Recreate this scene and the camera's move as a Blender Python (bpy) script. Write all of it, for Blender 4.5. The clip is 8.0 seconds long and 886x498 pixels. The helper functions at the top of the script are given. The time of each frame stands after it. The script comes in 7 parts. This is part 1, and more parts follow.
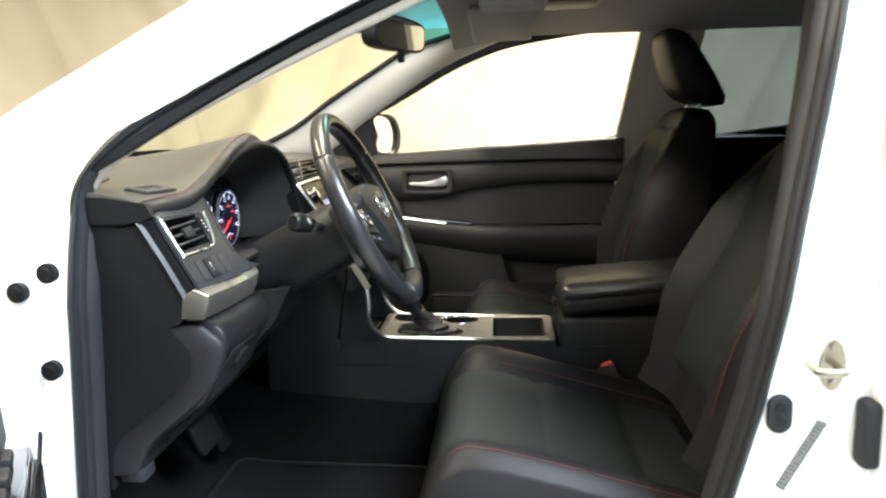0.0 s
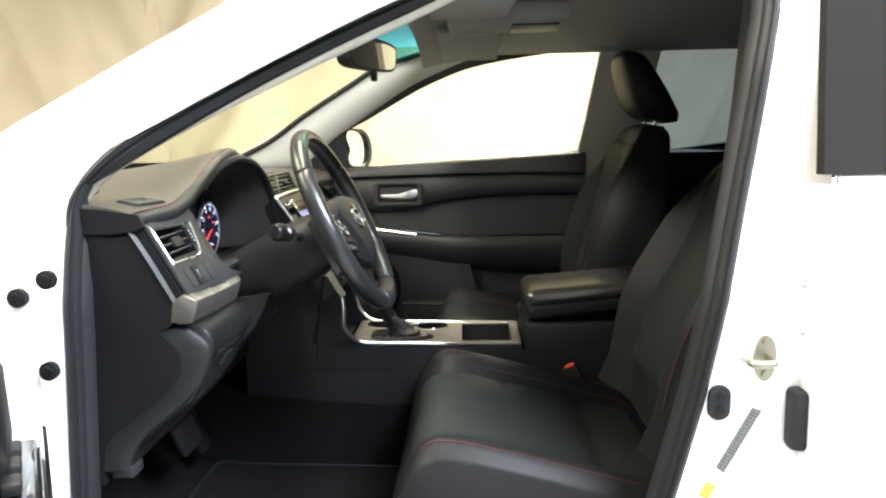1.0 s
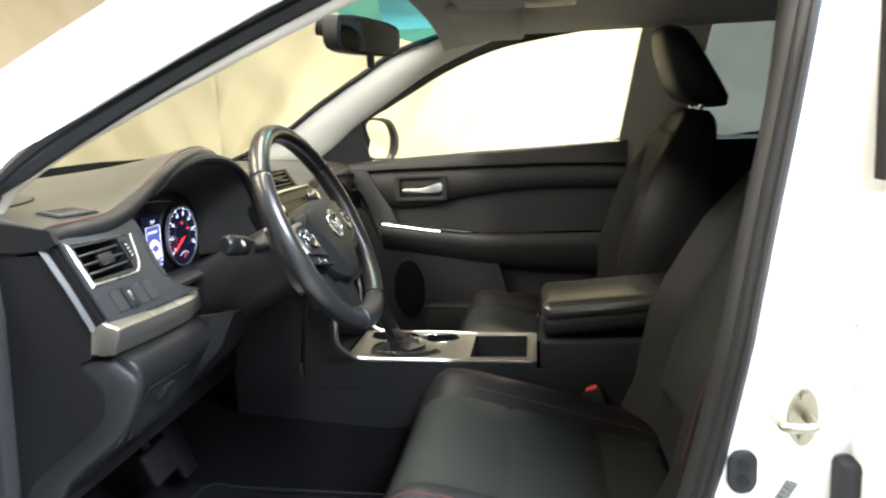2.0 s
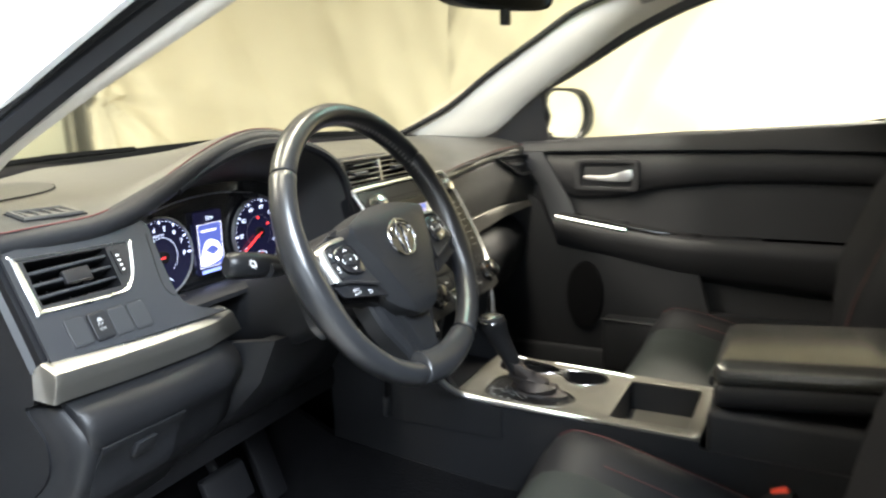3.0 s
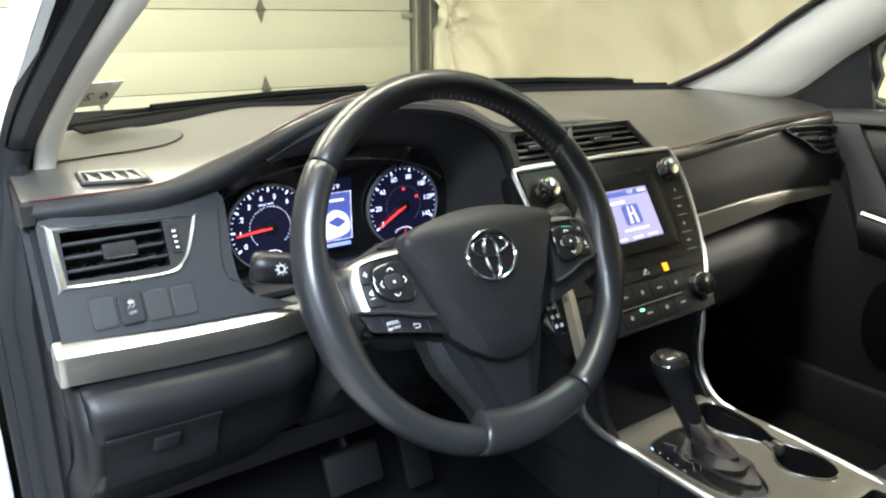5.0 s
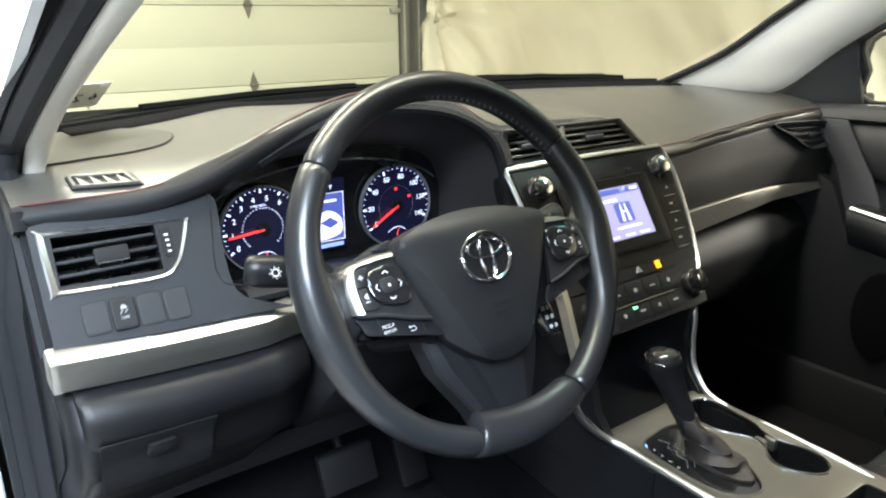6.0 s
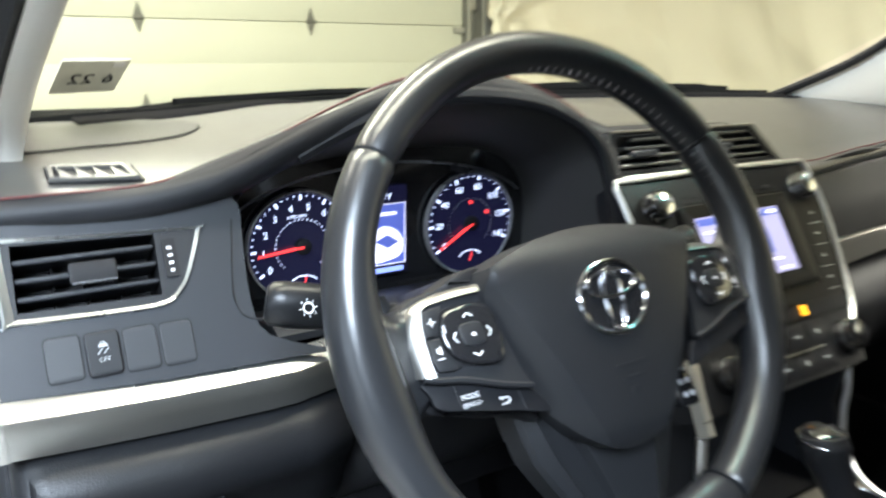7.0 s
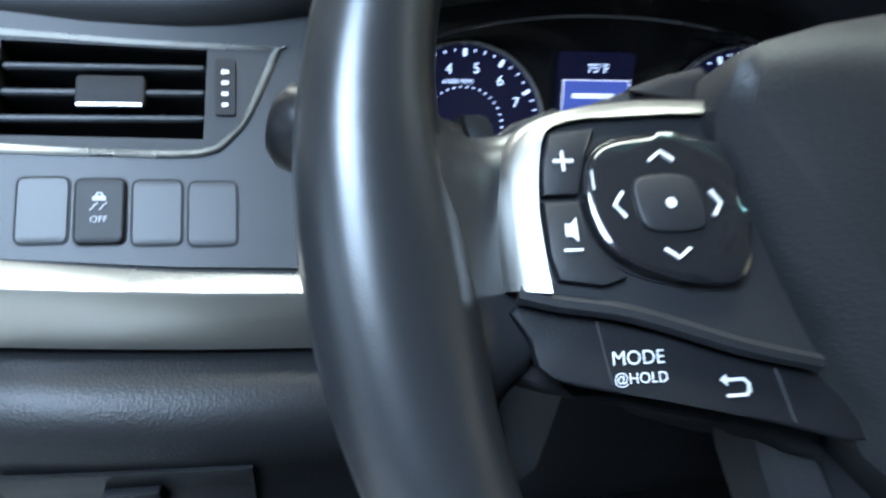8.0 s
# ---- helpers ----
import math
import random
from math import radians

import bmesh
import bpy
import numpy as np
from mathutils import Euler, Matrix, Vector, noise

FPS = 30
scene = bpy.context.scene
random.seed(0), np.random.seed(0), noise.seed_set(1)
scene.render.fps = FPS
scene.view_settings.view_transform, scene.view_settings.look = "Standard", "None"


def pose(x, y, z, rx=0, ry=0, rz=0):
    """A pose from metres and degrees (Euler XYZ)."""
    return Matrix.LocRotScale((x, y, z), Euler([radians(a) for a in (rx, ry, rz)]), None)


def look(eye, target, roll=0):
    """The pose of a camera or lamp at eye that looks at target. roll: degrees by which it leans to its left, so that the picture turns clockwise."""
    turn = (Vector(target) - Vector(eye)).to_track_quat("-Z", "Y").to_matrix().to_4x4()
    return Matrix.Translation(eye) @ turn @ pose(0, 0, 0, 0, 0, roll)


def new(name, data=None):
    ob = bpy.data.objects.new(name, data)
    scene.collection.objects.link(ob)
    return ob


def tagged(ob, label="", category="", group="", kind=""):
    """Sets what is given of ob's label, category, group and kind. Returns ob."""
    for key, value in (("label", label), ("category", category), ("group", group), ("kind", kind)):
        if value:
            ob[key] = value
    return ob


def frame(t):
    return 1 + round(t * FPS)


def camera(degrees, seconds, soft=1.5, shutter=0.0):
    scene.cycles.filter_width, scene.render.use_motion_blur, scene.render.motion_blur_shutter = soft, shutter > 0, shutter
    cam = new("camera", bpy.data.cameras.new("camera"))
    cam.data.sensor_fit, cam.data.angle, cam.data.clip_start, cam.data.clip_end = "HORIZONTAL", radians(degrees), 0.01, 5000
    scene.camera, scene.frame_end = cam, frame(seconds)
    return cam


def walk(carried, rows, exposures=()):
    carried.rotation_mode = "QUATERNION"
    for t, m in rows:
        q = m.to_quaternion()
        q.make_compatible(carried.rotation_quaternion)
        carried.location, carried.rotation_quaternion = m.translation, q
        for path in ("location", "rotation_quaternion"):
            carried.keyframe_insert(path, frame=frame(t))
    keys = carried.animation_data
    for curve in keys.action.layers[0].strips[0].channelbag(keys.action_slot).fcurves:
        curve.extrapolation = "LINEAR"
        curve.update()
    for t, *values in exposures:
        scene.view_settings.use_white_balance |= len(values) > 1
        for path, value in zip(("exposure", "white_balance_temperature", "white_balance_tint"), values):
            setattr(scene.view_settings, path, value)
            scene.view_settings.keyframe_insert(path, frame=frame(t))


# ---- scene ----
cam = camera(62.6, 8.0, 2.2, 0.5)
PATH = [
    (0, (-1.586, -0.202, 1.061), (0.379, -0.041, 0.723), -1.5),
    (0.5, (-1.655, -0.199, 1.068), (0.318, -0.129, 0.752), -1.5),
    (1, (-1.668, -0.203, 1.068), (0.306, -0.128, 0.761), -1.3),
    (1.2, (-1.664, -0.216, 1.066), (0.311, -0.127, 0.762), -1.8),
    (2.3, (-1.367, -0.363, 1.081), (0.562, 0.036, 0.734), -2.7),
    (2.5, (-1.293, -0.389, 1.08), (0.607, 0.134, 0.738), -3.2),
    (3, (-1.095, -0.43, 1.088), (0.644, 0.468, 0.678), -1.9),
    (3.5, (-0.937, -0.46, 1.108), (0.601, 0.748, 0.687), -0.9),
    (4, (-0.828, -0.496, 1.134), (0.383, 1.024, 0.662), -1.4),
    (4.5, (-0.772, -0.479, 1.136), (0.344, 1.098, 0.619), -0.7),
    (5, (-0.76, -0.479, 1.124), (0.346, 1.08, 0.535), -0.2),
    (6.3, (-0.762, -0.468, 1.131), (0.372, 1.065, 0.53), -0.3),
    (6.5, (-0.75, -0.436, 1.12), (0.391, 1.114, 0.575), -0.5),
    (7, (-0.678, -0.303, 1.074), (0.34, 1.333, 0.539), 0.5),
    (7.5, (-0.594, -0.197, 1.0), (0.11, 1.582, 0.418), 1.4),
    (8, (-0.54, -0.135, 0.955), (-0.195, 1.75, 0.382), 1.6),
]
walk(cam, [(t, look(eye, target, roll)) for t, eye, target, roll in PATH], [(0, 0.78, 6750, 13), (1.2, 0.78, 6750, 13), (2.5, 0.98, 6700, 13), (3.5, 1.06, 6500, 11), (4.5, 0.74, 6450, 11), (5.2, 0.70, 6350, 11), (6.5, 0.78, 6300, 11), (7.0, 0.84, 6200, 11), (7.5, 0.65, 5850, 9), (8.0, 0.3, 5400, 8)])

# ---- light ----
world = bpy.data.worlds.new("garage_air")
scene.world = world
world.use_nodes = True
world.node_tree.nodes["Background"].inputs[0].default_value = (0.9, 0.95, 1.0, 1)
world.node_tree.nodes["Background"].inputs[1].default_value = 0.03


def area_lamp(x, y, z, sx, sy, watts, colour, aim=(0, 0, -1)):
    lamp = bpy.data.lights.new("unseen_lamp", "AREA")
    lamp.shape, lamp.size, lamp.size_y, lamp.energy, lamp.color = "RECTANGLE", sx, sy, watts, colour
    ob = new("unseen_lamp", lamp)
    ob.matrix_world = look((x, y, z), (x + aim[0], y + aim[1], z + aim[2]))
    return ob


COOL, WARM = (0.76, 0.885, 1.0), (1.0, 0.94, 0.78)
# added fill lamp, out of view, in an opening cut into the west wall
area_lamp(-4.19, -1.7, 1.65, 2.4, 1.4, 28, COOL, (1.0, 0.25, -0.06))
# unseen overhead lamps, placed by the highlights and brightness they give
area_lamp(-1.8, -2.0, 2.85, 1.3, 2.0, 400, COOL)
area_lamp(-1.3, 2.1, 2.85, 2.6, 0.7, 185, WARM)
area_lamp(-0.4, 0.25, 2.85, 2.3, 0.32, 80, WARM)
area_lamp(2.3, -1.5, 2.85, 0.6, 2.6, 235, WARM)


# ---- materials ----
def material(name, colour, rough=0.5, metal=0.0, grain=0.0, grain_size=900.0, vary=0.0, vary_size=6.0, coat=0.0, emit=None, power=0.0, sheen=0.0, spec=0.5, rough_vary=0.0):
    m = bpy.data.materials.new(name)
    m.use_nodes = True
    nodes, links = m.node_tree.nodes, m.node_tree.links
    b = nodes["Principled BSDF"]
    b.inputs["Base Color"].default_value = (*colour, 1)
    b.inputs["Roughness"].default_value, b.inputs["Metallic"].default_value = rough, metal
    b.inputs["Coat Weight"].default_value, b.inputs["Coat Roughness"].default_value = coat, 0.06
    b.inputs["Sheen Weight"].default_value, b.inputs["Specular IOR Level"].default_value = sheen, spec
    place = nodes.new("ShaderNodeTexCoord")
    if vary or rough_vary:
        n = nodes.new("ShaderNodeTexNoise")
        n.inputs["Scale"].default_value, n.inputs["Detail"].default_value = vary_size, 6
        links.new(place.outputs["Object"], n.inputs["Vector"])
        if vary:
            ramp = nodes.new("ShaderNodeMix")
            ramp.data_type = "RGBA"
            ramp.inputs[6].default_value = (*[c * (1 - vary) for c in colour], 1)
            ramp.inputs[7].default_value = (*[min(1, c * (1 + vary)) for c in colour], 1)
            links.new(n.outputs["Fac"], ramp.inputs[0])
            links.new(ramp.outputs[2], b.inputs["Base Color"])
        if rough_vary:
            rr = nodes.new("ShaderNodeMapRange")
            rr.inputs["To Min"].default_value, rr.inputs["To Max"].default_value = rough - rough_vary, rough + rough_vary
            links.new(n.outputs["Fac"], rr.inputs["Value"])
            links.new(rr.outputs["Result"], b.inputs["Roughness"])
    if grain:
        v = nodes.new("ShaderNodeTexVoronoi")
        v.inputs["Scale"].default_value = grain_size
        links.new(place.outputs["Object"], v.inputs["Vector"])
        bump = nodes.new("ShaderNodeBump")
        bump.inputs["Strength"].default_value, bump.inputs["Distance"].default_value = grain, 0.0006
        links.new(v.outputs["Distance"], bump.inputs["Height"])
        links.new(bump.outputs["Normal"], b.inputs["Normal"])
    if emit:
        b.inputs["Emission Color"].default_value, b.inputs["Emission Strength"].default_value = (*emit, 1), power
    return m


def glass(name, colour, tint):
    m = bpy.data.materials.new(name)
    m.use_nodes = True
    nodes, links = m.node_tree.nodes, m.node_tree.links
    nodes.remove(nodes["Principled BSDF"])
    clear, gloss, mix, fres = (nodes.new(f"ShaderNode{k}") for k in ("BsdfTransparent", "BsdfGlossy", "MixShader", "LayerWeight"))
    clear.inputs[0].default_value = (*colour, 1)
    gloss.inputs["Roughness"].default_value = 0.02
    gloss.inputs["Color"].default_value = (tint, tint, tint, 1)
    fres.inputs["Blend"].default_value = 0.12
    scale = nodes.new("ShaderNodeMath")
    scale.operation, scale.inputs[1].default_value = "MULTIPLY", 0.16
    links.new(fres.outputs["Facing"], scale.inputs[0])
    links.new(scale.outputs[0], mix.inputs[0])
    links.new(clear.outputs[0], mix.inputs[1])
    links.new(gloss.outputs[0], mix.inputs[2])
    links.new(mix.outputs[0], nodes["Material Output"].inputs["Surface"])
    return m


SOFT = material("soft_black_plastic", (0.042, 0.041, 0.037), 0.33, grain=0.12, grain_size=1100, vary=0.12, rough_vary=0.05, spec=0.95)
SOFTDARK = material("soft_black_panel", (0.026, 0.0255, 0.025), 0.48, grain=0.2, grain_size=1100, vary=0.12, rough_vary=0.05)
SPEAKER = material("satin_speaker_cover", (0.030, 0.030, 0.030), 0.34, grain=0.12, grain_size=1800, rough_vary=0.05)
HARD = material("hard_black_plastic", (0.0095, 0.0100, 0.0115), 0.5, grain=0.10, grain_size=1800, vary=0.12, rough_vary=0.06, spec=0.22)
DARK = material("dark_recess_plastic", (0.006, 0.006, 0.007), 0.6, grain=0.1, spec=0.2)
PIANO = material("gloss_black_plastic", (0.010, 0.010, 0.011), 0.12, coat=0.6, rough_vary=0.03)
GREYPLASTIC = material("grey_fascia_plastic", (0.020, 0.0215, 0.0245), 0.38, grain=0.08, grain_size=1600, vary=0.08, rough_vary=0.04, spec=0.20)
STALK = material("satin_black_stalk", (0.0060, 0.0062, 0.0070), 0.34, rough_vary=0.05, spec=0.2)
FRAME = material("matt_brown_black_frame", (0.012, 0.0105, 0.0095), 0.85, vary=0.1, spec=0.05)
LEATHER = material("black_leather", (0.0098, 0.0100, 0.0112), 0.46, grain=0.14, grain_size=700, vary=0.2, rough_vary=0.08, spec=0.12)
# black plastic lightened to make up for dim light on the passenger door
DOORTRIM = material("black_door_trim", (0.0195, 0.0200, 0.0225), 0.5, grain=0.12, grain_size=1400, vary=0.12, rough_vary=0.06, spec=0.25)
# door trim lightened, so the light on the front band is painted in
DOORBAND = material("lightened_door_band", (0.036, 0.038, 0.043), 0.45, grain=0.12, grain_size=1400, vary=0.1, rough_vary=0.05, spec=0.4)
# base colour raised and warmed to carry the lamp glare on the armrest
ARMREST = material("polished_leather_with_glare", (0.024, 0.0236, 0.0222), 0.22, grain=0.10, grain_size=700, vary=0.2, rough_vary=0.06, spec=0.85)
PADBLACK = material("airbag_cover_plastic", (0.0100, 0.0105, 0.0118), 0.46, grain=0.14, grain_size=900, vary=0.1, rough_vary=0.05, spec=0.26)
INSERT = material("perforated_grey_leather", (0.0140, 0.0170, 0.0168), 0.55, grain=0.3, grain_size=420, vary=0.15, spec=0.2)
RIM = material("worn_wheel_leather", (0.0125, 0.0132, 0.0148), 0.32, grain=0.035, grain_size=1600, vary=0.15, vary_size=12, rough_vary=0.08)
SILVER = material("satin_silver_trim", (0.31, 0.30, 0.275), 0.34, metal=0.92, vary=0.05, rough_vary=0.05)
BRIGHT = material("bright_silver_edge", (0.76, 0.77, 0.78), 0.36, metal=1.0, rough_vary=0.04)
BEZELSILVER = material("satin_switch_bezel", (0.25, 0.246, 0.232), 0.36, metal=0.95, rough_vary=0.05)
# lighter than the satin trim, so the bevel's highlight is partly in the colour
BEVEL = material("lightened_silver_bevel", (0.44, 0.45, 0.44), 0.28, metal=0.95, rough_vary=0.04)
# paler than the pad: light on the defroster frame is put into the colour
OUTLET = material("lightened_outlet_plastic", (0.058, 0.056, 0.051), 0.30, grain=0.1, grain_size=1600, vary=0.08, spec=0.8)
# fascia plastic lightened, in place of the reflection on the switch blanks
BLANK = material("lightened_blank_plastic", (0.0225, 0.0240, 0.0265), 0.38, grain=0.08, grain_size=1600, vary=0.08, rough_vary=0.04, spec=0.26)
FRIT = material("matt_black_edge", (0.0035, 0.0035, 0.0040), 0.9, vary=0.2, spec=0.03)
# black plastic darkened to offset strong light on dash end and knee panel
ENDTRIM = material("black_end_trim", (0.0060, 0.0063, 0.0075), 0.55, grain=0.10, grain_size=1800, vary=0.15, rough_vary=0.05, spec=0.12)
KNEE = material("black_lower_trim", (0.0062, 0.0065, 0.0074), 0.42, grain=0.2, grain_size=650, vary=0.12, rough_vary=0.06, spec=0.24)
OUTLETSATIN = material("satin_beige_strip", (0.30, 0.285, 0.25), 0.38, metal=0.35, vary=0.05, rough_vary=0.05)
RADIO = material("satin_black_radio", (0.0065, 0.0066, 0.0072), 0.30, rough_vary=0.05, spec=0.16)
BOOT = material("worn_brown_grey_leather", (0.022, 0.0175, 0.0165), 0.6, grain=0.3, grain_size=500, vary=0.3, vary_size=60)
TAUPE = material("satin_taupe_plate", (0.088, 0.083, 0.070), 0.36, metal=0.25, vary=0.06, rough_vary=0.05)
CHROME = material("chrome", (0.82, 0.83, 0.85), 0.10, metal=1.0, rough_vary=0.04)
DARKCHROME = material("dark_chrome", (0.42, 0.42, 0.44), 0.2, metal=1.0, rough_vary=0.05)
WHITE = material("white_car_paint", (0.80, 0.82, 0.84), 0.30, coat=0.7, vary=0.02)
RUBBER = material("black_rubber_seal", (0.0105, 0.0112, 0.0130), 0.55, grain=0.1, grain_size=1600, vary=0.15, spec=0.25)
RINGSILVER = material("silver_ring_paint", (0.42, 0.42, 0.44), 0.28, metal=0.7, rough_vary=0.04)
HEADLINER = material("grey_headliner_cloth", (0.26, 0.25, 0.245), 0.9, grain=0.5, grain_size=1200, vary=0.08)
PILLAR = material("grey_pillar_trim", (0.52, 0.495, 0.44), 0.7, grain=0.2, grain_size=1100, vary=0.05)
CARPET = material("black_carpet", (0.006, 0.006, 0.0068), 0.95, grain=1.0, grain_size=350, vary=0.35, vary_size=40, spec=0.05)
RED = material("red_thread", (0.09, 0.014, 0.014), 0.8)
SEATRED = material("dark_red_thread", (0.05, 0.010, 0.010), 0.8)
REDLAMP = material("red_plastic", (0.65, 0.06, 0.03), 0.4)
STEEL = material("zinc_steel", (0.30, 0.28, 0.22), 0.30, metal=0.95, vary=0.15)
STITCH = material("grey_thread", (0.17, 0.155, 0.155), 0.8)
LETTER = material("white_print", (0.52, 0.53, 0.55), 0.5)
GREYPRINT = material("grey_print", (0.25, 0.26, 0.27), 0.5)
DIALWHITE = material("lit_dial_print", (0.6, 0.65, 0.8), 0.5, emit=(0.62, 0.72, 1.0), power=1.5)
DIALBLUE = material("lit_blue_ring", (0.2, 0.25, 0.6), 0.5, emit=(0.25, 0.35, 1.0), power=0.9)
DIALRED = material("lit_red_needle", (0.6, 0.02, 0.02), 0.5, emit=(1.0, 0.05, 0.05), power=1.15)
LCDBLUE = material("lit_blue_display", (0.05, 0.08, 0.3), 0.3, emit=(0.10, 0.13, 0.45), power=0.5)
LCDDARK = material("dark_display", (0.006, 0.006, 0.012), 0.25, emit=(0.012, 0.012, 0.05), power=0.28)
SCREEN = material("lit_radio_screen", (0.3, 0.3, 0.5), 0.25, emit=(0.36, 0.34, 0.62), power=0.38)
SCREENGREY = material("lit_screen_lilac", (0.5, 0.5, 0.6), 0.3, emit=(0.55, 0.54, 0.80), power=0.7)
SCREENWHITE = material("lit_screen_white", (0.7, 0.7, 0.8), 0.3, emit=(0.85, 0.85, 1.0), power=0.8)
NOTICE = material("cream_notice_paper", (0.52, 0.50, 0.41), 0.6, vary=0.06)
AMBER = material("lit_amber_lamp", (0.8, 0.4, 0.02), 0.4, emit=(1.0, 0.36, 0.01), power=1.1)
GREENLAMP = material("lit_green_lamp", (0.1, 0.8, 0.3), 0.4, emit=(0.2, 1.0, 0.4), power=2.5)
BLUELAMP = material("lit_blue_lamp", (0.1, 0.3, 0.9), 0.4, emit=(0.15, 0.35, 1.0), power=4.0)
CLOTH = material("beige_drop_cloth", (0.63, 0.575, 0.455), 0.9, grain=0.15, grain_size=300, vary=0.07, vary_size=1.3)
DOORPANEL = material("cream_garage_door_paint", (0.455, 0.445, 0.36), 0.5, vary=0.05, vary_size=3)
GALV = material("dull_galvanised_steel", (0.30, 0.29, 0.26), 0.5, metal=0.7, vary=0.2)
HINGE = material("dark_hinge_steel", (0.13, 0.125, 0.105), 0.55, metal=0.4, vary=0.3, vary_size=30)
CONCRETE = material("grey_concrete", (0.32, 0.31, 0.29), 0.8, grain=0.4, grain_size=60, vary=0.25, vary_size=2.5)
WALLPAINT = material("cream_wall_paint", (0.66, 0.63, 0.55), 0.8, vary=0.05, vary_size=2)
# for walls out of view, made dark so they reflect less into the car
GREYWALL = material("dark_unseen_wall", (0.22, 0.22, 0.21), 0.85, vary=0.1, vary_size=2)
DENSEPRINT = material("dense_small_print", (0.10, 0.10, 0.095), 0.6, vary=0.5, vary_size=400)
BLACKPRINT = material("black_print", (0.03, 0.03, 0.03), 0.6)
PAPER = material("white_label_paper", (0.75, 0.75, 0.72), 0.6, vary=0.05)
YELLOW = material("yellow_label", (0.36, 0.25, 0.04), 0.5)
# paler than the paper, to stand in for light coming through the sticker
STICKER = material("backlight_grey_sticker", (0.66, 0.66, 0.56), 0.6, vary=0.14, vary_size=60)
MIRROR = material("mirror_glass", (0.85, 0.87, 0.88), 0.02, metal=1.0)
CLEAR = glass("windscreen_glass", (0.84, 0.885, 0.80), 0.6)
BAND = glass("teal_shade_band", (0.10, 0.42, 0.45), 0.6)
SIDEGLASS = glass("side_glass", (0.94, 0.97, 0.88), 0.5)
TINTED = glass("tinted_glass", (0.09, 0.125, 0.165), 0.5)


# ---- mesh helpers ----
def thing(name, at, label, category, group="", kind=""):
    ob = new(name)
    ob.empty_display_size = 0.05
    ob.location = at
    return tagged(ob, label, category, group, kind)


def under(ob, parent):
    """Parents ob, whose points are in world coordinates; a part stands at the world's origin, a thing at its base."""
    ob.parent = parent
    if parent.type == "EMPTY":
        ob.matrix_parent_inverse = Matrix.Translation(parent.location).inverted()
    return ob


def finish(bm, name, mat, smooth=40):
    bmesh.ops.recalc_face_normals(bm, faces=bm.faces[:])
    me = bpy.data.meshes.new(name)
    bm.to_mesh(me)
    bm.free()
    me.materials.append(mat)
    if smooth:
        me.shade_smooth()
        me.set_sharp_from_angle(angle=radians(smooth))
    return me


def part(name, bm, mat, parent, label="", smooth=40):
    """One mesh object in world coordinates under a thing or a part."""
    ob = new(name, finish(bm, name, mat, smooth))
    if parent is not None:
        under(ob, parent)
    return tagged(ob, label)


def lone(name, bm, mat, label, category="", kind="", smooth=40, group=""):
    return tagged(part(name, bm, mat, None, "", smooth), label, category, group, kind)


def add_grid(bm, rows, close_u=False, close_v=False, cap=False):
    """Quads through rows of points. close_u: each row is a ring; close_v: the last row joins the first; cap: fill the end rings."""
    vs = [[bm.verts.new(p) for p in r] for r in rows]
    n, m = len(vs), len(vs[0])
    for i in range(n if close_v else n - 1):
        a, b = vs[i], vs[(i + 1) % n]
        for j in range(m if close_u else m - 1):
            k = (j + 1) % m
            bm.faces.new((a[j], a[k], b[k], b[j]))
    if cap:
        bm.faces.new(vs[0][::-1])
        bm.faces.new(vs[-1])
    return bm


def grid(rows, **more):
    return add_grid(bmesh.new(), rows, **more)


def shell(rows, off):
    """A sheet of some thickness: the grid, the same grid moved by off, and the rims between."""
    back = [[tuple(Vector(p) + Vector(off)) for p in r] for r in rows]
    ring = [r + b[::-1] for r, b in zip(rows, back)]
    return grid(ring, close_u=True, cap=True)


def add_tube(bm, path, r, n=8, closed=False, squash=1.0, up=(0, 0, 1)):
    pts = [Vector(p) for p in path]
    rings = []
    for i, p in enumerate(pts):
        a = pts[i - 1] if i or closed else p
        b = pts[(i + 1) % len(pts)] if i < len(pts) - 1 or closed else p
        t = (b - a).normalized()
        s = t.cross(Vector(up))
        s = s.normalized() if s.length > 1e-5 else t.orthogonal().normalized()
        w = s.cross(t).normalized()
        rr = r[i] if isinstance(r, (list, tuple)) else r
        rings.append([p + s * (rr * math.cos(k * math.tau / n)) + w * (rr * squash * math.sin(k * math.tau / n)) for k in range(n)])
    return add_grid(bm, rings, close_u=True, close_v=closed, cap=not closed)


def tube(path, r, **more):
    return add_tube(bmesh.new(), path, r, **more)


def add_box(bm, a, b, bevel=0.0, seg=2, fn=None):
    """A box between two corners, its edges rounded, its points then moved by fn."""
    made = bmesh.ops.create_cube(bm, size=1)["verts"]
    for v in made:
        v.co = Vector((a[i] + (b[i] - a[i]) * (v.co[i] + 0.5) for i in range(3)))
    if bevel:
        edges = list({e for v in made for e in v.link_edges})
        made = bmesh.ops.bevel(bm, geom=edges, offset=bevel, segments=seg, affect="EDGES", profile=0.5)["verts"]
        made = list({w for v in made for f in v.link_faces for w in f.verts})
    if fn:
        for v in made:
            v.co = Vector(fn(*v.co))
    return bm


def box(a, b, bevel=0.0, seg=2, fn=None):
    return add_box(bmesh.new(), a, b, bevel, seg, fn)


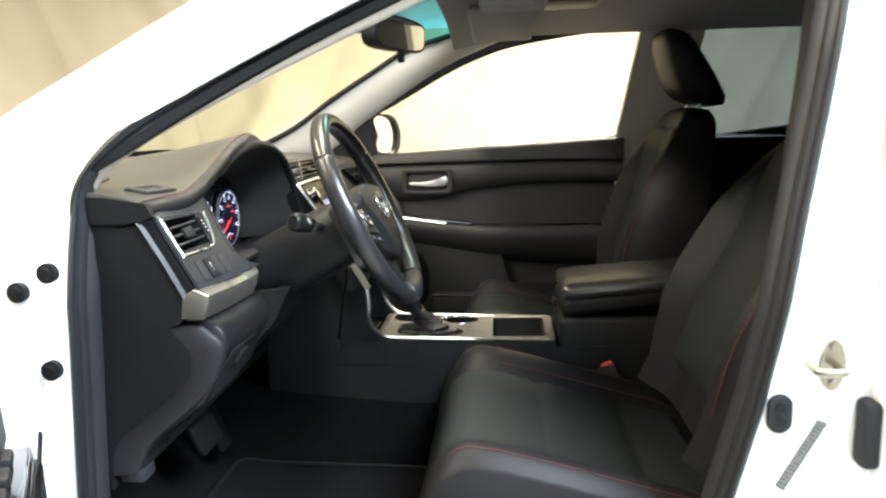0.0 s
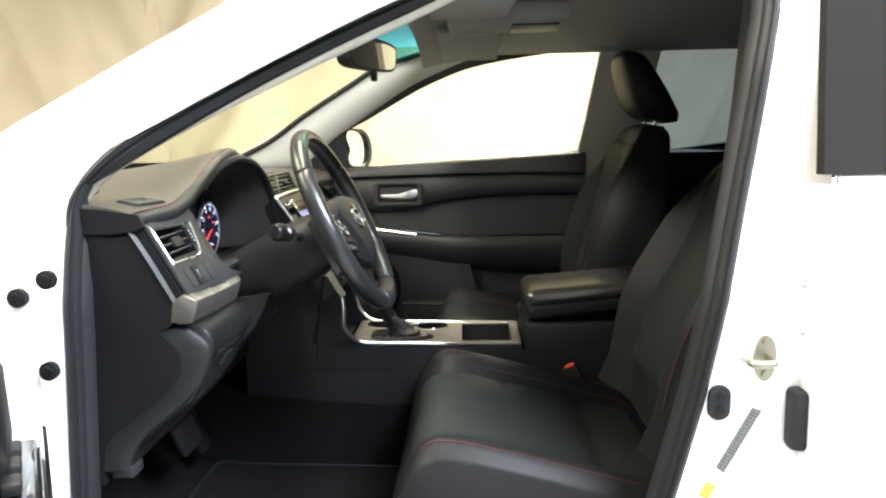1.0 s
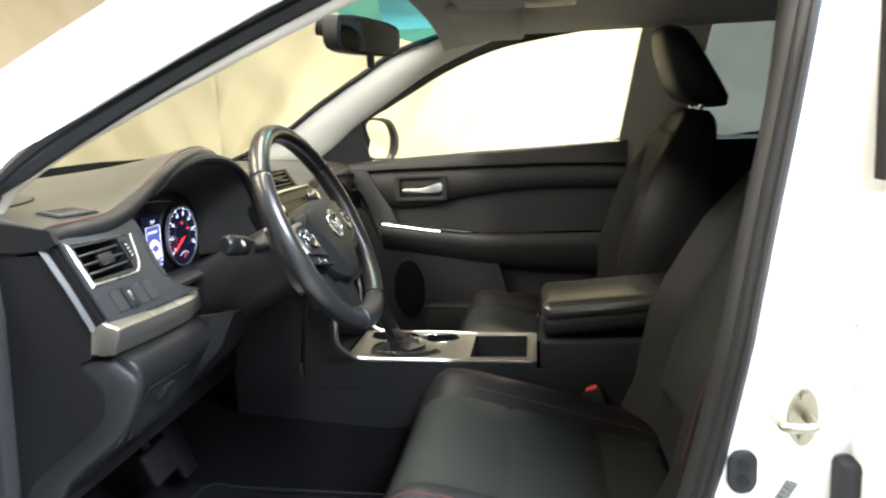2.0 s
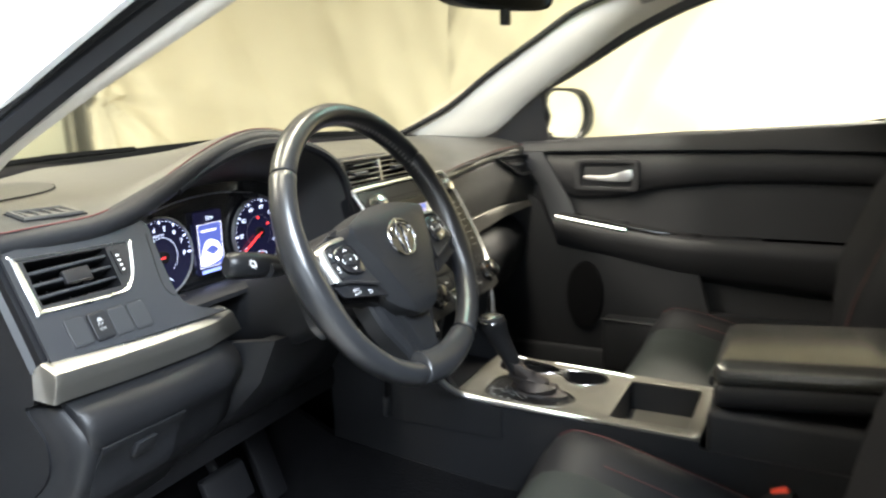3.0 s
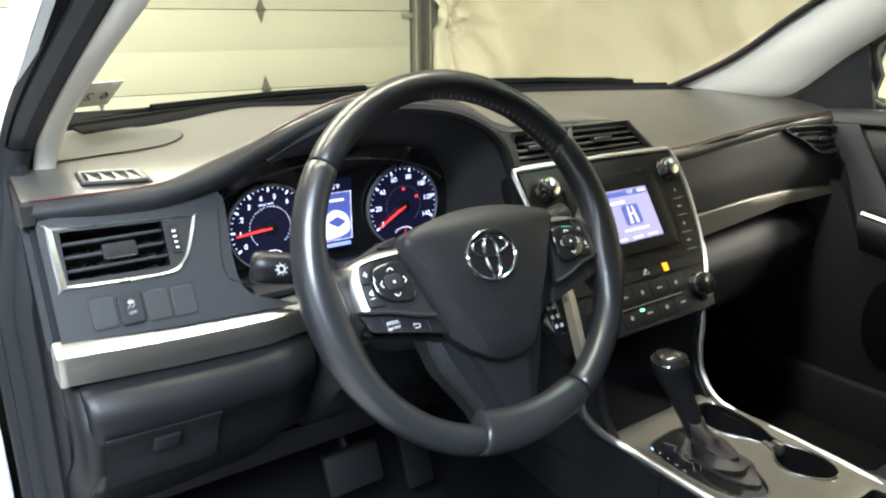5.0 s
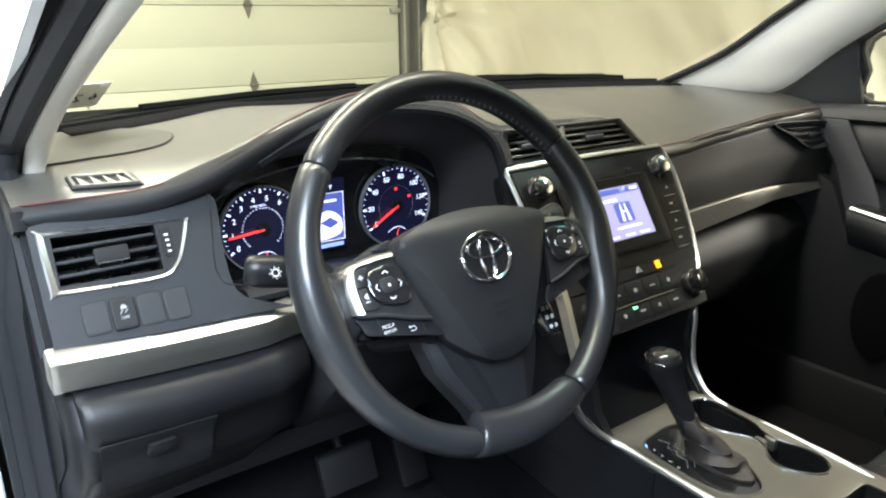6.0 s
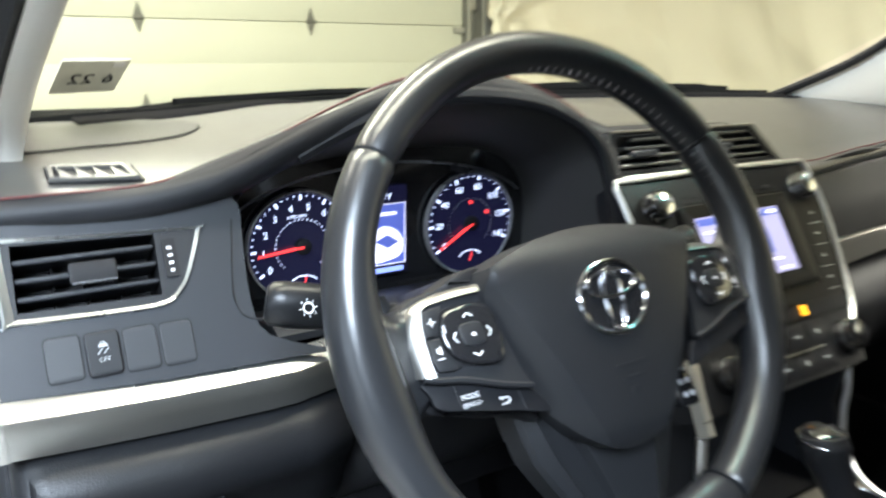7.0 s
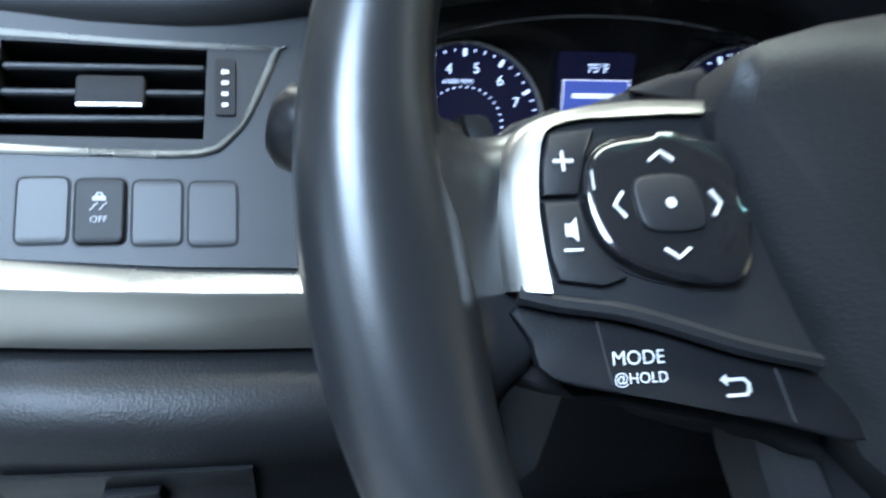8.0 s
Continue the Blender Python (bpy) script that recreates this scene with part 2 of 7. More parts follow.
def sheet(outline, depth, fn, holes=(), cuts=0.0, bevel=0.0):
    """A plate with the outline and holes given in u, v, from w = 0 to depth, laid into the world by fn(u, v, w). cuts: the step at which it is cut to bend."""
    bm = bmesh.new()
    edges = []
    for ring in (outline, *holes):
        vs = [bm.verts.new((u, v, 0)) for u, v in ring]
        edges += [bm.edges.new((vs[i - 1], vs[i])) for i in range(len(vs))]
    bmesh.ops.triangle_fill(bm, edges=edges, use_beauty=True)
    if cuts:
        for axis in (0, 1):
            vals = [p[axis] for p in outline]
            x = math.floor(min(vals) / cuts) * cuts + cuts
            while x < max(vals) - 1e-6:
                co, no = [0, 0, 0], [0, 0, 0]
                co[axis], no[axis] = x, 1
                bmesh.ops.bisect_plane(bm, geom=bm.verts[:] + bm.edges[:] + bm.faces[:], plane_co=co, plane_no=no, dist=1e-6)
                x += cuts
    if depth:
        front = bm.faces[:]
        made = bmesh.ops.extrude_face_region(bm, geom=front)["geom"]
        tops = [g for g in made if isinstance(g, bmesh.types.BMVert)]
        for v in tops:
            v.co.z = depth
        if bevel:
            rim = [e for e in bm.edges if len(e.link_faces) == 2 and all(abs(v.co.z - depth) < 1e-7 for v in e.verts) and e.calc_face_angle(0) > 1]
            bmesh.ops.bevel(bm, geom=rim, offset=bevel, segments=2, affect="EDGES", profile=0.5)
    for v in bm.verts:
        v.co = Vector(fn(*v.co))
    return bm


def rounded(a, b, c, d, r, n=4):
    """The outline of a rectangle from (a, b) to (c, d) with round corners."""
    out = []
    for cx, cy, s in ((c - r, d - r, 0), (a + r, d - r, 90), (a + r, b + r, 180), (c - r, b + r, 270)):
        out += [(cx + r * math.cos(radians(s + 90 * k / n)), cy + r * math.sin(radians(s + 90 * k / n))) for k in range(n + 1)]
    return out


def smooth_line(pts, n=6, closed=False):
    """Points along a Catmull-Rom curve through pts."""
    ps = [np.array(p, float) for p in pts]
    out, m = [], len(ps)
    for i in range(m if closed else m - 1):
        p0, p1, p2, p3 = (ps[(i + k) % m] if closed else ps[min(max(i + k, 0), m - 1)] for k in (-1, 0, 1, 2))
        for k in range(n):
            t = k / n
            out.append(tuple(0.5 * (2 * p1 + (p2 - p0) * t + (2 * p0 - 5 * p1 + 4 * p2 - p3) * t * t + (3 * p1 - p0 - 3 * p2 + p3) * t**3)))
    return out if closed else out + [tuple(ps[-1])]


def curve_of(table, soft=0.0):
    """A curve through a table of points; soft: the reach over which its corners are rounded."""
    xs, ys = zip(*table)
    reach = np.array([-1, -0.75, -0.5, -0.25, 0, 0.25, 0.5, 0.75, 1]) * soft
    weight = np.array([1, 2, 3, 4, 5, 4, 3, 2, 1]) / 25
    return lambda x: float(np.interp(x + reach, xs, ys) @ weight) if soft else float(np.interp(x, xs, ys))


def ring_of(cx, cy, rx, ry=None, n=32, a0=0, a1=360):
    ry = ry or rx
    return [(cx + rx * math.cos(radians(a0 + (a1 - a0) * k / n)), cy + ry * math.sin(radians(a0 + (a1 - a0) * k / n))) for k in range(n if a1 - a0 == 360 else n + 1)]


def lettering(name, text, size, m, mat, parent, label=""):
    """Words as a flat mesh, laid by the matrix m (x along the line, z out of the surface)."""
    cu = bpy.data.curves.new("words", "FONT")
    cu.body, cu.size, cu.align_x, cu.align_y = text, size, "CENTER", "CENTER"
    tmp = new("words", cu)
    me = bpy.data.meshes.new_from_object(tmp.evaluated_get(bpy.context.evaluated_depsgraph_get()))
    bpy.data.objects.remove(tmp)
    me.transform(m)
    me.materials.clear()
    me.materials.append(mat)
    return tagged(under(new(name, me), parent), label)


def basis(o, u, v, w):
    m = Matrix((u, v, w)).transposed().to_4x4()
    m.translation = o
    return m


# ---- the garage ----
def flat(o, u, v, w):
    """Lays u, v, w along three directions from a point."""
    o, u, v, w = Vector(o), Vector(u), Vector(v), Vector(w)
    return lambda a, b, c: o + u * a + v * b + w * c


def garage():
    lone("floor", box((-4.2, -5.2, -0.1), (5.4, 5.0, 0.0)), CONCRETE, "grey concrete garage floor", "floor", "structure", 0)
    lone("ceiling", box((-4.2, -5.2, 3.0), (5.4, 5.0, 3.1)), WALLPAINT, "cream painted garage ceiling", "ceiling", "structure", 0)
    # the opening in the west wall is added, unseen, to hold the fill lamp
    lone("wall_west", sheet([(-5.2, 0), (5.0, 0), (5.0, 3.0), (-5.2, 3.0)], 0.1, lambda y, z, w: (-4.3 + w, y, z), [[(-2.9, 0.95), (-0.5, 0.95), (-0.5, 2.35), (-2.9, 2.35)]]), GREYWALL, "unseen grey garage wall, darkened to reflect less", "wall", "structure", 0)
    lone("wall_east", box((5.3, -5.2, 0), (5.4, 5.0, 3.0)), WALLPAINT, "cream painted garage wall", "wall", "structure", 0)
    lone("wall_south", box((-4.2, -5.3, 0), (5.3, -5.2, 3.0)), GREYWALL, "unseen grey garage wall, darkened to reflect less", "wall", "structure", 0)
    lone("wall_north_header", box((-4.2, 4.62, 2.45), (2.62, 4.72, 3.0)), WALLPAINT, "cream wall above the garage door", "wall", "structure", 0)
    lone("wall_north", box((2.62, 4.62, 0), (5.3, 4.72, 3.0)), WALLPAINT, "cream wall beside the garage door", "wall", "structure", 0)


def garage_door():
    door = thing("garage_door", (0, 4.5, 0), "closed cream sectional garage door with steel hinges", "garage door")
    x0, x1, step, base = -3.6, 2.44, 0.524, 1.225 - 2 * 0.524
    for k in range(-0, 5):
        z = base + (k - 0) * step
        lo, hi = max(z - (0.177 if k == 0 else 0), 0.0), z + step - 0.003
        sect = part("section", box((x0, 4.46, lo if k else 0.0), (x1, 4.52, hi), 0.006), DOORPANEL, door)
        for a, b in ((x0 + 0.02, x1 - 0.02),):
            for za, zb in ((lo + 0.03, (lo + hi) / 2 - 0.006), ((lo + hi) / 2 + 0.006, hi - 0.03)):
                part("raised_panel", box((a, 4.4582, za), (b, 4.462, zb), 0.0015), DOORPANEL, sect)
    for x in (-2.02, -0.91, 0.16, 1.235):
        for k in range(1, 5):
            z = base + k * step
            hinge = part("hinge", sheet([(-0.03, 0.0), (0, 0.09), (0.03, 0.0), (0, -0.09)], 0.006, flat((x, 4.455, z), (1, 0, 0), (0, 0, 1), (0, -1, 0))), HINGE, door)
            part("knuckle", tube([(x - 0.03, 4.447, z), (x + 0.03, 4.447, z)], 0.011), HINGE, hinge)
    for z in (1.19, 1.72, 0.66):
        part("roller_bracket", box((2.36, 4.43, z - 0.02), (2.45, 4.456, z + 0.02), 0.004), GALV, door)
    notice = part("notice", box((0.95, 4.44, 1.44), (1.25, 4.456, 1.56), 0.001), NOTICE, door, "paper notice with a red border")
    part("border", box((0.965, 4.436, 1.455), (1.235, 4.441, 1.462)), RED, notice)
    part("border", box((0.965, 4.436, 1.538), (1.235, 4.441, 1.545)), RED, notice)
    tag = part("notice", box((2.18, 4.44, 1.45), (2.30, 4.456, 1.53), 0.001), NOTICE, door, "small paper notice")
    for k in range(4):
        part("print_bar", box((2.195, 4.437, 1.465 + k * 0.015), (2.285, 4.441, 1.47 + k * 0.015)), GREYPRINT, tag)
    track = thing("door_track", (2.5, 4.5, 0), "dull galvanised vertical garage door track", "track")
    part("channel", box((2.455, 4.40, 0), (2.475, 4.60, 2.5), 0.003), GALV, track)
    part("angle", box((2.475, 4.52, 0), (2.60, 4.54, 2.5), 0.003), GALV, track)
    part("angle", box((2.585, 4.40, 0), (2.60, 4.54, 2.5), 0.003), GALV, track)
    for z in (0.5, 1.4, 2.2):
        part("bracket", box((2.50, 4.45, z - 0.06), (2.56, 4.52, z + 0.06), 0.004), GALV, track)


def curtain():
    """Two drop cloths that hang from the ceiling: one beside the door, one along the car, with gathered folds."""
    def hang(name, path, lean, seed, label, tie=None, deep=1.0):
        pts = smooth_line(path, 26)
        along = np.cumsum([0.0] + [(Vector(b) - Vector(a)).length for a, b in zip(pts, pts[1:])])
        rows = []
        for j in range(72):
            z = 0.02 + (2.96 - 0.02) * j / 71
            row = []
            for i, (x, y) in enumerate(pts):
                a, b = Vector(pts[max(i - 1, 0)]), Vector(pts[min(i + 1, len(pts) - 1)])
                t = (b - a).normalized()
                s = along[i]
                q = s + lean * (z - 1.0)
                d = 0.045 * noise.noise((q * 1.3, z * 0.3, seed)) + 0.022 * noise.noise((q * 3.1, z * 0.5, seed + 3)) + 0.002 * noise.noise((q * 6, z * 1.6, seed + 7))
                d += 0.05 * noise.noise((s * 0.8 - z * 1.3, s * 0.4 + z * 0.7, seed + 11)) + 0.02 * noise.noise((s * 1.8 + z * 2.4, z * 0.8 - s, seed + 15))
                d = deep * d + 0.05 * deep * max(0.0, noise.noise((q * 1.9, z * 0.12, seed + 21))) ** 0.7
                if tie:
                    a, r = math.atan2(z - tie[1], s - tie[0] + 0.02), math.hypot(z - tie[1], s - tie[0])
                    d += (0.12 * abs(math.sin(4.5 * a + 0.7 * noise.noise((r * 2, a, seed)))) ** 0.8 + 0.05 * abs(math.sin(10 * a + 1)) ** 0.8) * (r / 0.12 if r < 0.12 else math.exp(-(r - 0.12) / 1.1))
                row.append((x - t.y * d, y + t.x * d, z))
            rows.append(row)
        bm = shell(rows, (0.002, 0.002, 0))
        lone(name, bm, CLOTH, label, "curtain", "", 80)
    hang("drop_cloth", [(2.64, 4.36), (3.2, 4.3), (3.8, 4.32), (4.3, 4.2), (4.55, 3.8), (4.6, 3.2), (4.6, 2.4)], 0.35, 2.0, "beige canvas drop cloth hung beside the garage door in folds", (0.06, 1.20), 2.0)
    hang("drop_cloth", [(4.62, 2.5), (4.55, 1.6), (4.6, 0.6), (4.58, -0.4), (4.6, -1.4), (4.55, -2.4), (4.6, -3.4), (4.6, -4.6)], -0.55, 9.0, "beige canvas drop cloth hung along the wall in folds", None, 2.8)


# ---- the car's shell ----
def side_x(z):
    return 0.735 - max(0.0, z - 0.85) * 0.2


OPENING = smooth_line([(0.362, 0.42), (0.356, 0.583), (0.342, 0.81), (0.338, 0.93), (0.327, 1.0), (0.284, 1.055), (0.198, 1.103), (0.044, 1.180), (-0.109, 1.250), (-0.30, 1.325), (-0.45, 1.36), (-0.56, 1.365), (-0.615, 1.33), (-0.613, 1.234),
                       (-0.601, 1.161), (-0.583, 1.074), (-0.554, 0.944), (-0.53, 0.828), (-0.508, 0.721), (-0.471, 0.576), (-0.44, 0.45), (-0.38, 0.37), (0.30, 0.37)], 4, closed=True)


def bow(y, z):
    """How far the side swells outwards towards the centre pillar."""
    return 0.033 * min(1.0, max(0.0, (-0.25 - y) / 0.2)) * min(1.0, max(0.0, (1.3 - z) / 0.15))


OPENING = [(y + 0.43 * bow(y, z), z) for y, z in OPENING]


def car_body():
    car = thing("car_body", (0, 0, 0.15), "white sedan body with its driver's door opening", "car")
    side = [(0.47, 0.25), (0.47, 0.90), (0.60, 0.985), (0.405, 1.10), (0.222, 1.20), (0.04, 1.295), (-0.12, 1.36), (-0.3, 1.405), (-0.6, 1.43), (-0.68, 1.425), (-0.68, 0.25)]
    part("door_aperture", sheet(side, 0.009, lambda y, z, w: (-side_x(z) - bow(y, z) + w, y, z), [OPENING], 0.06), WHITE, car, "white painted door aperture panel")
    seal = [(-side_x(z) - bow(y, z) + 0.012, y, z) for y, z in OPENING]
    part("door_seal", tube(seal[37:] + seal[:18], 0.010, n=10, up=(1, 0, 0), squash=1.2), RUBBER, car, "black rubber door seal")
    mid = [Vector((y, z)) for y, z in OPENING]
    cx, cz = -0.12, 0.85
    def shrink(d):
        out = []
        for i, p in enumerate(mid):
            t = (mid[(i + 1) % len(mid)] - mid[i - 1]).normalized()
            nrm = Vector((-t.y, t.x))
            if nrm.dot(Vector((cx, cz)) - p) < 0:
                nrm = -nrm
            out.append(p + nrm * d)
        return out
    thin = lambda p: 1.0 - 0.75 * min(1.0, max(0.0, (p.y - 0.95) / 0.06)) if p.x > -0.42 else 1.0
    lips = []
    for dd, dx in ((-0.004, 0.000), (0.002, -0.006), (0.0055, -0.004), (0.0065, 0.003), (0.010, 0.004), (0.013, 0.009), (0.0135, 0.016), (0.018, 0.019), (0.022, 0.032), (0.016, 0.045)):
        ring = shrink(dd)
        lips.append([(-side_x(p.y) - bow(m.x, p.y) + dx * thin(p), m.x + (p.x - m.x) * thin(p), m.y + (p.y - m.y) * thin(p)) for p, m in zip(ring, mid)])
    part("seal_lip", grid([r[37:] + r[:18] for r in lips]), RUBBER, car, "black rubber seal lip")
    # hinge pillar, fender and bonnet
    part("hinge_pillar", box((-0.775, 0.36, 0.25), (-0.748, 0.50, 0.93), 0.008), WHITE, car)
    fend = [[(-0.80 + 0.10 * s * s, y, 0.3 + s * (0.995 - 0.1 * max(0, y - 0.5) - 0.3)) for y in (0.48, 0.56, 0.7, 1.0, 1.5)] for s in (0, 0.5, 0.8, 0.9, 0.96, 1.0)]
    part("fender", shell(fend, (0.02, 0, 0)), WHITE, car)
    bon = [[(x, y, 0.985 - 0.10 * (y - 0.8) - 0.10 * (x / 0.75) ** 4) for x in np.linspace(-0.74, 0.74, 13)] for y in (0.86, 1.1, 1.4, 1.7)]
    part("bonnet", shell(bon, (0, 0, -0.02)), WHITE, car)
    for y, z in ((0.334, 0.899), (0.374, 0.876), (0.343, 0.779)):
        bolt = part("hinge_bolt", tube([(-0.784, y, z), (-0.776, y, z)], 0.0125, n=14), RUBBER, car, "black plug in the hinge pillar")
        part("cap", tube([(-0.788, y, z), (-0.784, y, z)], 0.007, n=10), DARK, bolt)
    # centre pillar with striker, plug and labels
    part("centre_pillar", shell([[(-side_x(z) - bow(y, z) + a, y, z) for z in np.linspace(0.25, 1.42, 14)] for a, y in ((0.0, -0.675), (0.0, -0.70), (0.04, -0.74), (0.05, -0.80))], (0.012, 0, 0)), WHITE, car)
    plate = part("striker_plate", sheet(ring_of(0, 0, 0.014, 0.030, 20), 0.004, flat((-0.7685, -0.571, 0.783), (0, 1, 0), (0, 0, 1), (-1, 0, 0))), STEEL, car, "zinc striker plate")
    part("striker", tube(smooth_line([(-0.771, -0.574, 0.784), (-0.794, -0.573, 0.784), (-0.800, -0.568, 0.784), (-0.800, -0.549, 0.784), (-0.794, -0.544, 0.784), (-0.771, -0.544, 0.784)], 4), 0.0050, n=10), STEEL, plate)
    for z in (0.762, 0.805):
        part("screw", tube([(-0.776, -0.571, z), (-0.772, -0.571, z)], 0.005, n=10), STEEL, plate)
    plug = part("plug", sheet(rounded(-0.014, -0.023, 0.014, 0.023, 0.013, 5), 0.006, flat((-0.7685, -0.516, 0.725), (0, 1, 0), (0, 0, 1), (-1, 0, 0)), bevel=0.002), RUBBER, car, "black rubber plug")
    for dz in (-0.008, 0.009):
        part("dimple", tube([(-0.776, -0.516, 0.725 + dz), (-0.7745, -0.516, 0.725 + dz)], 0.006, n=10), DARK, plug)
    def slanted(y, z):
        return flat((-0.7685, y + 0.014, z + 0.016), (0, 0.88, 0.47), (0, -0.47, 0.88), (-1, 0, 0))
    lab = part("label_plate", sheet([(-0.012, -0.055), (0.012, -0.05), (0.012, 0.05), (-0.012, 0.055)], 0.001, slanted(-0.553, 0.660)), PAPER, car, "white specification label with small print")
    random.seed(4)
    part("print_block", sheet([(-0.0105, -0.048), (0.003, -0.046), (0.003, 0.046), (-0.0105, 0.048)], 0.0013, slanted(-0.553, 0.660)), DENSEPRINT, lab)
    for k in range(19):
        for u0, u1 in ((-0.0100, random.uniform(-0.007, -0.005)), (random.uniform(-0.0045, -0.003), random.uniform(-0.001, 0.0025)), (0.0055, random.uniform(0.007, 0.0105) if k % 3 else 0.006)):
            v = -0.0455 + k * 0.0048 + random.uniform(-0.0006, 0.0006)
            part("print_bar", sheet([(u0, v), (u1, v), (u1, v + 0.0016), (u0, v + 0.0016)], 0.0016, slanted(-0.553, 0.660)), BLACKPRINT if u0 < 0.004 else GREYPRINT, lab)
    tyre = part("label_plate", sheet([(-0.014, -0.06), (0.014, -0.06), (0.014, 0.05), (-0.014, 0.05)], 0.001, slanted(-0.505, 0.570)), PAPER, car, "tyre pressure label")
    part("print_block", sheet([(-0.011, 0.012), (0.004, 0.012), (0.004, 0.034), (-0.011, 0.034)], 0.0016, slanted(-0.505, 0.570)), YELLOW, tyre)
    part("print_bar", sheet([(0.008, -0.05), (0.011, -0.05), (0.011, 0.044), (0.008, 0.044)], 0.0016, slanted(-0.505, 0.570)), GREYPRINT, tyre)
    # sills, floor, bulkhead and roof
    part("passenger_sill", box((0.655, -1.45, 0.24), (0.76, 0.44, 0.44), 0.012), HARD, car, "black sill trim")
    part("sill", box((-0.76, -0.6, 0.22), (-0.66, 0.4, 0.36), 0.015), WHITE, car)
    part("sill_trim", box((-0.70, -0.5, 0.355), (-0.62, 0.36, 0.375), 0.006), HARD, car)
    part("floor_pan", box((-0.70, -1.9, 0.24), (0.72, 0.75, 0.33), 0.01), CARPET, car, "black carpeted floor")
    foot = [[(x, y, z) for x in np.linspace(-0.69, 0.69, 9)] for y, z in ((0.3, 0.332), (0.42, 0.36), (0.56, 0.48), (0.64, 0.66), (0.66, 0.9))]
    part("bulkhead", shell(foot, (0, 0.02, -0.02)), CARPET, car, "black carpeted bulkhead")
    part("kick_panel", box((-0.698, 0.38, 0.33), (-0.682, 0.70, 0.94), 0.004), HARD, car, "black kick panel")
    part("kick_panel", box((0.690, 0.38, 0.33), (0.735, 0.72, 0.965), 0.004), HARD, car, "black kick panel")
    part("cowl", box((-0.72, 0.86, 0.93), (0.72, 1.0, 0.975), 0.01), FRIT, car)
    roof = [[(x, y, zc - 0.075 * abs(x / 0.58) ** 3) for x in np.linspace(-0.58, 0.58, 15)] for y, zc in ((-0.10, 1.39), (-0.3, 1.445), (-0.7, 1.475), (-1.2, 1.43), (-1.7, 1.36))]
    part("roof_panel", shell(roof, (0, 0, -0.012)), WHITE, car)
    lin = [[(x, y, zc - 0.05 * abs(x / 0.60) ** 3) for x in np.linspace(-0.59, 0.59, 15)] for y, zc in ((-0.07, 1.318), (-0.13, 1.33), (-0.3, 1.352), (-0.7, 1.362), (-1.2, 1.345), (-1.75, 1.27))]
    part("headliner", shell(lin, (0, 0, 0.014)), HEADLINER, car, "grey cloth headliner")
    # windscreen pillar on the driver's side: outer seal, trim edge and inner edge run up along y
    along = (0.336, 0.28, 0.18, 0.08, -0.02, -0.12, -0.22, -0.36)
    lines = []
    for foot, xs, zs in (((-0.714, 0.343, 0.925), (-0.706, -0.690, -0.667, -0.648, -0.632, -0.617, -0.604, -0.588), (0.998, 1.066, 1.130, 1.183, 1.229, 1.273, 1.314, 1.350)),
                   ((-0.690, 0.340, 0.920), (-0.677, -0.6714, -0.6531, -0.6334, -0.6143, -0.600, -0.587, -0.572), (0.998, 1.0348, 1.0933, 1.148, 1.1977, 1.242, 1.284, 1.324)),
                   ((-0.672, 0.337, 0.915), (-0.660, -0.648, -0.632, -0.616, -0.600, -0.586, -0.572, -0.556), (0.982, 1.038, 1.092, 1.139, 1.185, 1.229, 1.273, 1.315))):
        lines.append([Vector(p) for p in smooth_line([foot, *zip(xs, along, zs)], 5)])
    def between(p, q, f, lift):
        return [tuple(a + (b - a) * f + Vector((-0.6, -0.55, -0.5)) * lift) for a, b in zip(p, q)]
    seal, edge, inner = lines
    back = [p + Vector((0.004, 0.05, 0.012)) for p in inner]
    behind = [p + Vector((0.014, 0.004, -0.002)) for p in seal]
    seal_x, seal_z = curve_of([(p.y, p.x) for p in reversed(seal)]), curve_of([(p.y, p.z) for p in reversed(seal)])
    rim = [Vector((-side_x(z) - bow(y, z), y, z)) for y, z in OPENING[14:40]]
    lap = [Vector((seal_x(p.y), p.y, seal_z(p.y))) for p in rim]
    part("pillar_flange", shell([[tuple(p + (q - p) * f + Vector((-0.001, 0, 0.001)) * math.sin(math.pi * f)) for p, q in zip(rim, lap)] for f in (0.0, 0.3, 0.7, 1.0)], (0.004, 0.002, 0.003)), WHITE, car, "white painted pillar flange", 60)
    part("pillar_seal", grid([[tuple(p) for p in behind], between(seal, edge, 0.0, 0.003), between(seal, edge, 0.05, 0.010), between(seal, edge, 0.27, 0.0115), between(seal, edge, 0.31, 0.0075), between(seal, edge, 0.36, 0.0075), between(seal, edge, 0.41, 0.0135), between(seal, edge, 0.75, 0.0125), between(seal, edge, 0.97, 0.006), between(seal, edge, 1.05, -0.006)]), RUBBER, car, "ribbed black rubber seal", 35)
    part("pillar_trim", grid([between(edge, inner, -0.05, -0.006), between(edge, inner, 0.0, -0.001), between(edge, inner, 0.15, 0.003), between(edge, inner, 0.5, 0.005), between(edge, inner, 0.85, 0.003), [tuple(p) for p in inner], [tuple(p) for p in back]]), PILLAR, car, "light grey windscreen pillar trim", 60)
    for s in (-1, 1):
        a = smooth_line([(0.630, 0.62, 0.975), (0.618, 0.54, 1.004), (0.610, 0.418, 1.060), (0.604, 0.306, 1.135), (0.596, 0.173, 1.214), (0.585, 0.06, 1.275), (0.56, -0.12, 1.322)], 4)
        b = smooth_line([(0.675, 0.42, 0.965), (0.672, 0.325, 0.990), (0.662, 0.215, 1.072), (0.650, 0.09, 1.152), (0.634, -0.04, 1.228), (0.607, -0.2, 1.292), (0.58, -0.33, 1.325)], 4)
        rows = []
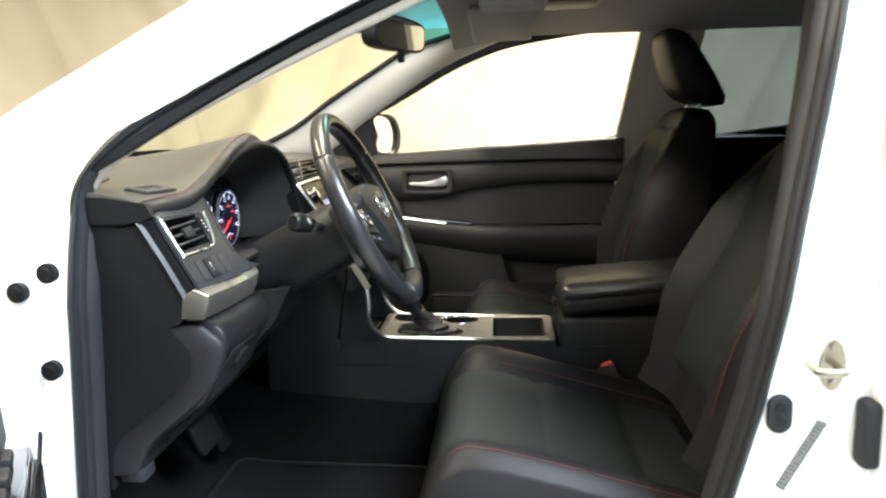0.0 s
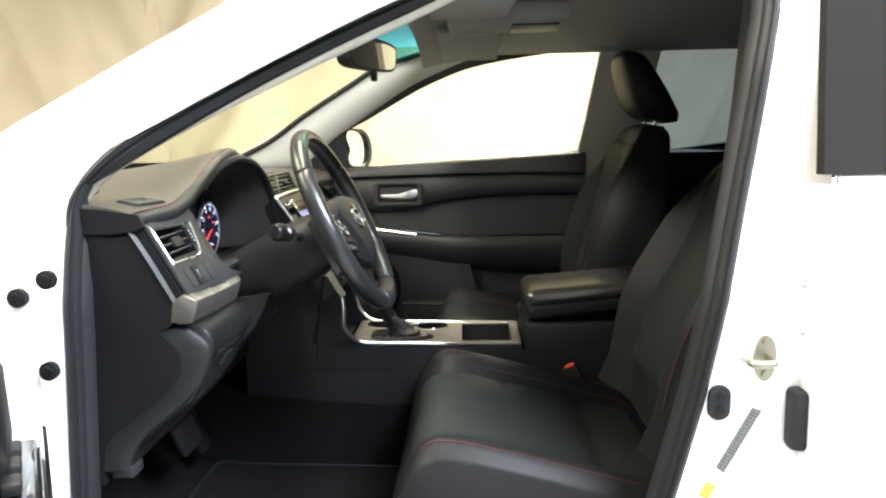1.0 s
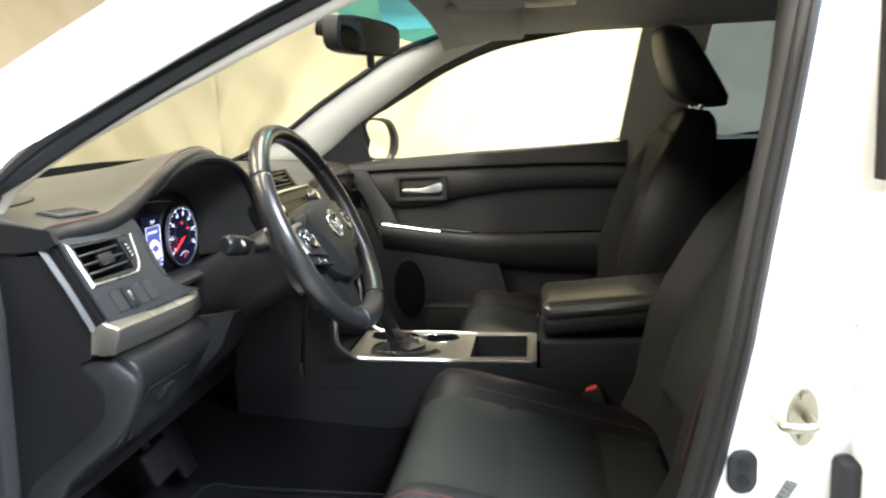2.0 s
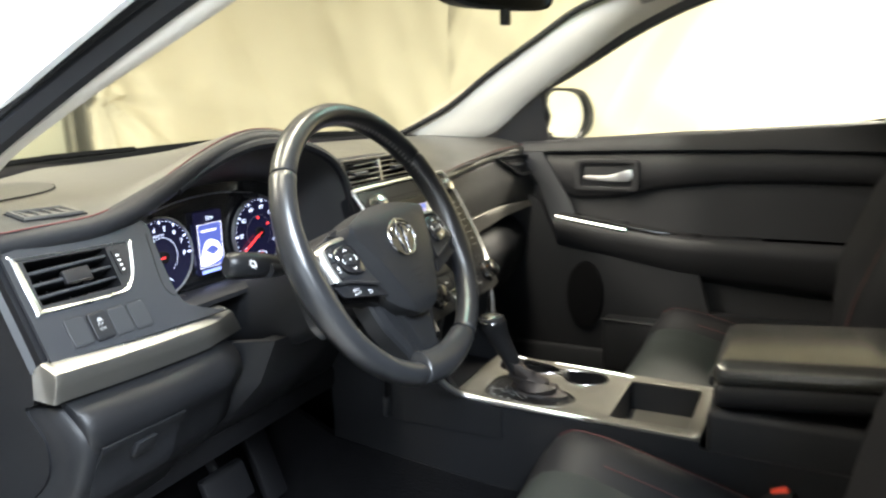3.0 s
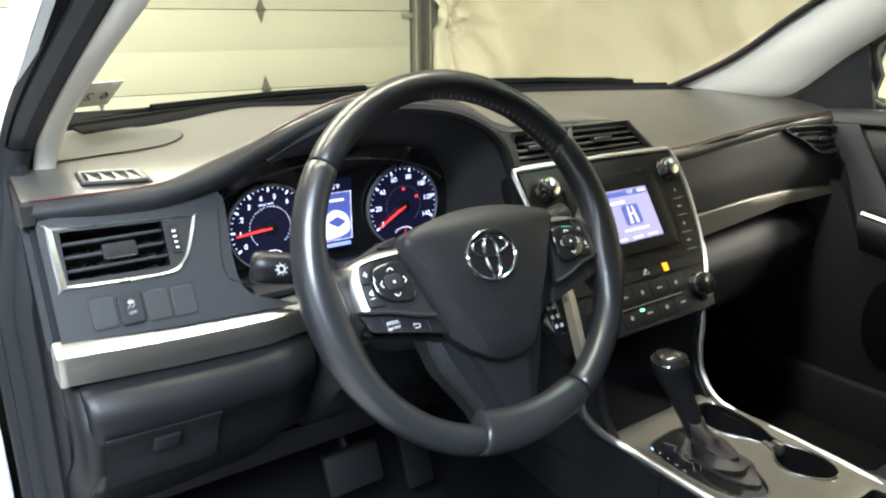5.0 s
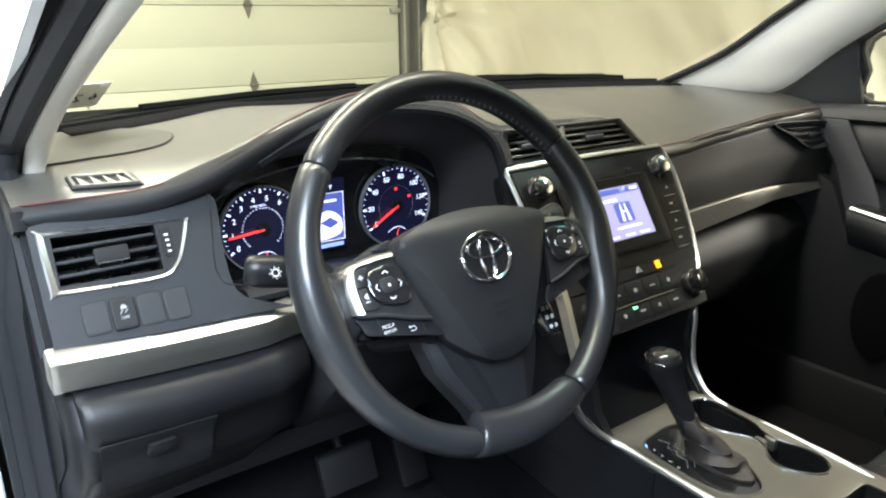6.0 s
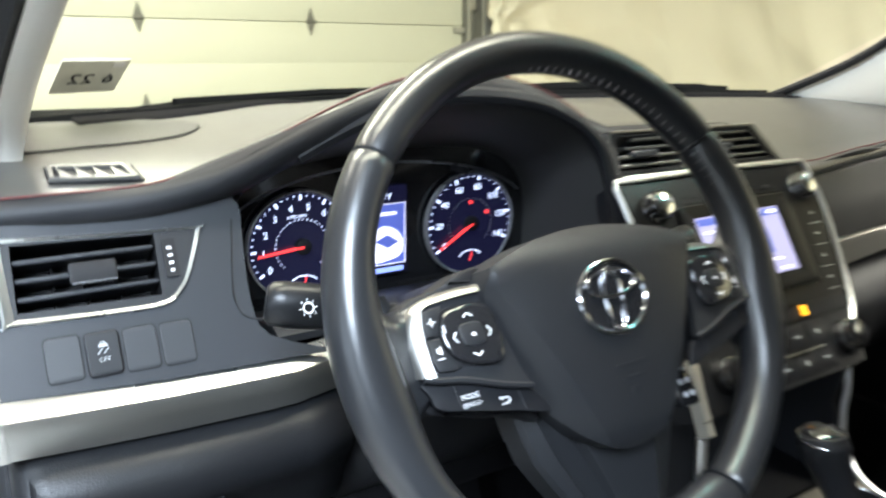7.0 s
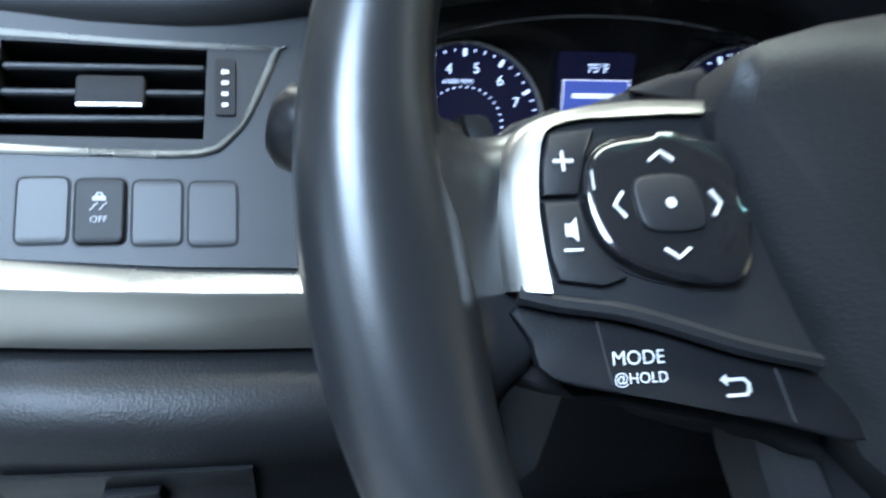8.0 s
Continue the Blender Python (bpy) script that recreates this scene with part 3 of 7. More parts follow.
        for p, q in zip(a, b):
            p, q = Vector(p), Vector(q)
            rows.append([(s * (v.x + 0.012) - 0.012, v.y, v.z) for v in (p + (q - p) * f + Vector((-0.010, -0.012, -0.004)) * math.sin(f * math.pi) ** 0.6 for f in (0, 0.1, 0.3, 0.55, 0.8, 0.93, 1))])
        if s > 0:
            part("pillar_trim", shell(rows, (s * 0.012, 0.008, 0.006)), PILLAR, car, "light grey windscreen pillar trim")
            part("glass_band", tube([(p[0] - 0.009, p[1] - 0.002, p[2] + 0.001) for p in a], 0.0075, n=8), DARK, car, "black band at the edge of the windscreen")
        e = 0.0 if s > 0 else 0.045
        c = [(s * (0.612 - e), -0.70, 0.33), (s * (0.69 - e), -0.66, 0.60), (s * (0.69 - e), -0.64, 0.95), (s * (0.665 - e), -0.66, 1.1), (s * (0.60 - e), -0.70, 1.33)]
        # grey trim on the passenger's side, black plastic on the driver's
        part("centre_pillar_trim", shell([[(x, y + d, z) for x, y, z in smooth_line(c, 4)] for d in (0.09, 0.07, 0.0, -0.09)], (s * 0.03, 0, 0)), PILLAR if s > 0 else HARD, car, "centre pillar trim")
        part("roof_rail", shell([[(s * x, y, z) for y in (-0.25, -0.5, -0.8, -1.2, -1.6)] for x, z in ((0.565, 1.315), (0.60, 1.305), (0.63, 1.335))], (0, 0, 0.014)), HEADLINER, car)
    part("rear_quarter", box((0.60, -1.9, 0.3), (0.74, -1.30, 1.30), 0.03, 3), HARD, car)
    part("rear_quarter", box((-0.74, -1.9, 0.3), (-0.60, -1.30, 1.30), 0.03, 3), HARD, car)
    part("rear_bulkhead", box((-0.62, -1.9, 0.3), (0.62, -1.62, 0.98), 0.03, 3), HARD, car)
    part("roof_side", shell([[(0.745 - 0.42 * (z - 1.0) + o, y, z) for y in (0.1, -0.2, -0.6, -1.0, -1.5)] for z, o in ((1.335, 0.0), (1.37, 0.0), (1.41, -0.04))], (-0.01, 0, 0)), WHITE, car)
    # lower flanks, tail and nose, out of sight behind the doors
    for s in (-1, 1):
        part("sill_skin", box((s * 0.80 - 0.03, -1.75, 0.20), (s * 0.80 + 0.03, 0.50, 0.30), 0.02, 2), WHITE, car)
        part("rear_wing", shell([[(s * (0.80 - 0.10 * k * k), y, 0.62 + 0.40 * k) for y in (-1.40, -1.7, -2.1, -2.6)] for k in (0, 0.5, 0.85, 1.0)], (-s * 0.02, 0, 0)), WHITE, car)
        for y in (1.15, -1.75):
            ring = [(y + 0.33 * math.cos(radians(a)), 0.33 + 0.33 * math.sin(radians(a))) for a in range(0, 360, 12)]
            wheel_part = part("road_wheel", shell([[(s * x, 0.33 * 0 + y + (p - y) * k, 0.33 + (q - 0.33) * k) for p, q in ring + ring[:1]] for x, k in ((0.60, 0.66), (0.60, 0.96), (0.63, 1.0), (0.78, 1.0), (0.81, 0.95), (0.80, 0.68))], (-s * 0.01, 0, 0)), RUBBER, car, "black tyre")
            part("rim", tube([(s * 0.66, y, 0.33), (s * 0.785, y, 0.33)], [0.21, 0.215], n=24), SILVER, wheel_part, "silver wheel rim")
    part("boot_lid", shell([[(x, y, 1.01 - 0.05 * (x / 0.7) ** 4 - 0.06 * max(0, -y - 2.3)) for x in np.linspace(-0.70, 0.70, 9)] for y in (-2.0, -2.3, -2.62)], (0, 0, -0.02)), WHITE, car)
    part("tail_panel", box((-0.76, -2.64, 0.30), (0.76, -2.58, 1.0), 0.03, 2), WHITE, car)
    part("nose_panel", box((-0.76, 1.64, 0.25), (0.76, 1.70, 0.88), 0.03, 2), WHITE, car)
    # rear screen
    part("rear_screen", shell([[(-0.55, -1.68, 1.29), (0, -1.70, 1.31), (0.55, -1.68, 1.29)], [(-0.6, -2.0, 1.02), (0, -2.1, 1.03), (0.6, -2.0, 1.02)]], (0, 0, 0.004)), TINTED, car, "dark tinted rear screen")
    return car


def windscreen():
    ws = thing("windscreen", (0, 0.8, 1.0), "clear laminated windscreen with teal shade band", "windscreen")
    def at(u, v):
        x = u * (0.632 - 0.07 * v) - 0.012
        yb, yt = 0.82 - 0.22 * u * u, -0.06 - 0.06 * u * u
        zb, zt = 0.985, 1.335 - 0.008 * u * u
        bow = 0.022 * math.sin(v * math.pi) * (1 - 0.4 * u * u)
        return (x, yb + (yt - yb) * v, zb + (zt - zb) * v + bow)
    us = np.linspace(-1, 1, 17)
    clear = part("pane", grid([[at(u, v) for u in us] for v in np.linspace(0, 0.86, 10)]), CLEAR, ws, "clear glass")
    band = part("shade_band", grid([[at(u, v) for u in us] for v in np.linspace(0.86, 1, 4)]), BAND, ws, "teal tinted band")
    for p in (clear, band):
        p.visible_shadow = False
    rim = [at(u, 0) for u in us]
    part("edge_band", tube([(x, y - 0.004, z + 0.004) for x, y, z in rim], 0.010, n=6), FRIT, ws, "black glass edge")
    for s in (-1,):
        part("edge_band", tube([tuple(Vector(at(s, v)) + Vector((s * 0.008 if s < 0 else -0.002, 0, -0.004))) for v in np.linspace(0, 1, 10)], 0.006, n=6), RUBBER, ws, "black glass edge")
    su, sv, sn = Vector((0.85, 0.53, 0)).normalized(), Vector((0.16, -0.87, 0.47)).normalized(), Vector((0.26, -0.41, -0.87)).normalized()
    on = flat((-0.584, 0.521, 1.0425), su, sv, sn)
    st = part("sticker", sheet(rounded(-0.039, -0.036, 0.039, 0.036, 0.003), 0.0008, on), STICKER, ws, "grey inspection sticker seen from behind")
    lettering("number", "22", 0.030, basis(on(-0.010, -0.004, 0.0016), -su, sv, -sn), HARD, st)
    lettering("number", "6", 0.028, basis(on(0.022, -0.004, 0.0016), -su, sv, -sn), HARD, st)
    part("corner_mark", sheet(rounded(0.020, 0.022, 0.034, 0.031, 0.002), 0.0014, on), PAPER, st)
    wip = thing("wiper", (0.3, 0.9, 0.99), "black windscreen wiper resting on the cowl", "wiper")
    part("arm", tube([(-0.05, 0.93, 0.978), (0.1, 0.87, 0.992), (0.40, 0.75, 1.003), (0.58, 0.66, 0.996)], 0.009, n=6), FRIT, wip)
    part("blade", tube([(0.0, 0.89, 0.992), (0.3, 0.81, 1.003), (0.55, 0.69, 1.0)], 0.008, n=6), FRIT, wip)
    wip = thing("wiper", (-0.5, 0.9, 0.99), "black windscreen wiper resting on the cowl", "wiper")
    part("arm", tube([(-0.62, 0.74, 0.975), (-0.40, 0.82, 0.990), (-0.2, 0.87, 0.994), (0.02, 0.89, 0.990)], 0.009, n=6), FRIT, wip)
    part("blade", tube([(-0.45, 0.78, 0.994), (-0.2, 0.85, 0.998), (0.0, 0.87, 0.998)], 0.008, n=6), FRIT, wip)


def roof_fittings():
    rv = thing("rear_view_mirror", (0.0, 0.06, 1.30), "black rear-view mirror hung from the windscreen", "mirror")
    c, u = Vector((-0.030, 0.0, 1.246)), Vector((0.953, -0.304, 0.0)).normalized()
    n = Vector((-0.304, -0.953, -0.10)).normalized()
    v = u.cross(n).normalized()
    v = v if v.z > 0 else -v
    part("housing", sheet(smooth_line([(-0.118, 0.02), (-0.10, 0.032), (0.0, 0.036), (0.10, 0.030), (0.118, 0.01), (0.108, -0.026), (0.0, -0.034), (-0.108, -0.028)], 4, True), -0.03, flat(c, u, v, n)), HARD, rv, "black plastic housing")
    part("mirror_pane", sheet(smooth_line([(-0.110, 0.017), (-0.095, 0.027), (0.0, 0.030), (0.095, 0.025), (0.110, 0.008), (0.10, -0.022), (0.0, -0.028), (-0.10, -0.023)], 4, True), 0.002, flat(c, u, v, n)), MIRROR, rv, "silvered mirror glass")
    part("tab", box((-0.034, -0.004, 1.190), (-0.018, 0.010, 1.214), 0.003), HARD, rv)
    part("stem", tube([(-0.02, 0.02, 1.25), (-0.008, 0.07, 1.262), (0, 0.105, 1.280)], [0.012, 0.012, 0.024], n=10), HARD, rv)
    vis = thing("sun_visor", (0.33, -0.2, 1.32), "grey cloth sun visor folded against the roof", "sun visor")
    part("flap", box((0.12, -0.29, 1.302), (0.50, -0.13, 1.322), 0.009, 3, lambda x, y, z: (x, y, z - 0.03 * (abs(x) / 0.55) ** 3)), HEADLINER, vis)
    part("arm", tube([(0.50, -0.14, 1.30), (0.53, -0.14, 1.305)], 0.006), HARD, vis)
    vis = thing("sun_visor", (-0.33, -0.2, 1.32), "grey cloth sun visor folded against the roof", "sun visor")
    part("flap", box((-0.50, -0.29, 1.302), (-0.12, -0.13, 1.322), 0.009, 3, lambda x, y, z: (x, y, z - 0.03 * (abs(x) / 0.55) ** 3)), HEADLINER, vis)
    part("arm", tube([(-0.50, -0.14, 1.30), (-0.53, -0.14, 1.305)], 0.006), HARD, vis)
    oc = thing("overhead_console", (0, -0.25, 1.33), "grey overhead console with map lamps", "overhead console")
    part("housing", box((-0.09, -0.42, 1.300), (0.09, -0.16, 1.345), 0.014, 3), HEADLINER, oc)
    for s in (-1, 1):
        part("lens", box((s * 0.045 - 0.03, -0.27, 1.2975), (s * 0.045 + 0.03, -0.20, 1.302), 0.001), HEADLINER, oc)
    part("lid", box((-0.06, -0.40, 1.297), (0.06, -0.30, 1.302), 0.001), HARD, oc)


def side_mirror():
    sm = thing("wing_mirror", (0.82, 0.22, 0.98), "white wing mirror with a black glass frame", "wing mirror")
    o = flat((0.885, 0.19, 1.026), (0.975, -0.22, 0), (0, 0, 1), (-0.22, -0.975, 0))
    shape = smooth_line([(-0.130, 0.060), (-0.03, 0.073), (0.06, 0.064), (0.110, 0.03), (0.124, -0.01), (0.10, -0.050), (0.02, -0.076), (-0.08, -0.079), (-0.130, -0.060)], 4, True)
    inside = smooth_line([(-0.121, 0.054), (-0.03, 0.066), (0.05, 0.056), (0.086, 0.025), (0.093, -0.01), (0.073, -0.046), (0.01, -0.069), (-0.08, -0.072), (-0.121, -0.052)], 4, True)
    part("housing", sheet(shape, -0.07, o, bevel=0.012), WHITE, sm, "white painted housing")
    part("rim", sheet(shape, 0.014, o, [inside]), RUBBER, sm, "black rim")
    part("mirror_pane", sheet([(u * 1.02, v * 1.02) for u, v in inside], 0.004, o), MIRROR, sm, "silvered mirror glass")
    part("foot", box((0.72, 0.20, 0.955), (0.80, 0.28, 0.985), 0.01), HARD, sm)


# ---- the dashboard ----
X0 = -0.02  # the middle of the centre stack
EDGE_Z = curve_of([(-0.70, 0.970), (-0.59, 0.972), (-0.536, 0.983), (-0.486, 1.005), (-0.434, 1.028), (-0.39, 1.043), (-0.35, 1.050), (-0.30, 1.049), (-0.25, 1.040), (-0.20, 1.022), (-0.165, 0.999), (-0.15, 0.993),
                   (-0.05, 0.993), (0.065, 0.988), (0.12, 0.946), (0.20, 0.923), (0.30, 0.924), (0.43, 0.935), (0.55, 0.949), (0.70, 0.957)], 0.022)
EDGE_Y = curve_of([(-0.70, 0.243), (-0.6, 0.235), (-0.5, 0.232), (-0.37, 0.225), (-0.2, 0.240), (-0.15, 0.235), (0.065, 0.237), (0.12, 0.232), (0.2, 0.262), (0.4, 0.275), (0.55, 0.262), (0.70, 0.235)], 0.022)
BACK_Y = lambda x: 0.80 - 0.25 * (x / 0.605) ** 2 if abs(x) < 0.605 else 0.55 - (abs(x) - 0.605) * 2.4


def pad_z(x, y):
    """The height of the dashboard's top pad."""
    far = max(0.0, y - EDGE_Y(x) - 0.02)
    reach = 0.06 + 0.16 * math.exp(-(((x + 0.33) / 0.14) ** 2)) + (0.06 if x > 0.1 else 0.06 * max(0, x + 0.15) / 0.25 if x > -0.15 else 0)
    start = EDGE_Z(x) + 0.004
    return start + (0.994 - start) * (1 - math.exp(-far / reach)) - 0.012 * max(0, (far - 0.25) / 0.35)


def fascia(x, z, w=0.0):
    """The slanted plane of the switch panel: metres forward for a height; w: towards the driver."""
    return (x, 0.190 + 0.55 * (z - 0.855) - w * 0.876, z + w * 0.482)


def stack(u, v, w=0.0):
    """The radio's slanted face: u across, v up from its lower edge, w towards the driver."""
    o, t, n = Vector((X0, 0.092, 0.776)), Vector((0, 0.535, 0.845)), Vector((0, -0.845, 0.535))
    return Vector((u, 0, 0)) + o + t * v + n * w


STRIP_HI = [(0.12, 0.800), (0.30, 0.812), (0.44, 0.819), (0.61, 0.820), (0.70, 0.818)]
STRIP_LO = [(0.12, 0.752), (0.30, 0.771), (0.44, 0.783), (0.61, 0.798), (0.70, 0.807)]


def dashboard():
    d = thing("dashboard", (0, 0.4, 0.6), "black soft-touch dashboard with silver trim", "dashboard")
    xs = sorted(set(np.round(np.concatenate([np.linspace(-0.70, 0.70, 71), [-0.162, 0.065]]), 4)))
    rows = []
    for k, (dy, dz) in enumerate(((0.045, -0.030), (0.014, -0.026), (0.002, -0.016), (0.0, -0.006), (0.006, 0.0015), (0.02, 0.004))):
        rows.append([(x, EDGE_Y(x) + dy, EDGE_Z(x) + dz) for x in xs])
    for f in (0.05, 0.1, 0.16, 0.22, 0.3, 0.38, 0.48, 0.6, 0.75, 0.88, 1.0):
        row = []
        for x in xs:
            y0, y1, z0 = EDGE_Y(x) + 0.02, BACK_Y(x) + 0.02, EDGE_Z(x) + 0.004
            y = y0 + (y1 - y0) * f
            row.append((x, y, pad_z(x, y)))
        rows.append(row)
    cut = xs.index(next(x for x in xs if x > 0.1))
    part("top_pad", shell(rows[4:], (0, 0.004, -0.012)), SOFT, d, "black soft-touch top pad", 60)
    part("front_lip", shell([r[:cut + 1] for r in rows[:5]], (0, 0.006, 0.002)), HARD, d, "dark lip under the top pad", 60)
    part("front_lip", shell([r[cut:] for r in rows[2:5]], (0, 0.006, 0.002)), SOFT, d, "soft front edge of the top pad", 60)
    # strip added on the pad to give the black line under the glass
    slot = [[(x, BACK_Y(x) + dy, pad_z(x, BACK_Y(x) + dy) + dz) for dy, dz in ((-0.045, -0.001), (-0.040, 0.003), (-0.01, 0.004), (0.03, 0.006))] for x in np.linspace(-0.60, 0.60, 61)]
    part("windscreen_foot_strip", shell(slot, (0, 0, -0.004)), FRIT, d, "black strip added along the foot of the windscreen", 50)
    thread = [(x, EDGE_Y(x) + 0.010, EDGE_Z(x) + 0.0045) for x in np.linspace(-0.695, -0.17, 60)]
    part("stitching", tube(thread, 0.0007, n=5), RED, d, "red stitching")
    thread = [(x, EDGE_Y(x) + 0.010, EDGE_Z(x) + 0.0045) for x in np.linspace(0.13, 0.69, 50)]
    part("stitching", tube(thread, 0.0008, n=5), RED, d, "red stitching")
    # end panel towards the door
    end = smooth_line([(0.345, 0.976), (0.31, 0.972), (0.275, 0.962), (0.258, 0.940), (0.236, 0.900), (0.209, 0.848), (0.214, 0.816), (0.230, 0.806), (0.206, 0.775), (0.214, 0.735), (0.267, 0.689), (0.318, 0.648), (0.328, 0.61), (0.330, 0.58)], 4)
    part("end_panel", sheet(end + [(0.60, 0.58), (0.60, 0.976)], 0.02, lambda y, z, w: (-0.70 + w, y, z)), ENDTRIM, d, "flat black end panel", 25)
    inner = smooth_line([(0.236, 0.808), (0.208, 0.776), (0.216, 0.737), (0.268, 0.691), (0.319, 0.650), (0.330, 0.60)], 4)
    outer = smooth_line([(0.196, 0.811), (0.166, 0.784), (0.170, 0.753), (0.198, 0.707), (0.272, 0.645), (0.297, 0.600)], 4)
    rows = [[(x, a[0] + (b[0] - a[0]) * f, a[1] + (b[1] - a[1]) * f) for a, b in zip(inner, outer)] for x, f in ((-0.692, -0.05), (-0.6975, 0.02), (-0.6955, 0.5), (-0.692, 0.88), (-0.687, 1.0), (-0.672, 1.01))]
    part("end_filler", shell(rows, (0.006, 0.006, 0)), HARD, d, "black rounded end of the lower panel", 50)
    part("fascia_side", sheet([(0.192, 0.853), (0.250, 0.960), (0.40, 0.968), (0.30, 0.85)], 0.008, lambda y, z, w: (-0.6985 + w, y, z), bevel=0.002), ENDTRIM, d, "black side of the switch panel")
    rib = smooth_line([(0.264, 0.947), (0.237, 0.90), (0.210, 0.848)], 6)
    part("end_rib", shell([[(-0.70, y, z) for y, z in rib], [(-0.704, y - 0.004, z) for y, z in rib], [(-0.697, y - 0.009, z + 0.002) for y, z in rib]], (0.006, 0.004, 0)), GREYPLASTIC, d, "raised edge")
    part("pad_end", sheet([(0.238, 0.955), (0.246, 0.971), (0.30, 0.980), (0.42, 0.985), (0.42, 0.946), (0.278, 0.946), (0.252, 0.949)], 0.012, lambda y, z, w: (-0.7035 + w, y, z), bevel=0.003), ENDTRIM, d, "black end of the top pad")
    # switch panel
    fas = [(-0.60, 0.8508), (-0.694, 0.8570)] + smooth_line([(-0.694, 0.870), (-0.694, 0.905), (-0.694, 0.955)], 2) + smooth_line([(-0.62, 0.962), (-0.560, 0.964), (-0.540, 0.966), (-0.524, 0.956), (-0.526, 0.93), (-0.529, 0.89), (-0.520, 0.865), (-0.47, 0.8465)], 3)
    hole = [(-0.677, 0.9440), (-0.5877, 0.9413), (-0.5893, 0.9025), (-0.678, 0.9042)]
    part("switch_panel", sheet(fas, 0.004, lambda x, z, w: fascia(x, z, w), [hole], 0.05), GREYPLASTIC, d, "dark grey switch panel")
    groove = smooth_line([(-0.531, 0.945), (-0.535, 0.926), (-0.540, 0.901), (-0.540, 0.889), (-0.535, 0.880), (-0.520, 0.875)], 4)
    part("panel_groove", tube([fascia(x, z, 0.0040) for x, z in groove], 0.0008, n=5), DARK, d, "dark seam beside the instruments")
    # left vent
    outer = smooth_line([(-0.6875, 0.9478), (-0.6845, 0.9488), (-0.62, 0.9450), (-0.5565, 0.9430), (-0.5545, 0.9412), (-0.5670, 0.9142), (-0.5760, 0.9025), (-0.5900, 0.8952), (-0.635, 0.8956), (-0.6840, 0.8975), (-0.6870, 0.8998)], 3, True)
    innr = smooth_line([(-0.6820, 0.9445), (-0.6800, 0.9460), (-0.62, 0.9432), (-0.5600, 0.9414), (-0.5588, 0.9403), (-0.5700, 0.9150), (-0.5782, 0.9045), (-0.5915, 0.8980), (-0.635, 0.8985), (-0.6780, 0.9008), (-0.6800, 0.9022)], 3, True)
    mid = [(a[0] + (b[0] - a[0]) * 0.25, a[1] + (b[1] - a[1]) * 0.25) for a, b in zip(outer, innr)]
    v = part("air_vent", grid([[fascia(x, z, w) for x, z in line] for line, w in ((outer, 0.001), (outer, 0.0050), (mid, 0.0062), (innr, 0.0046), (innr, 0.001))], close_u=True, cap=False), BEVEL, d, "air vent with a bright silver surround", 25)
    part("vent_plate", sheet(innr, 0.0044, lambda x, z, w: fascia(x, z, w), [hole], 0), HARD, v)
    part("vent_box", grid([[fascia(x, z, dd) for x, z in hole] for dd in (0.004, -0.05)] + [[fascia(-0.633 + (x + 0.633) * 0.9, 0.923 + (z - 0.923) * 0.6, -0.055) for x, z in hole]], close_u=True, cap=False), DARK, v)
    part("vent_back", sheet(hole, 0.002, lambda x, z, w: fascia(x, z, w - 0.05)), DARK, v)
    for z in (0.9325, 0.9215, 0.9105):
        # greyer than the vent plate, for the light the slat tops would catch
        part("slat", box((-0.6770, 0, 0), (-0.5890, 0.03, 0.0030), 0.001, 1, lambda x, y, h: fascia(x, z + h, 0.003 - y)), GREYPLASTIC, v)
    for x in (-0.655, -0.634, -0.613):
        part("vane", box((x, 0.006, 0.906), (x + 0.002, 0.04, 0.940), 0, 1, lambda a, y, h: fascia(a, h, -0.012 - y)), DARK, v)
    t = part("tab", sheet(rounded(-0.645, 0.9165, -0.615, 0.9295, 0.002), 0.004, lambda x, z, w: fascia(x, z, w + 0.001), bevel=0.001), DARK, v)
    part("tab_edge", tube([fascia(-0.644, 0.9168, 0.0045), fascia(-0.616, 0.9168, 0.0045)], 0.0011, n=6), DARKCHROME, t)
    whl = part("thumbwheel", sheet(rounded(-0.584, 0.9125, -0.575, 0.9370, 0.001), 0.003, lambda x, z, w: fascia(x, z, w + 0.003)), DARK, v)
    for k in range(4):
        part("mark", sheet(rounded(-0.5810 - 0.0001 * k, 0.9158 + 0.0048 * k, -0.5780 + 0.0001 * k, 0.9174 + 0.0048 * k, 0.0007), 0.0010, lambda x, z, w: fascia(x, z, w + 0.0055)), LETTER, whl)
    # four switch blanks
    for k in range(4):
        x, dz = -0.6664 + 0.0237 * k, -0.00075 * k
        row = lambda a, z, w, dz=dz: fascia(a, z + dz, w)
        lit = k == 1
        b = part("switch" if lit else "blank", sheet(rounded(x, 0.8611, x + 0.0208, 0.8868, 0.003), 0.0066 if lit else 0.0048, row, bevel=0.0010 if lit else 0.0004), HARD if lit else BLANK, d, "traction control switch" if lit else "blank switch cover", 20)
        part("gap", sheet(rounded(x - 0.0008, 0.8603, x + 0.0216, 0.8876, 0.0035), 0.0044, row), DARK, b)
        if lit:
            u, vv = Vector((1, 0, 0)), Vector((0, 0.482, 0.876))
            nn = Vector((0, -0.876, 0.482))
            lettering("mark", "OFF", 0.0042, basis(Vector(fascia(x + 0.0104, 0.8695, 0.0069)), u, vv, nn), GREYPRINT, b)
            glyph = [(0.0076, 0.8770), (0.0132, 0.8770), (0.0132, 0.8785), (0.0122, 0.8790), (0.0116, 0.8802), (0.0092, 0.8802), (0.0086, 0.8790), (0.0076, 0.8785)]
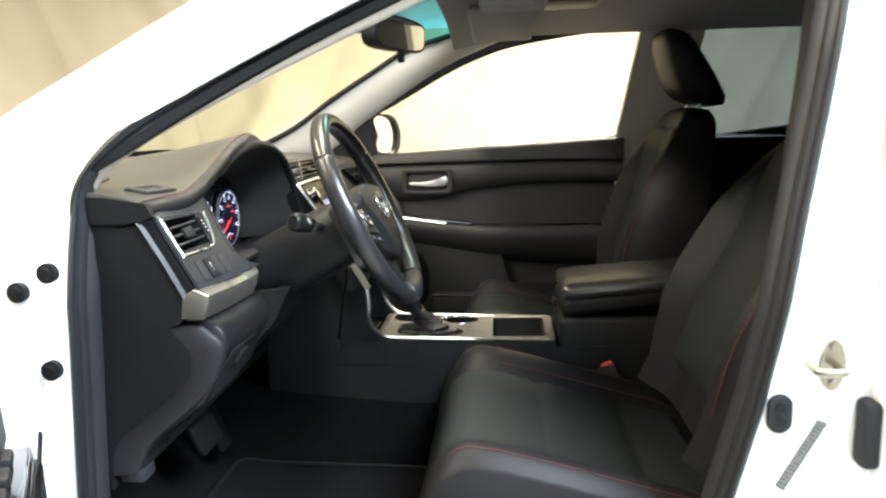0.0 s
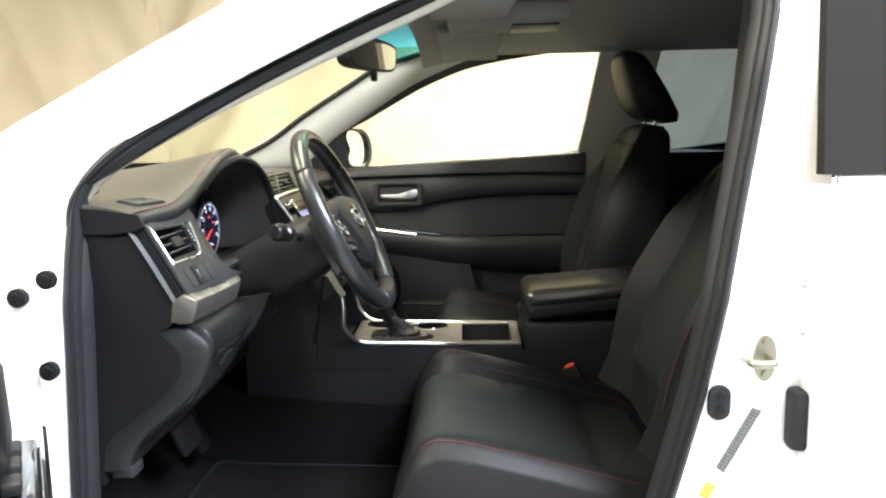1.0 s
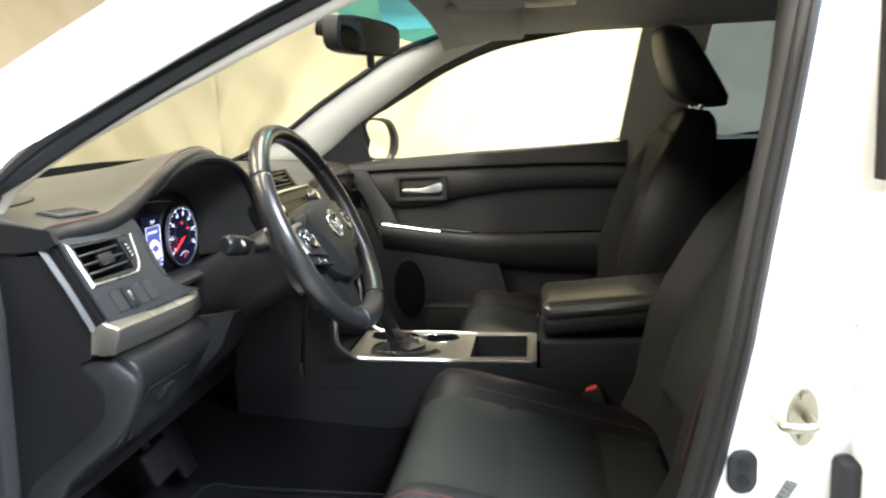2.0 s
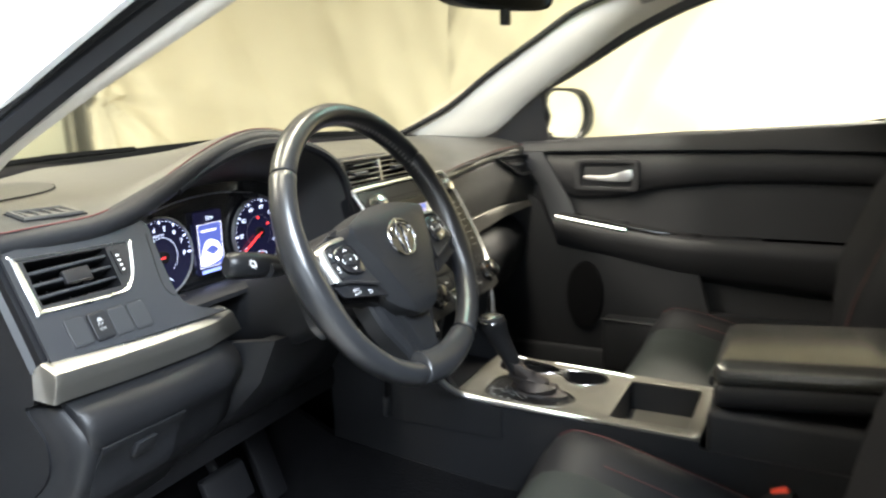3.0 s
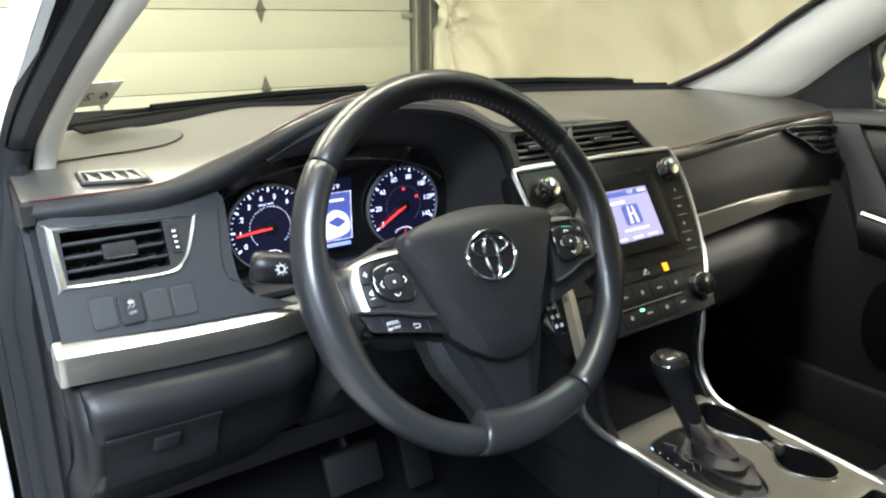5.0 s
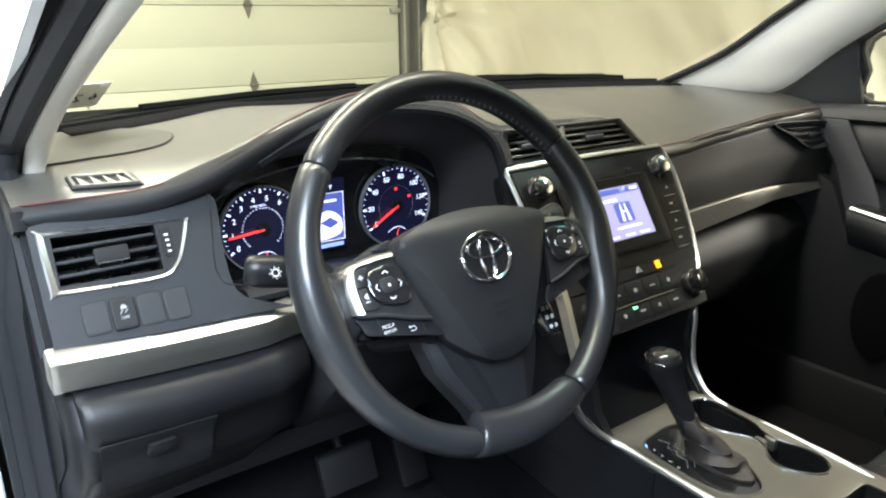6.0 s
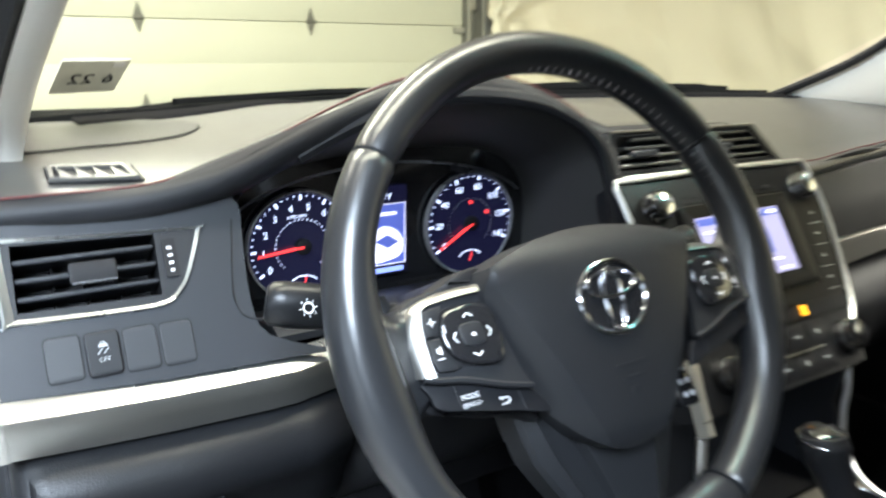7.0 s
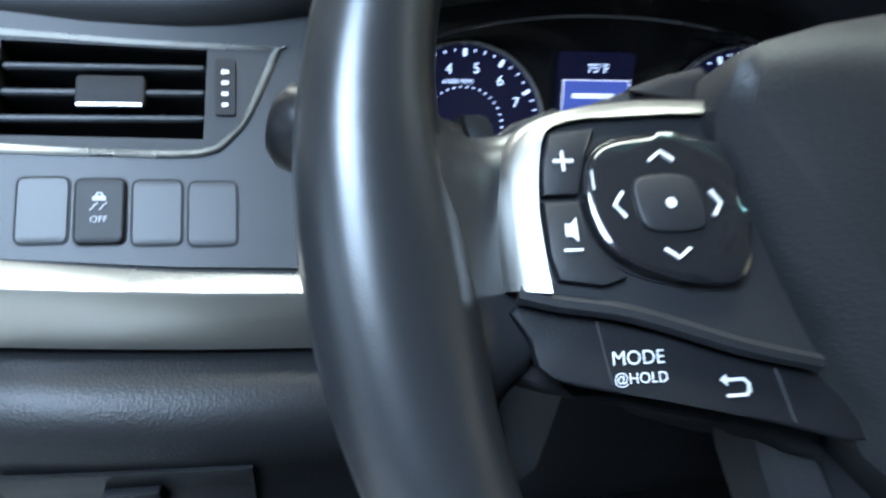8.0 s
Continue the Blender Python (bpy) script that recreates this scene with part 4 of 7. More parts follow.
            part("mark", sheet([(x + u, z) for u, z in glyph], 0.0004, lambda a, z, w: fascia(a, z, w + 0.0067), [[(x + 0.0094, 0.8790), (x + 0.0114, 0.8790), (x + 0.0111, 0.8797), (x + 0.0097, 0.8797)]]), GREYPRINT, b)
            for u0 in (0.0066, 0.0104):
                skid = [(u0, 0.8732), (u0 + 0.0014, 0.8742), (u0 + 0.0018, 0.8752), (u0 + 0.0034, 0.8760)]
                part("mark", tube([fascia(x + u, z, 0.0068) for u, z in skid], 0.0004, n=4), GREYPRINT, b)
    # silver trim, driver's side: a top bevel lightened for its highlight and a broad satin face
    prof = [(0.194, 0.8600), (0.187, 0.8588), (0.1748, 0.8506), (0.1742, 0.8490), (0.1775, 0.835), (0.1830, 0.8200), (0.198, 0.8160)]
    drop = curve_of([(-0.694, 0.0), (-0.645, -0.0036), (-0.60, -0.0064), (-0.53, -0.0088), (-0.45, -0.0112)])
    xa, xb = -0.694, -0.458
    def strip_at(x, y, z):
        end = 0.03 * (0.8585 - z) / 0.04 if x == xb else 0.0
        return (x + end, y + (0.02 * ((x + 0.52) / 0.06) ** 2 if x > -0.52 else 0), z + drop(x))
    xs4 = (xa, -0.67, -0.645, -0.62, -0.595, -0.56, -0.53, -0.505, -0.48, xb)
    strip = part("trim_strip", shell([[strip_at(x, y, z) for y, z in prof[2:]] for x in xs4], (0, 0.012, 0)), SILVER, d, "satin silver trim strip")
    part("lightened_bevel", shell([[strip_at(x, y, z) for y, z in prof[:3]] for x in xs4], (0, 0.004, -0.006)), BEVEL, strip, "top bevel in silver lightened for its highlight")
    cap = [(0.194, 0.8592), (0.1745, 0.8508), (0.1736, 0.8485), (0.1770, 0.835), (0.1828, 0.8195), (0.213, 0.820), (0.209, 0.850)]
    part("trim_end", sheet(cap, 0.008, lambda y, z, w: (-0.6935 - w, y, z), bevel=0.002), SILVER, d, "satin silver trim end")
    # knee panel under it
    kn = smooth_line([(0.195, 0.808), (0.172, 0.800), (0.160, 0.785), (0.160, 0.768), (0.172, 0.750), (0.180, 0.735), (0.196, 0.70), (0.235, 0.668), (0.272, 0.64), (0.30, 0.60)], 3)
    rows = [[(x, y + sh, z + (0.0115 + drop(x)) * max(0.0, (z - 0.745) / 0.063)) for y, z in kn] for x, sh in ((-0.686, 0.006), (-0.682, 0.003), (-0.675, 0.001), (-0.64, 0.0), (-0.6, 0.0), (-0.5, 0.004), (-0.46, 0.02), (-0.445, 0.06))]
    part("knee_panel", shell(rows, (0, 0.02, 0.004)), KNEE, d, "black lower panel", 60)
    depth = curve_of(sorted((z, y) for y, z in kn))
    lid = part("coin_box", sheet([(-0.676, 0.770), (-0.570, 0.765), (-0.572, 0.700), (-0.674, 0.700)], 0.003, lambda x, z, w: (x, depth(z) + 0.0005 - w, z), cuts=0.006, bevel=0.001), HARD, d, "small storage lid")
    part("pull", box((-0.635, -0.001, 0.738), (-0.610, 0.007, 0.757), 0.002, 2, lambda x, w, z: (x, depth(z) - 0.0025 - w, z)), HARD, lid)
    rows = [[(x, y, z) for y, z in ((0.10 + 0.1 * f, 0.80 - 0.0 * f), (0.13 + 0.1 * f, 0.74), (0.20 + 0.08 * f, 0.68), (0.30, 0.63))] for x, f in ((-0.46, 1.0), (-0.43, 0.5), (-0.37, 0.4), (-0.30, 0.45), (-0.25, 0.7), (-0.13, 0.8))]
    part("column_panel", shell(rows, (0, 0.02, 0.0)), HARD, d, "black panel under the steering column")
    part("under_panel", box((-0.69, 0.29, 0.60), (-0.12, 0.60, 0.64), 0.01), DARK, d)
    # instrument binnacle
    front = [(-0.524, 0.862), (-0.531, 0.90), (-0.529, 0.945), (-0.512, 0.972), (-0.475, 0.990), (-0.435, 1.010), (-0.39, 1.026), (-0.34, 1.034), (-0.29, 1.032), (-0.245, 1.024), (-0.205, 1.006), (-0.180, 0.983), (-0.168, 0.950), (-0.163, 0.905), (-0.165, 0.858)]
    back = [(-0.524, 0.85), (-0.528, 0.90), (-0.524, 0.935), (-0.503, 0.955), (-0.472, 0.966), (-0.435, 0.972), (-0.39, 0.977), (-0.34, 0.979), (-0.29, 0.977), (-0.25, 0.972), (-0.222, 0.962), (-0.203, 0.945), (-0.194, 0.925), (-0.190, 0.90), (-0.192, 0.85)]
    fy = [0.197, 0.216, 0.238, 0.246, 0.243, 0.238, 0.232, 0.228, 0.226, 0.224, 0.220, 0.216, 0.210, 0.202, 0.192]
    rows = []
    for f in (0.0, 0.12, 0.3, 0.55, 0.8, 1.0):
        g = f**0.7
        rows.append(smooth_line([(a[0] + (b[0] - a[0]) * g, y + (0.318 - y) * f, a[1] + (b[1] - a[1]) * g) for a, b, y in zip(front, back, fy)], 4))
    part("binnacle_hood", grid(rows), SOFTDARK, d, "black hood over the instruments", 70)
    lip = smooth_line([(a[0], y - 0.002, a[1]) for a, y in zip(front, fy)][4:], 4)
    part("hood_rim", tube(lip, 0.0075, n=8), HARD, d, "dark rim of the instrument hood")
    wall = [(-0.160, 0.205, 0.955), (-0.156, 0.198, 0.915), (-0.158, 0.188, 0.862)]
    part("hood_flank", shell([[(x + dx, y + dy, z) for x, y, z in smooth_line(wall, 4)] for dx, dy in ((0.0, 0.0), (-0.012, 0.02), (-0.02, 0.10))], (0.01, 0.004, 0)), HARD, d)
    part("vent_flank", shell([[(-0.176 + 0.03 * k, 0.222 + 0.01 * k, 0.992 - 0.002 * k), (-0.172 + 0.03 * k, 0.214 + 0.012 * k, 0.97), (-0.165 + 0.026 * k, 0.206 + 0.014 * k, 0.945)] for k in (0, 0.5, 1)], (0, 0.01, 0)), GREYPLASTIC, d, "grey panel beside the vents")
    part("binnacle_back", box((-0.545, 0.322, 0.82), (-0.17, 0.34, 0.985), 0.004), DARK, d)
    part("binnacle_sill", shell([[(x, 0.205, 0.858), (x, 0.218, 0.863), (x, 0.30, 0.846)] for x in (-0.51, -0.40, -0.30, -0.17)], (0, 0, -0.006)), HARD, d)
    cluster(d)
    centre_stack(d)
    # passenger side
    xs3 = np.linspace(0.115, 0.70, 24)
    hi = curve_of(STRIP_HI)
    wrap = lambda x, y: y - 0.22 * max(0.0, x - 0.55)  # the end turns towards the driver
    rows = []
    for x in xs3:
        z0, z1, y0 = EDGE_Z(x) - 0.011, hi(x) + 0.003, EDGE_Y(x)
        rows.append([(x, y0 + dy, z0 + (z1 - z0) * f) for f, dy in ((0.0, 0.016), (0.03, 0.005), (0.10, 0.001), (0.25, -0.002))] + [(x, (y0 - 0.002) * (1 - g) + wrap(x, 0.254) * g - 0.006 * math.sin(g * math.pi), z0 + (z1 - z0) * f) for f, g in ((0.45, 0.27), (0.7, 0.6), (1.0, 1.0))])
    part("passenger_panel", shell(rows, (0, 0.02, 0)), SOFTDARK, d, "black soft panel before the passenger", 60)
    lo = curve_of(STRIP_LO)
    part("trim_strip", shell([[(x, wrap(x, y), z) for y, z in ((0.264, hi(x) + 0.003), (0.253, hi(x)), (0.2505, hi(x) - 0.002), (0.2475, (hi(x) + lo(x)) / 2), (0.2450, lo(x) + 0.002), (0.256, lo(x) - 0.002))] for x in np.linspace(0.12, 0.70, 20)], (0, 0.014, 0)), SILVER, d, "satin silver trim strip")
    gl = smooth_line([(0.262, 0.755), (0.245, 0.748), (0.225, 0.73), (0.215, 0.70), (0.24, 0.63), (0.32, 0.58)], 4)
    part("glove_box", shell([[(x, y + 0.02 * (x > 0.6), z + 0.06 * (x - 0.115) * max(0, (z - 0.58) / 0.25)) for y, z in gl] for x in np.linspace(0.115, 0.67, 10)], (0, 0.02, 0)), HARD, d, "black glove box lid", 60)
    # passenger's end vent
    o = lambda x, z, w: (x - 0.2 * w, 0.258 - 0.215 * (x - 0.536) + 0.25 * (z - 0.91) - 0.95 * w, z + 0.2 * w)
    outl = smooth_line([(0.542, 0.9355), (0.606, 0.9375), (0.668, 0.9345), (0.688, 0.917), (0.686, 0.894), (0.645, 0.885), (0.618, 0.890), (0.588, 0.910)], 4, True)
    inn = [(0.628 + (a - 0.628) * 0.80, 0.912 + (b - 0.912) * 0.78) for a, b in outl]
    rv = part("air_vent", grid([[o(a, b, w) for a, b in line] for line, w in ((outl, -0.006), (outl, 0.006), (inn, 0.002), (inn, -0.02))], close_u=True), HARD, d, "end air vent in a dark surround", 40)
    part("surround_edge", tube([o(a, b, 0.006) for a, b in outl], 0.0009, n=5, closed=True), GREYPLASTIC, rv)
    part("vent_back", sheet(inn, 0.002, lambda a, b, w: o(a, b, w - 0.018)), DARK, rv)
    for k in (0.900, 0.912, 0.924):
        part("slat", box((0.585 if k > 0.91 else 0.605, k, -0.014), (0.672, k + 0.0025, 0.001), 0.0005, 1, o), GREYPLASTIC, rv)
    part("tab", box((0.628, 0.908, -0.004), (0.652, 0.917, 0.004), 0.002, 1, o), GREYPLASTIC, rv)
    # defroster grille and speaker panel on the pad
    def pad(u, v, w):
        x, y = -0.6175 + u, 0.277 + v
        return (x, y - 0.25 * w, pad_z(x, y) + 0.0005 + w * 0.97)
    fr = [(-0.029, -0.006), (0.029, -0.019), (0.026, 0.011), (-0.029, 0.022)]
    hl = [(-0.0250, -0.0035), (0.0235, -0.0140), (0.0205, 0.0080), (-0.0250, 0.0175)]
    # dark plate, a little larger than the frame, drawn as its shadow rim
    part("outlet_shadow_plate", sheet([(u * 1.07 + 0.001, v * 1.10) for u, v in fr], 0.0012, pad), DARK, d, "dark plate that paints a shadow round the outlet")
    g = part("defroster", sheet(fr, 0.0045, pad, [hl], bevel=0.0015), OUTLET, d, "side window defroster outlet")
    part("outlet", sheet(hl, 0.001, pad), DARK, g)
    for k in range(4):
        x = -0.0215 + 0.0118 * k
        lo, hi = -0.0042 - 0.22 * (x + 0.025), 0.0182 - 0.20 * (x + 0.025)
        part("fin", sheet([(x, lo), (x + 0.0085, lo - 0.0018), (x - 0.001, hi)], 0.0036, pad), OUTLET, g)
    sp = smooth_line([(-0.68, 0.37), (-0.60, 0.365), (-0.535, 0.385), (-0.505, 0.43), (-0.50, 0.48), (-0.515, 0.54), (-0.56, 0.575), (-0.66, 0.56)], 5, True)
    part("speaker_gap", sheet([(-0.59 + (x + 0.59) * 1.02, 0.47 + (y - 0.47) * 1.02) for x, y in sp], 0.0008, lambda x, y, w: (x, y, pad_z(x, y) + w + 0.0006), cuts=0.03), DARK, d, "dark line round the speaker panel")
    part("speaker_panel", sheet(sp, 0.0010, lambda x, y, w: (x, y, pad_z(x, y) + w + 0.0010), cuts=0.03), SPEAKER, d, "black speaker panel")
    return d


def dial(d, cx, cz, r, big, needle, marks, first, sweep):
    """A round gauge: chrome ring, printed scale, red needle and a small gauge below."""
    y = 0.312
    fn = lambda u, v, w: (cx + u, y - w * 0.98, cz + v)
    g = part("gauge", sheet(ring_of(0, 0, r, n=40), 0.004, fn), LCDDARK, d, big)
    part("ring", sheet(ring_of(0, 0, r + 0.0022, n=40), 0.006, fn, [ring_of(0, 0, r - 0.0002, n=40)], bevel=0.001), RINGSILVER, g)
    for k in range(30):
        a = radians(225 - 270 * k / 29)
        part("dot", sheet(ring_of(r * 0.50 * math.cos(a), r * 0.50 * math.sin(a), 0.0006, n=6), 0.0048, fn), GREYPRINT if big[0] == "s" else DIALWHITE, g)
    for k in range(29):
        a = radians(first - sweep * k / 28)
        rr = r * 0.92 if k % 4 else r * 0.86
        part("tick", tube([fn(rr * math.cos(a), rr * math.sin(a), 0.0046), fn(r * 0.95 * math.cos(a), r * 0.95 * math.sin(a), 0.0046)], 0.0005 if k % 4 else 0.0011, n=4), DIALWHITE, g)
    for k, text in enumerate(marks):
        a = radians(first - sweep * k / (len(marks) - 1))
        lettering("number", text, r * 0.17, basis(Vector(fn(r * 0.73 * math.cos(a), r * 0.73 * math.sin(a), 0.0050)), Vector((1, 0, 0)), Vector((0, 0, 1)), Vector((0, -1, 0))), DIALWHITE, g)
    a = radians(needle)
    part("needle", tube([fn(0, 0, 0.009), fn(r * 0.85 * math.cos(a), r * 0.85 * math.sin(a), 0.008)], [0.0016, 0.0011], n=5), DIALRED, g, "lit red needle")
    part("boss", sheet(ring_of(0, 0, r * 0.15, n=18), 0.010, fn, bevel=0.001), DARK, g)
    part("small_scale", tube([fn(r * 0.30 * math.cos(radians(t)), -r * 0.78 + r * 0.22 * math.sin(radians(t)), 0.0046) for t in range(150, 29, -15)], 0.0004, n=4), DIALWHITE, g)
    part("small_needle", tube([fn(0, -r * 0.78, 0.0050), fn(r * 0.06, -r * 0.58, 0.0050)], 0.0005, n=4), DIALRED, g)
    return g


def cluster(d):
    t = dial(d, -0.449, 0.898, 0.050, "rev counter", 186, list("012345678"), 211, 212)
    lettering("caption", "x1000 RPM", 0.004, basis(Vector((-0.453, 0.307, 0.926)), Vector((1, 0, 0)), Vector((0, 0, 1)), Vector((0, -1, 0))), DIALWHITE, t)
    s = dial(d, -0.265, 0.898, 0.052, "speedometer", 212, ["0", "20", "40", "60", "80", "100", "120", "140"], 214, 238)
    for u, v in ((0.0, 0.022), (0.020, 0.010)):
        part("warning_lamp", sheet(ring_of(u, v, 0.0018, n=10), 0.0056, lambda a, b, w: (-0.265 + a, 0.312 - w, 0.898 + b)), DIALRED, s, "lit red warning lamp")
    fn = lambda x, z, w: (x, 0.312 - w, z)
    lcd = part("display", sheet(rounded(-0.389, 0.858, -0.340, 0.945, 0.002), 0.004, fn), LCDDARK, d, "trip computer display")
    part("page", sheet(rounded(-0.386, 0.868, -0.343, 0.928, 0.001), 0.0045, fn), LCDBLUE, lcd, "lit blue page")
    car_shape = smooth_line([(-0.384, 0.872), (-0.376, 0.900), (-0.364, 0.906), (-0.350, 0.899), (-0.345, 0.885), (-0.352, 0.874)], 4, True)
    part("picture", sheet(car_shape, 0.0052, fn), SCREENWHITE, lcd)
    part("picture_shade", sheet([(-0.376, 0.892), (-0.362, 0.898), (-0.350, 0.890), (-0.362, 0.884)], 0.0057, fn), LCDBLUE, lcd)
    m = lambda x, z: basis(Vector((x, 0.3065, z)), Vector((1, 0, 0)), Vector((0, 0, 1)), Vector((0, -1, 0)))
    lettering("reading", "75°F", 0.0075, m(-0.3645, 0.935), DIALWHITE, lcd)
    part("bar", sheet(rounded(-0.380, 0.917, -0.352, 0.920, 0.001), 0.0052, fn), SCREENWHITE, lcd)
    part("bar", sheet(rounded(-0.384, 0.860, -0.345, 0.8645, 0.001), 0.0052, fn), DIALBLUE, lcd)
    edge = [(-0.3862, 0.868), (-0.3428, 0.868), (-0.3428, 0.928), (-0.3862, 0.928)]
    part("page_edge", tube([fn(x, z, 0.005) for x, z in edge], 0.0006, n=4, closed=True), SCREENWHITE, lcd)
    part("reset_pin", tube([(-0.282, 0.29, 0.956), (-0.282, 0.315, 0.956)], 0.0035, n=8), HARD, d)
    part("cluster_arc", tube([(x, 0.3155, 0.9005 + 0.066 * math.sqrt(max(0.0, 1 - ((x + 0.357) / 0.172) ** 2))) for x in np.linspace(-0.515, -0.199, 40)], 0.0011, n=6), RINGSILVER, d, "thin silver arc round the instruments")
    part("cluster_mask", sheet(rounded(-0.535, 0.835, -0.185, 0.98, 0.02), 0.006, lambda x, z, w: (x, 0.322 - w, z), [ring_of(-0.449, 0.898, 0.052, n=32), ring_of(-0.265, 0.898, 0.054, n=32)]), PIANO, d, "gloss black instrument mask")


def centre_stack(d):
    # pair of centre vents above the radio
    def vf(u, v, w):
        return flat((X0, 0.232, 0.946), (1, 0, 0), (0, 0.16, 0.987), (0, -0.987, 0.16))(u, v, w)
    out = [(-0.150, 0.0), (0.142, 0.0), (0.088, 0.044), (-0.132, 0.046)]
    inn = [(-0.136, 0.006), (0.120, 0.006), (0.080, 0.039), (-0.122, 0.040)]
    v = part("air_vent", sheet(out, 0.010, vf, [inn], bevel=0.002), HARD, d, "pair of centre air vents with slats lightened as if lit")
    part("surround_edge", tube([vf(a, b, 0.011) for a, b in out], 0.0014, n=5, closed=True), SILVER, v)
    part("vent_back", sheet(inn, 0.002, lambda a, b, w: vf(a, b, w - 0.03)), DARK, v)
    for k in range(4):
        b = 0.009 + 0.0088 * k
        half = 0.128 - 0.010 * k
        # pad plastic instead of black, standing in for light from the windscreen
        part("slat", box((-half - 0.002, b, -0.02), (half - 0.012, b + 0.0035, 0.009), 0.001, 1, vf), SOFT, v)
    part("divider", box((-0.030, 0.004, -0.02), (-0.022, 0.043, 0.011), 0.001, 1, vf), SILVER, v)
    for u in (-0.085, 0.035):
        t = part("tab", box((u - 0.018, 0.018, 0.0), (u + 0.018, 0.026, 0.014), 0.002, 1, vf), GREYPLASTIC, v)
    # radio
    r = part("radio", sheet([(-0.152, 0.202), (0.143, 0.202), (0.152, 0.16), (0.143, 0.085), (0.128, 0.029), (0.112, -0.005), (0.108, -0.032), (-0.138, -0.032), (-0.146, 0.0), (-0.140, 0.04), (-0.144, 0.12)], -0.04, stack), HARD, d, "radio and climate controls")
    edge = [(-0.1405, 0.036)] + smooth_line([(-0.1405, 0.045), (-0.1440, 0.10), (-0.1495, 0.158), (-0.154, 0.198)], 4) + [(-0.152, 0.203), (0.0, 0.205), (0.142, 0.203)] + smooth_line([(0.1465, 0.198), (0.1535, 0.162), (0.1445, 0.085), (0.1295, 0.029), (0.114, 0.004)], 4)
    part("bezel", tube([stack(a, b, 0.003) for a, b in edge], 0.0032, n=8), BRIGHT, r, "satin silver bezel")
    side = smooth_line([(-0.1395, 0.046), (-0.1420, 0.020), (-0.1470, -0.010), (-0.1520, -0.045)], 5)
    part("side_strip", shell([[stack(u + 0.013, v, 0.002) for u, v in side], [stack(u + 0.011, v, 0.006) for u, v in side], [stack(u, v, 0.008) for u, v in side], [stack(u - 0.001, v, 0.002) for u, v in side]], (0, 0.006, -0.003)), OUTLETSATIN, r, "satin beige side strip", 50)
    part("strip_joint", tube([stack(-0.1525, -0.032, 0.0085), stack(-0.1355, -0.032, 0.0065)], 0.0007, n=4), DARK, r)
    part("face", sheet([(-0.148, 0.198), (0.141, 0.198), (0.148, 0.16), (0.138, 0.08), (0.128, 0.046), (-0.136, 0.046), (-0.140, 0.12)], 0.004, stack), RADIO, r, "satin black face")
    part("disc_slot", sheet(rounded(-0.070, 0.1765, 0.078, 0.1800, 0.0015), 0.0046, stack), DARK, r)
    part("slot_line", sheet(rounded(-0.074, 0.1715, 0.084, 0.1730, 0.0005), 0.0050, stack), HARD, r)
    part("catch", sheet(rounded(0.055, 0.1735, 0.067, 0.1790, 0.001), 0.0062, stack, bevel=0.0008), HARD, r)
    out4, in4 = rounded(-0.088, 0.064, 0.088, 0.168, 0.004), rounded(-0.066, 0.082, 0.066, 0.1545, 0.002)
    part("screen_frame", grid([[stack(u, v, w) for u, v in line] for line, w in ((out4, 0.003), (out4, 0.0078), ([(u * 0.985, 0.116 + (v - 0.116) * 0.98) for u, v in out4], 0.0085), (in4, 0.0046))], close_u=True), RADIO, r, "sloping black screen frame", 40)
    sc = part("screen", sheet(in4, 0.0050, stack), SCREEN, r, "lit violet touch screen")
    part("status_bar", sheet(rounded(-0.064, 0.1455, 0.064, 0.1525, 0.001), 0.0054, stack), LCDBLUE, sc)
    t, n = Vector((0, 0.535, 0.845)), Vector((0, -0.845, 0.535))
    lettering("clock_line", "1:37", 0.0075, basis(Vector(stack(0.030, 0.149, 0.0058)), Vector((1, 0, 0)), t, n), SCREENWHITE, sc)
    part("bar", sheet(rounded(0.046, 0.1475, 0.061, 0.1510, 0.0006), 0.0058, stack), SCREENWHITE, sc)
    part("bar", sheet(rounded(-0.061, 0.1360, -0.044, 0.1390, 0.001), 0.0056, stack), SCREENGREY, sc)
    part("bar", sheet(rounded(-0.014, 0.1350, 0.014, 0.1385, 0.001), 0.0056, stack), SCREENWHITE, sc)
    ic = part("icon", sheet(rounded(0.004, 0.104, 0.036, 0.132, 0.003), 0.0055, stack), LCDBLUE, sc)
    for mast in ([(0.011, 0.1055), (0.0145, 0.1300), (0.017, 0.1300), (0.0170, 0.1055)], [(0.023, 0.1055), (0.023, 0.1300), (0.0255, 0.1300), (0.029, 0.1055)], [(0.015, 0.1180), (0.025, 0.1180), (0.025, 0.1205), (0.015, 0.1205)]):
        part("mast", sheet(mast, 0.0061, stack), SCREENGREY, ic)
    part("bar", sheet(rounded(-0.004, 0.0960, 0.044, 0.0985, 0.001), 0.0056, stack), SCREENWHITE, sc)
    for u in (-0.045, -0.016, 0.016, 0.045):
        part("soft_key", sheet(rounded(u - 0.010, 0.0845, u + 0.010, 0.0880, 0.001), 0.0056, stack), SCREENGREY, sc)
    for u in (-0.112, 0.122):
        kn = part("knob", tube([stack(u, 0.172, 0.004), stack(u, 0.172, 0.007), stack(u, 0.172, 0.015), stack(u, 0.172, 0.017)], [0.018, 0.0160, 0.0152, 0.0135], n=24), PIANO, r, "gloss black knob")
        part("knob_ring", tube([stack(u, 0.172, 0.0165), stack(u, 0.172, 0.0178)], [0.013, 0.011], n=20), CHROME, kn)
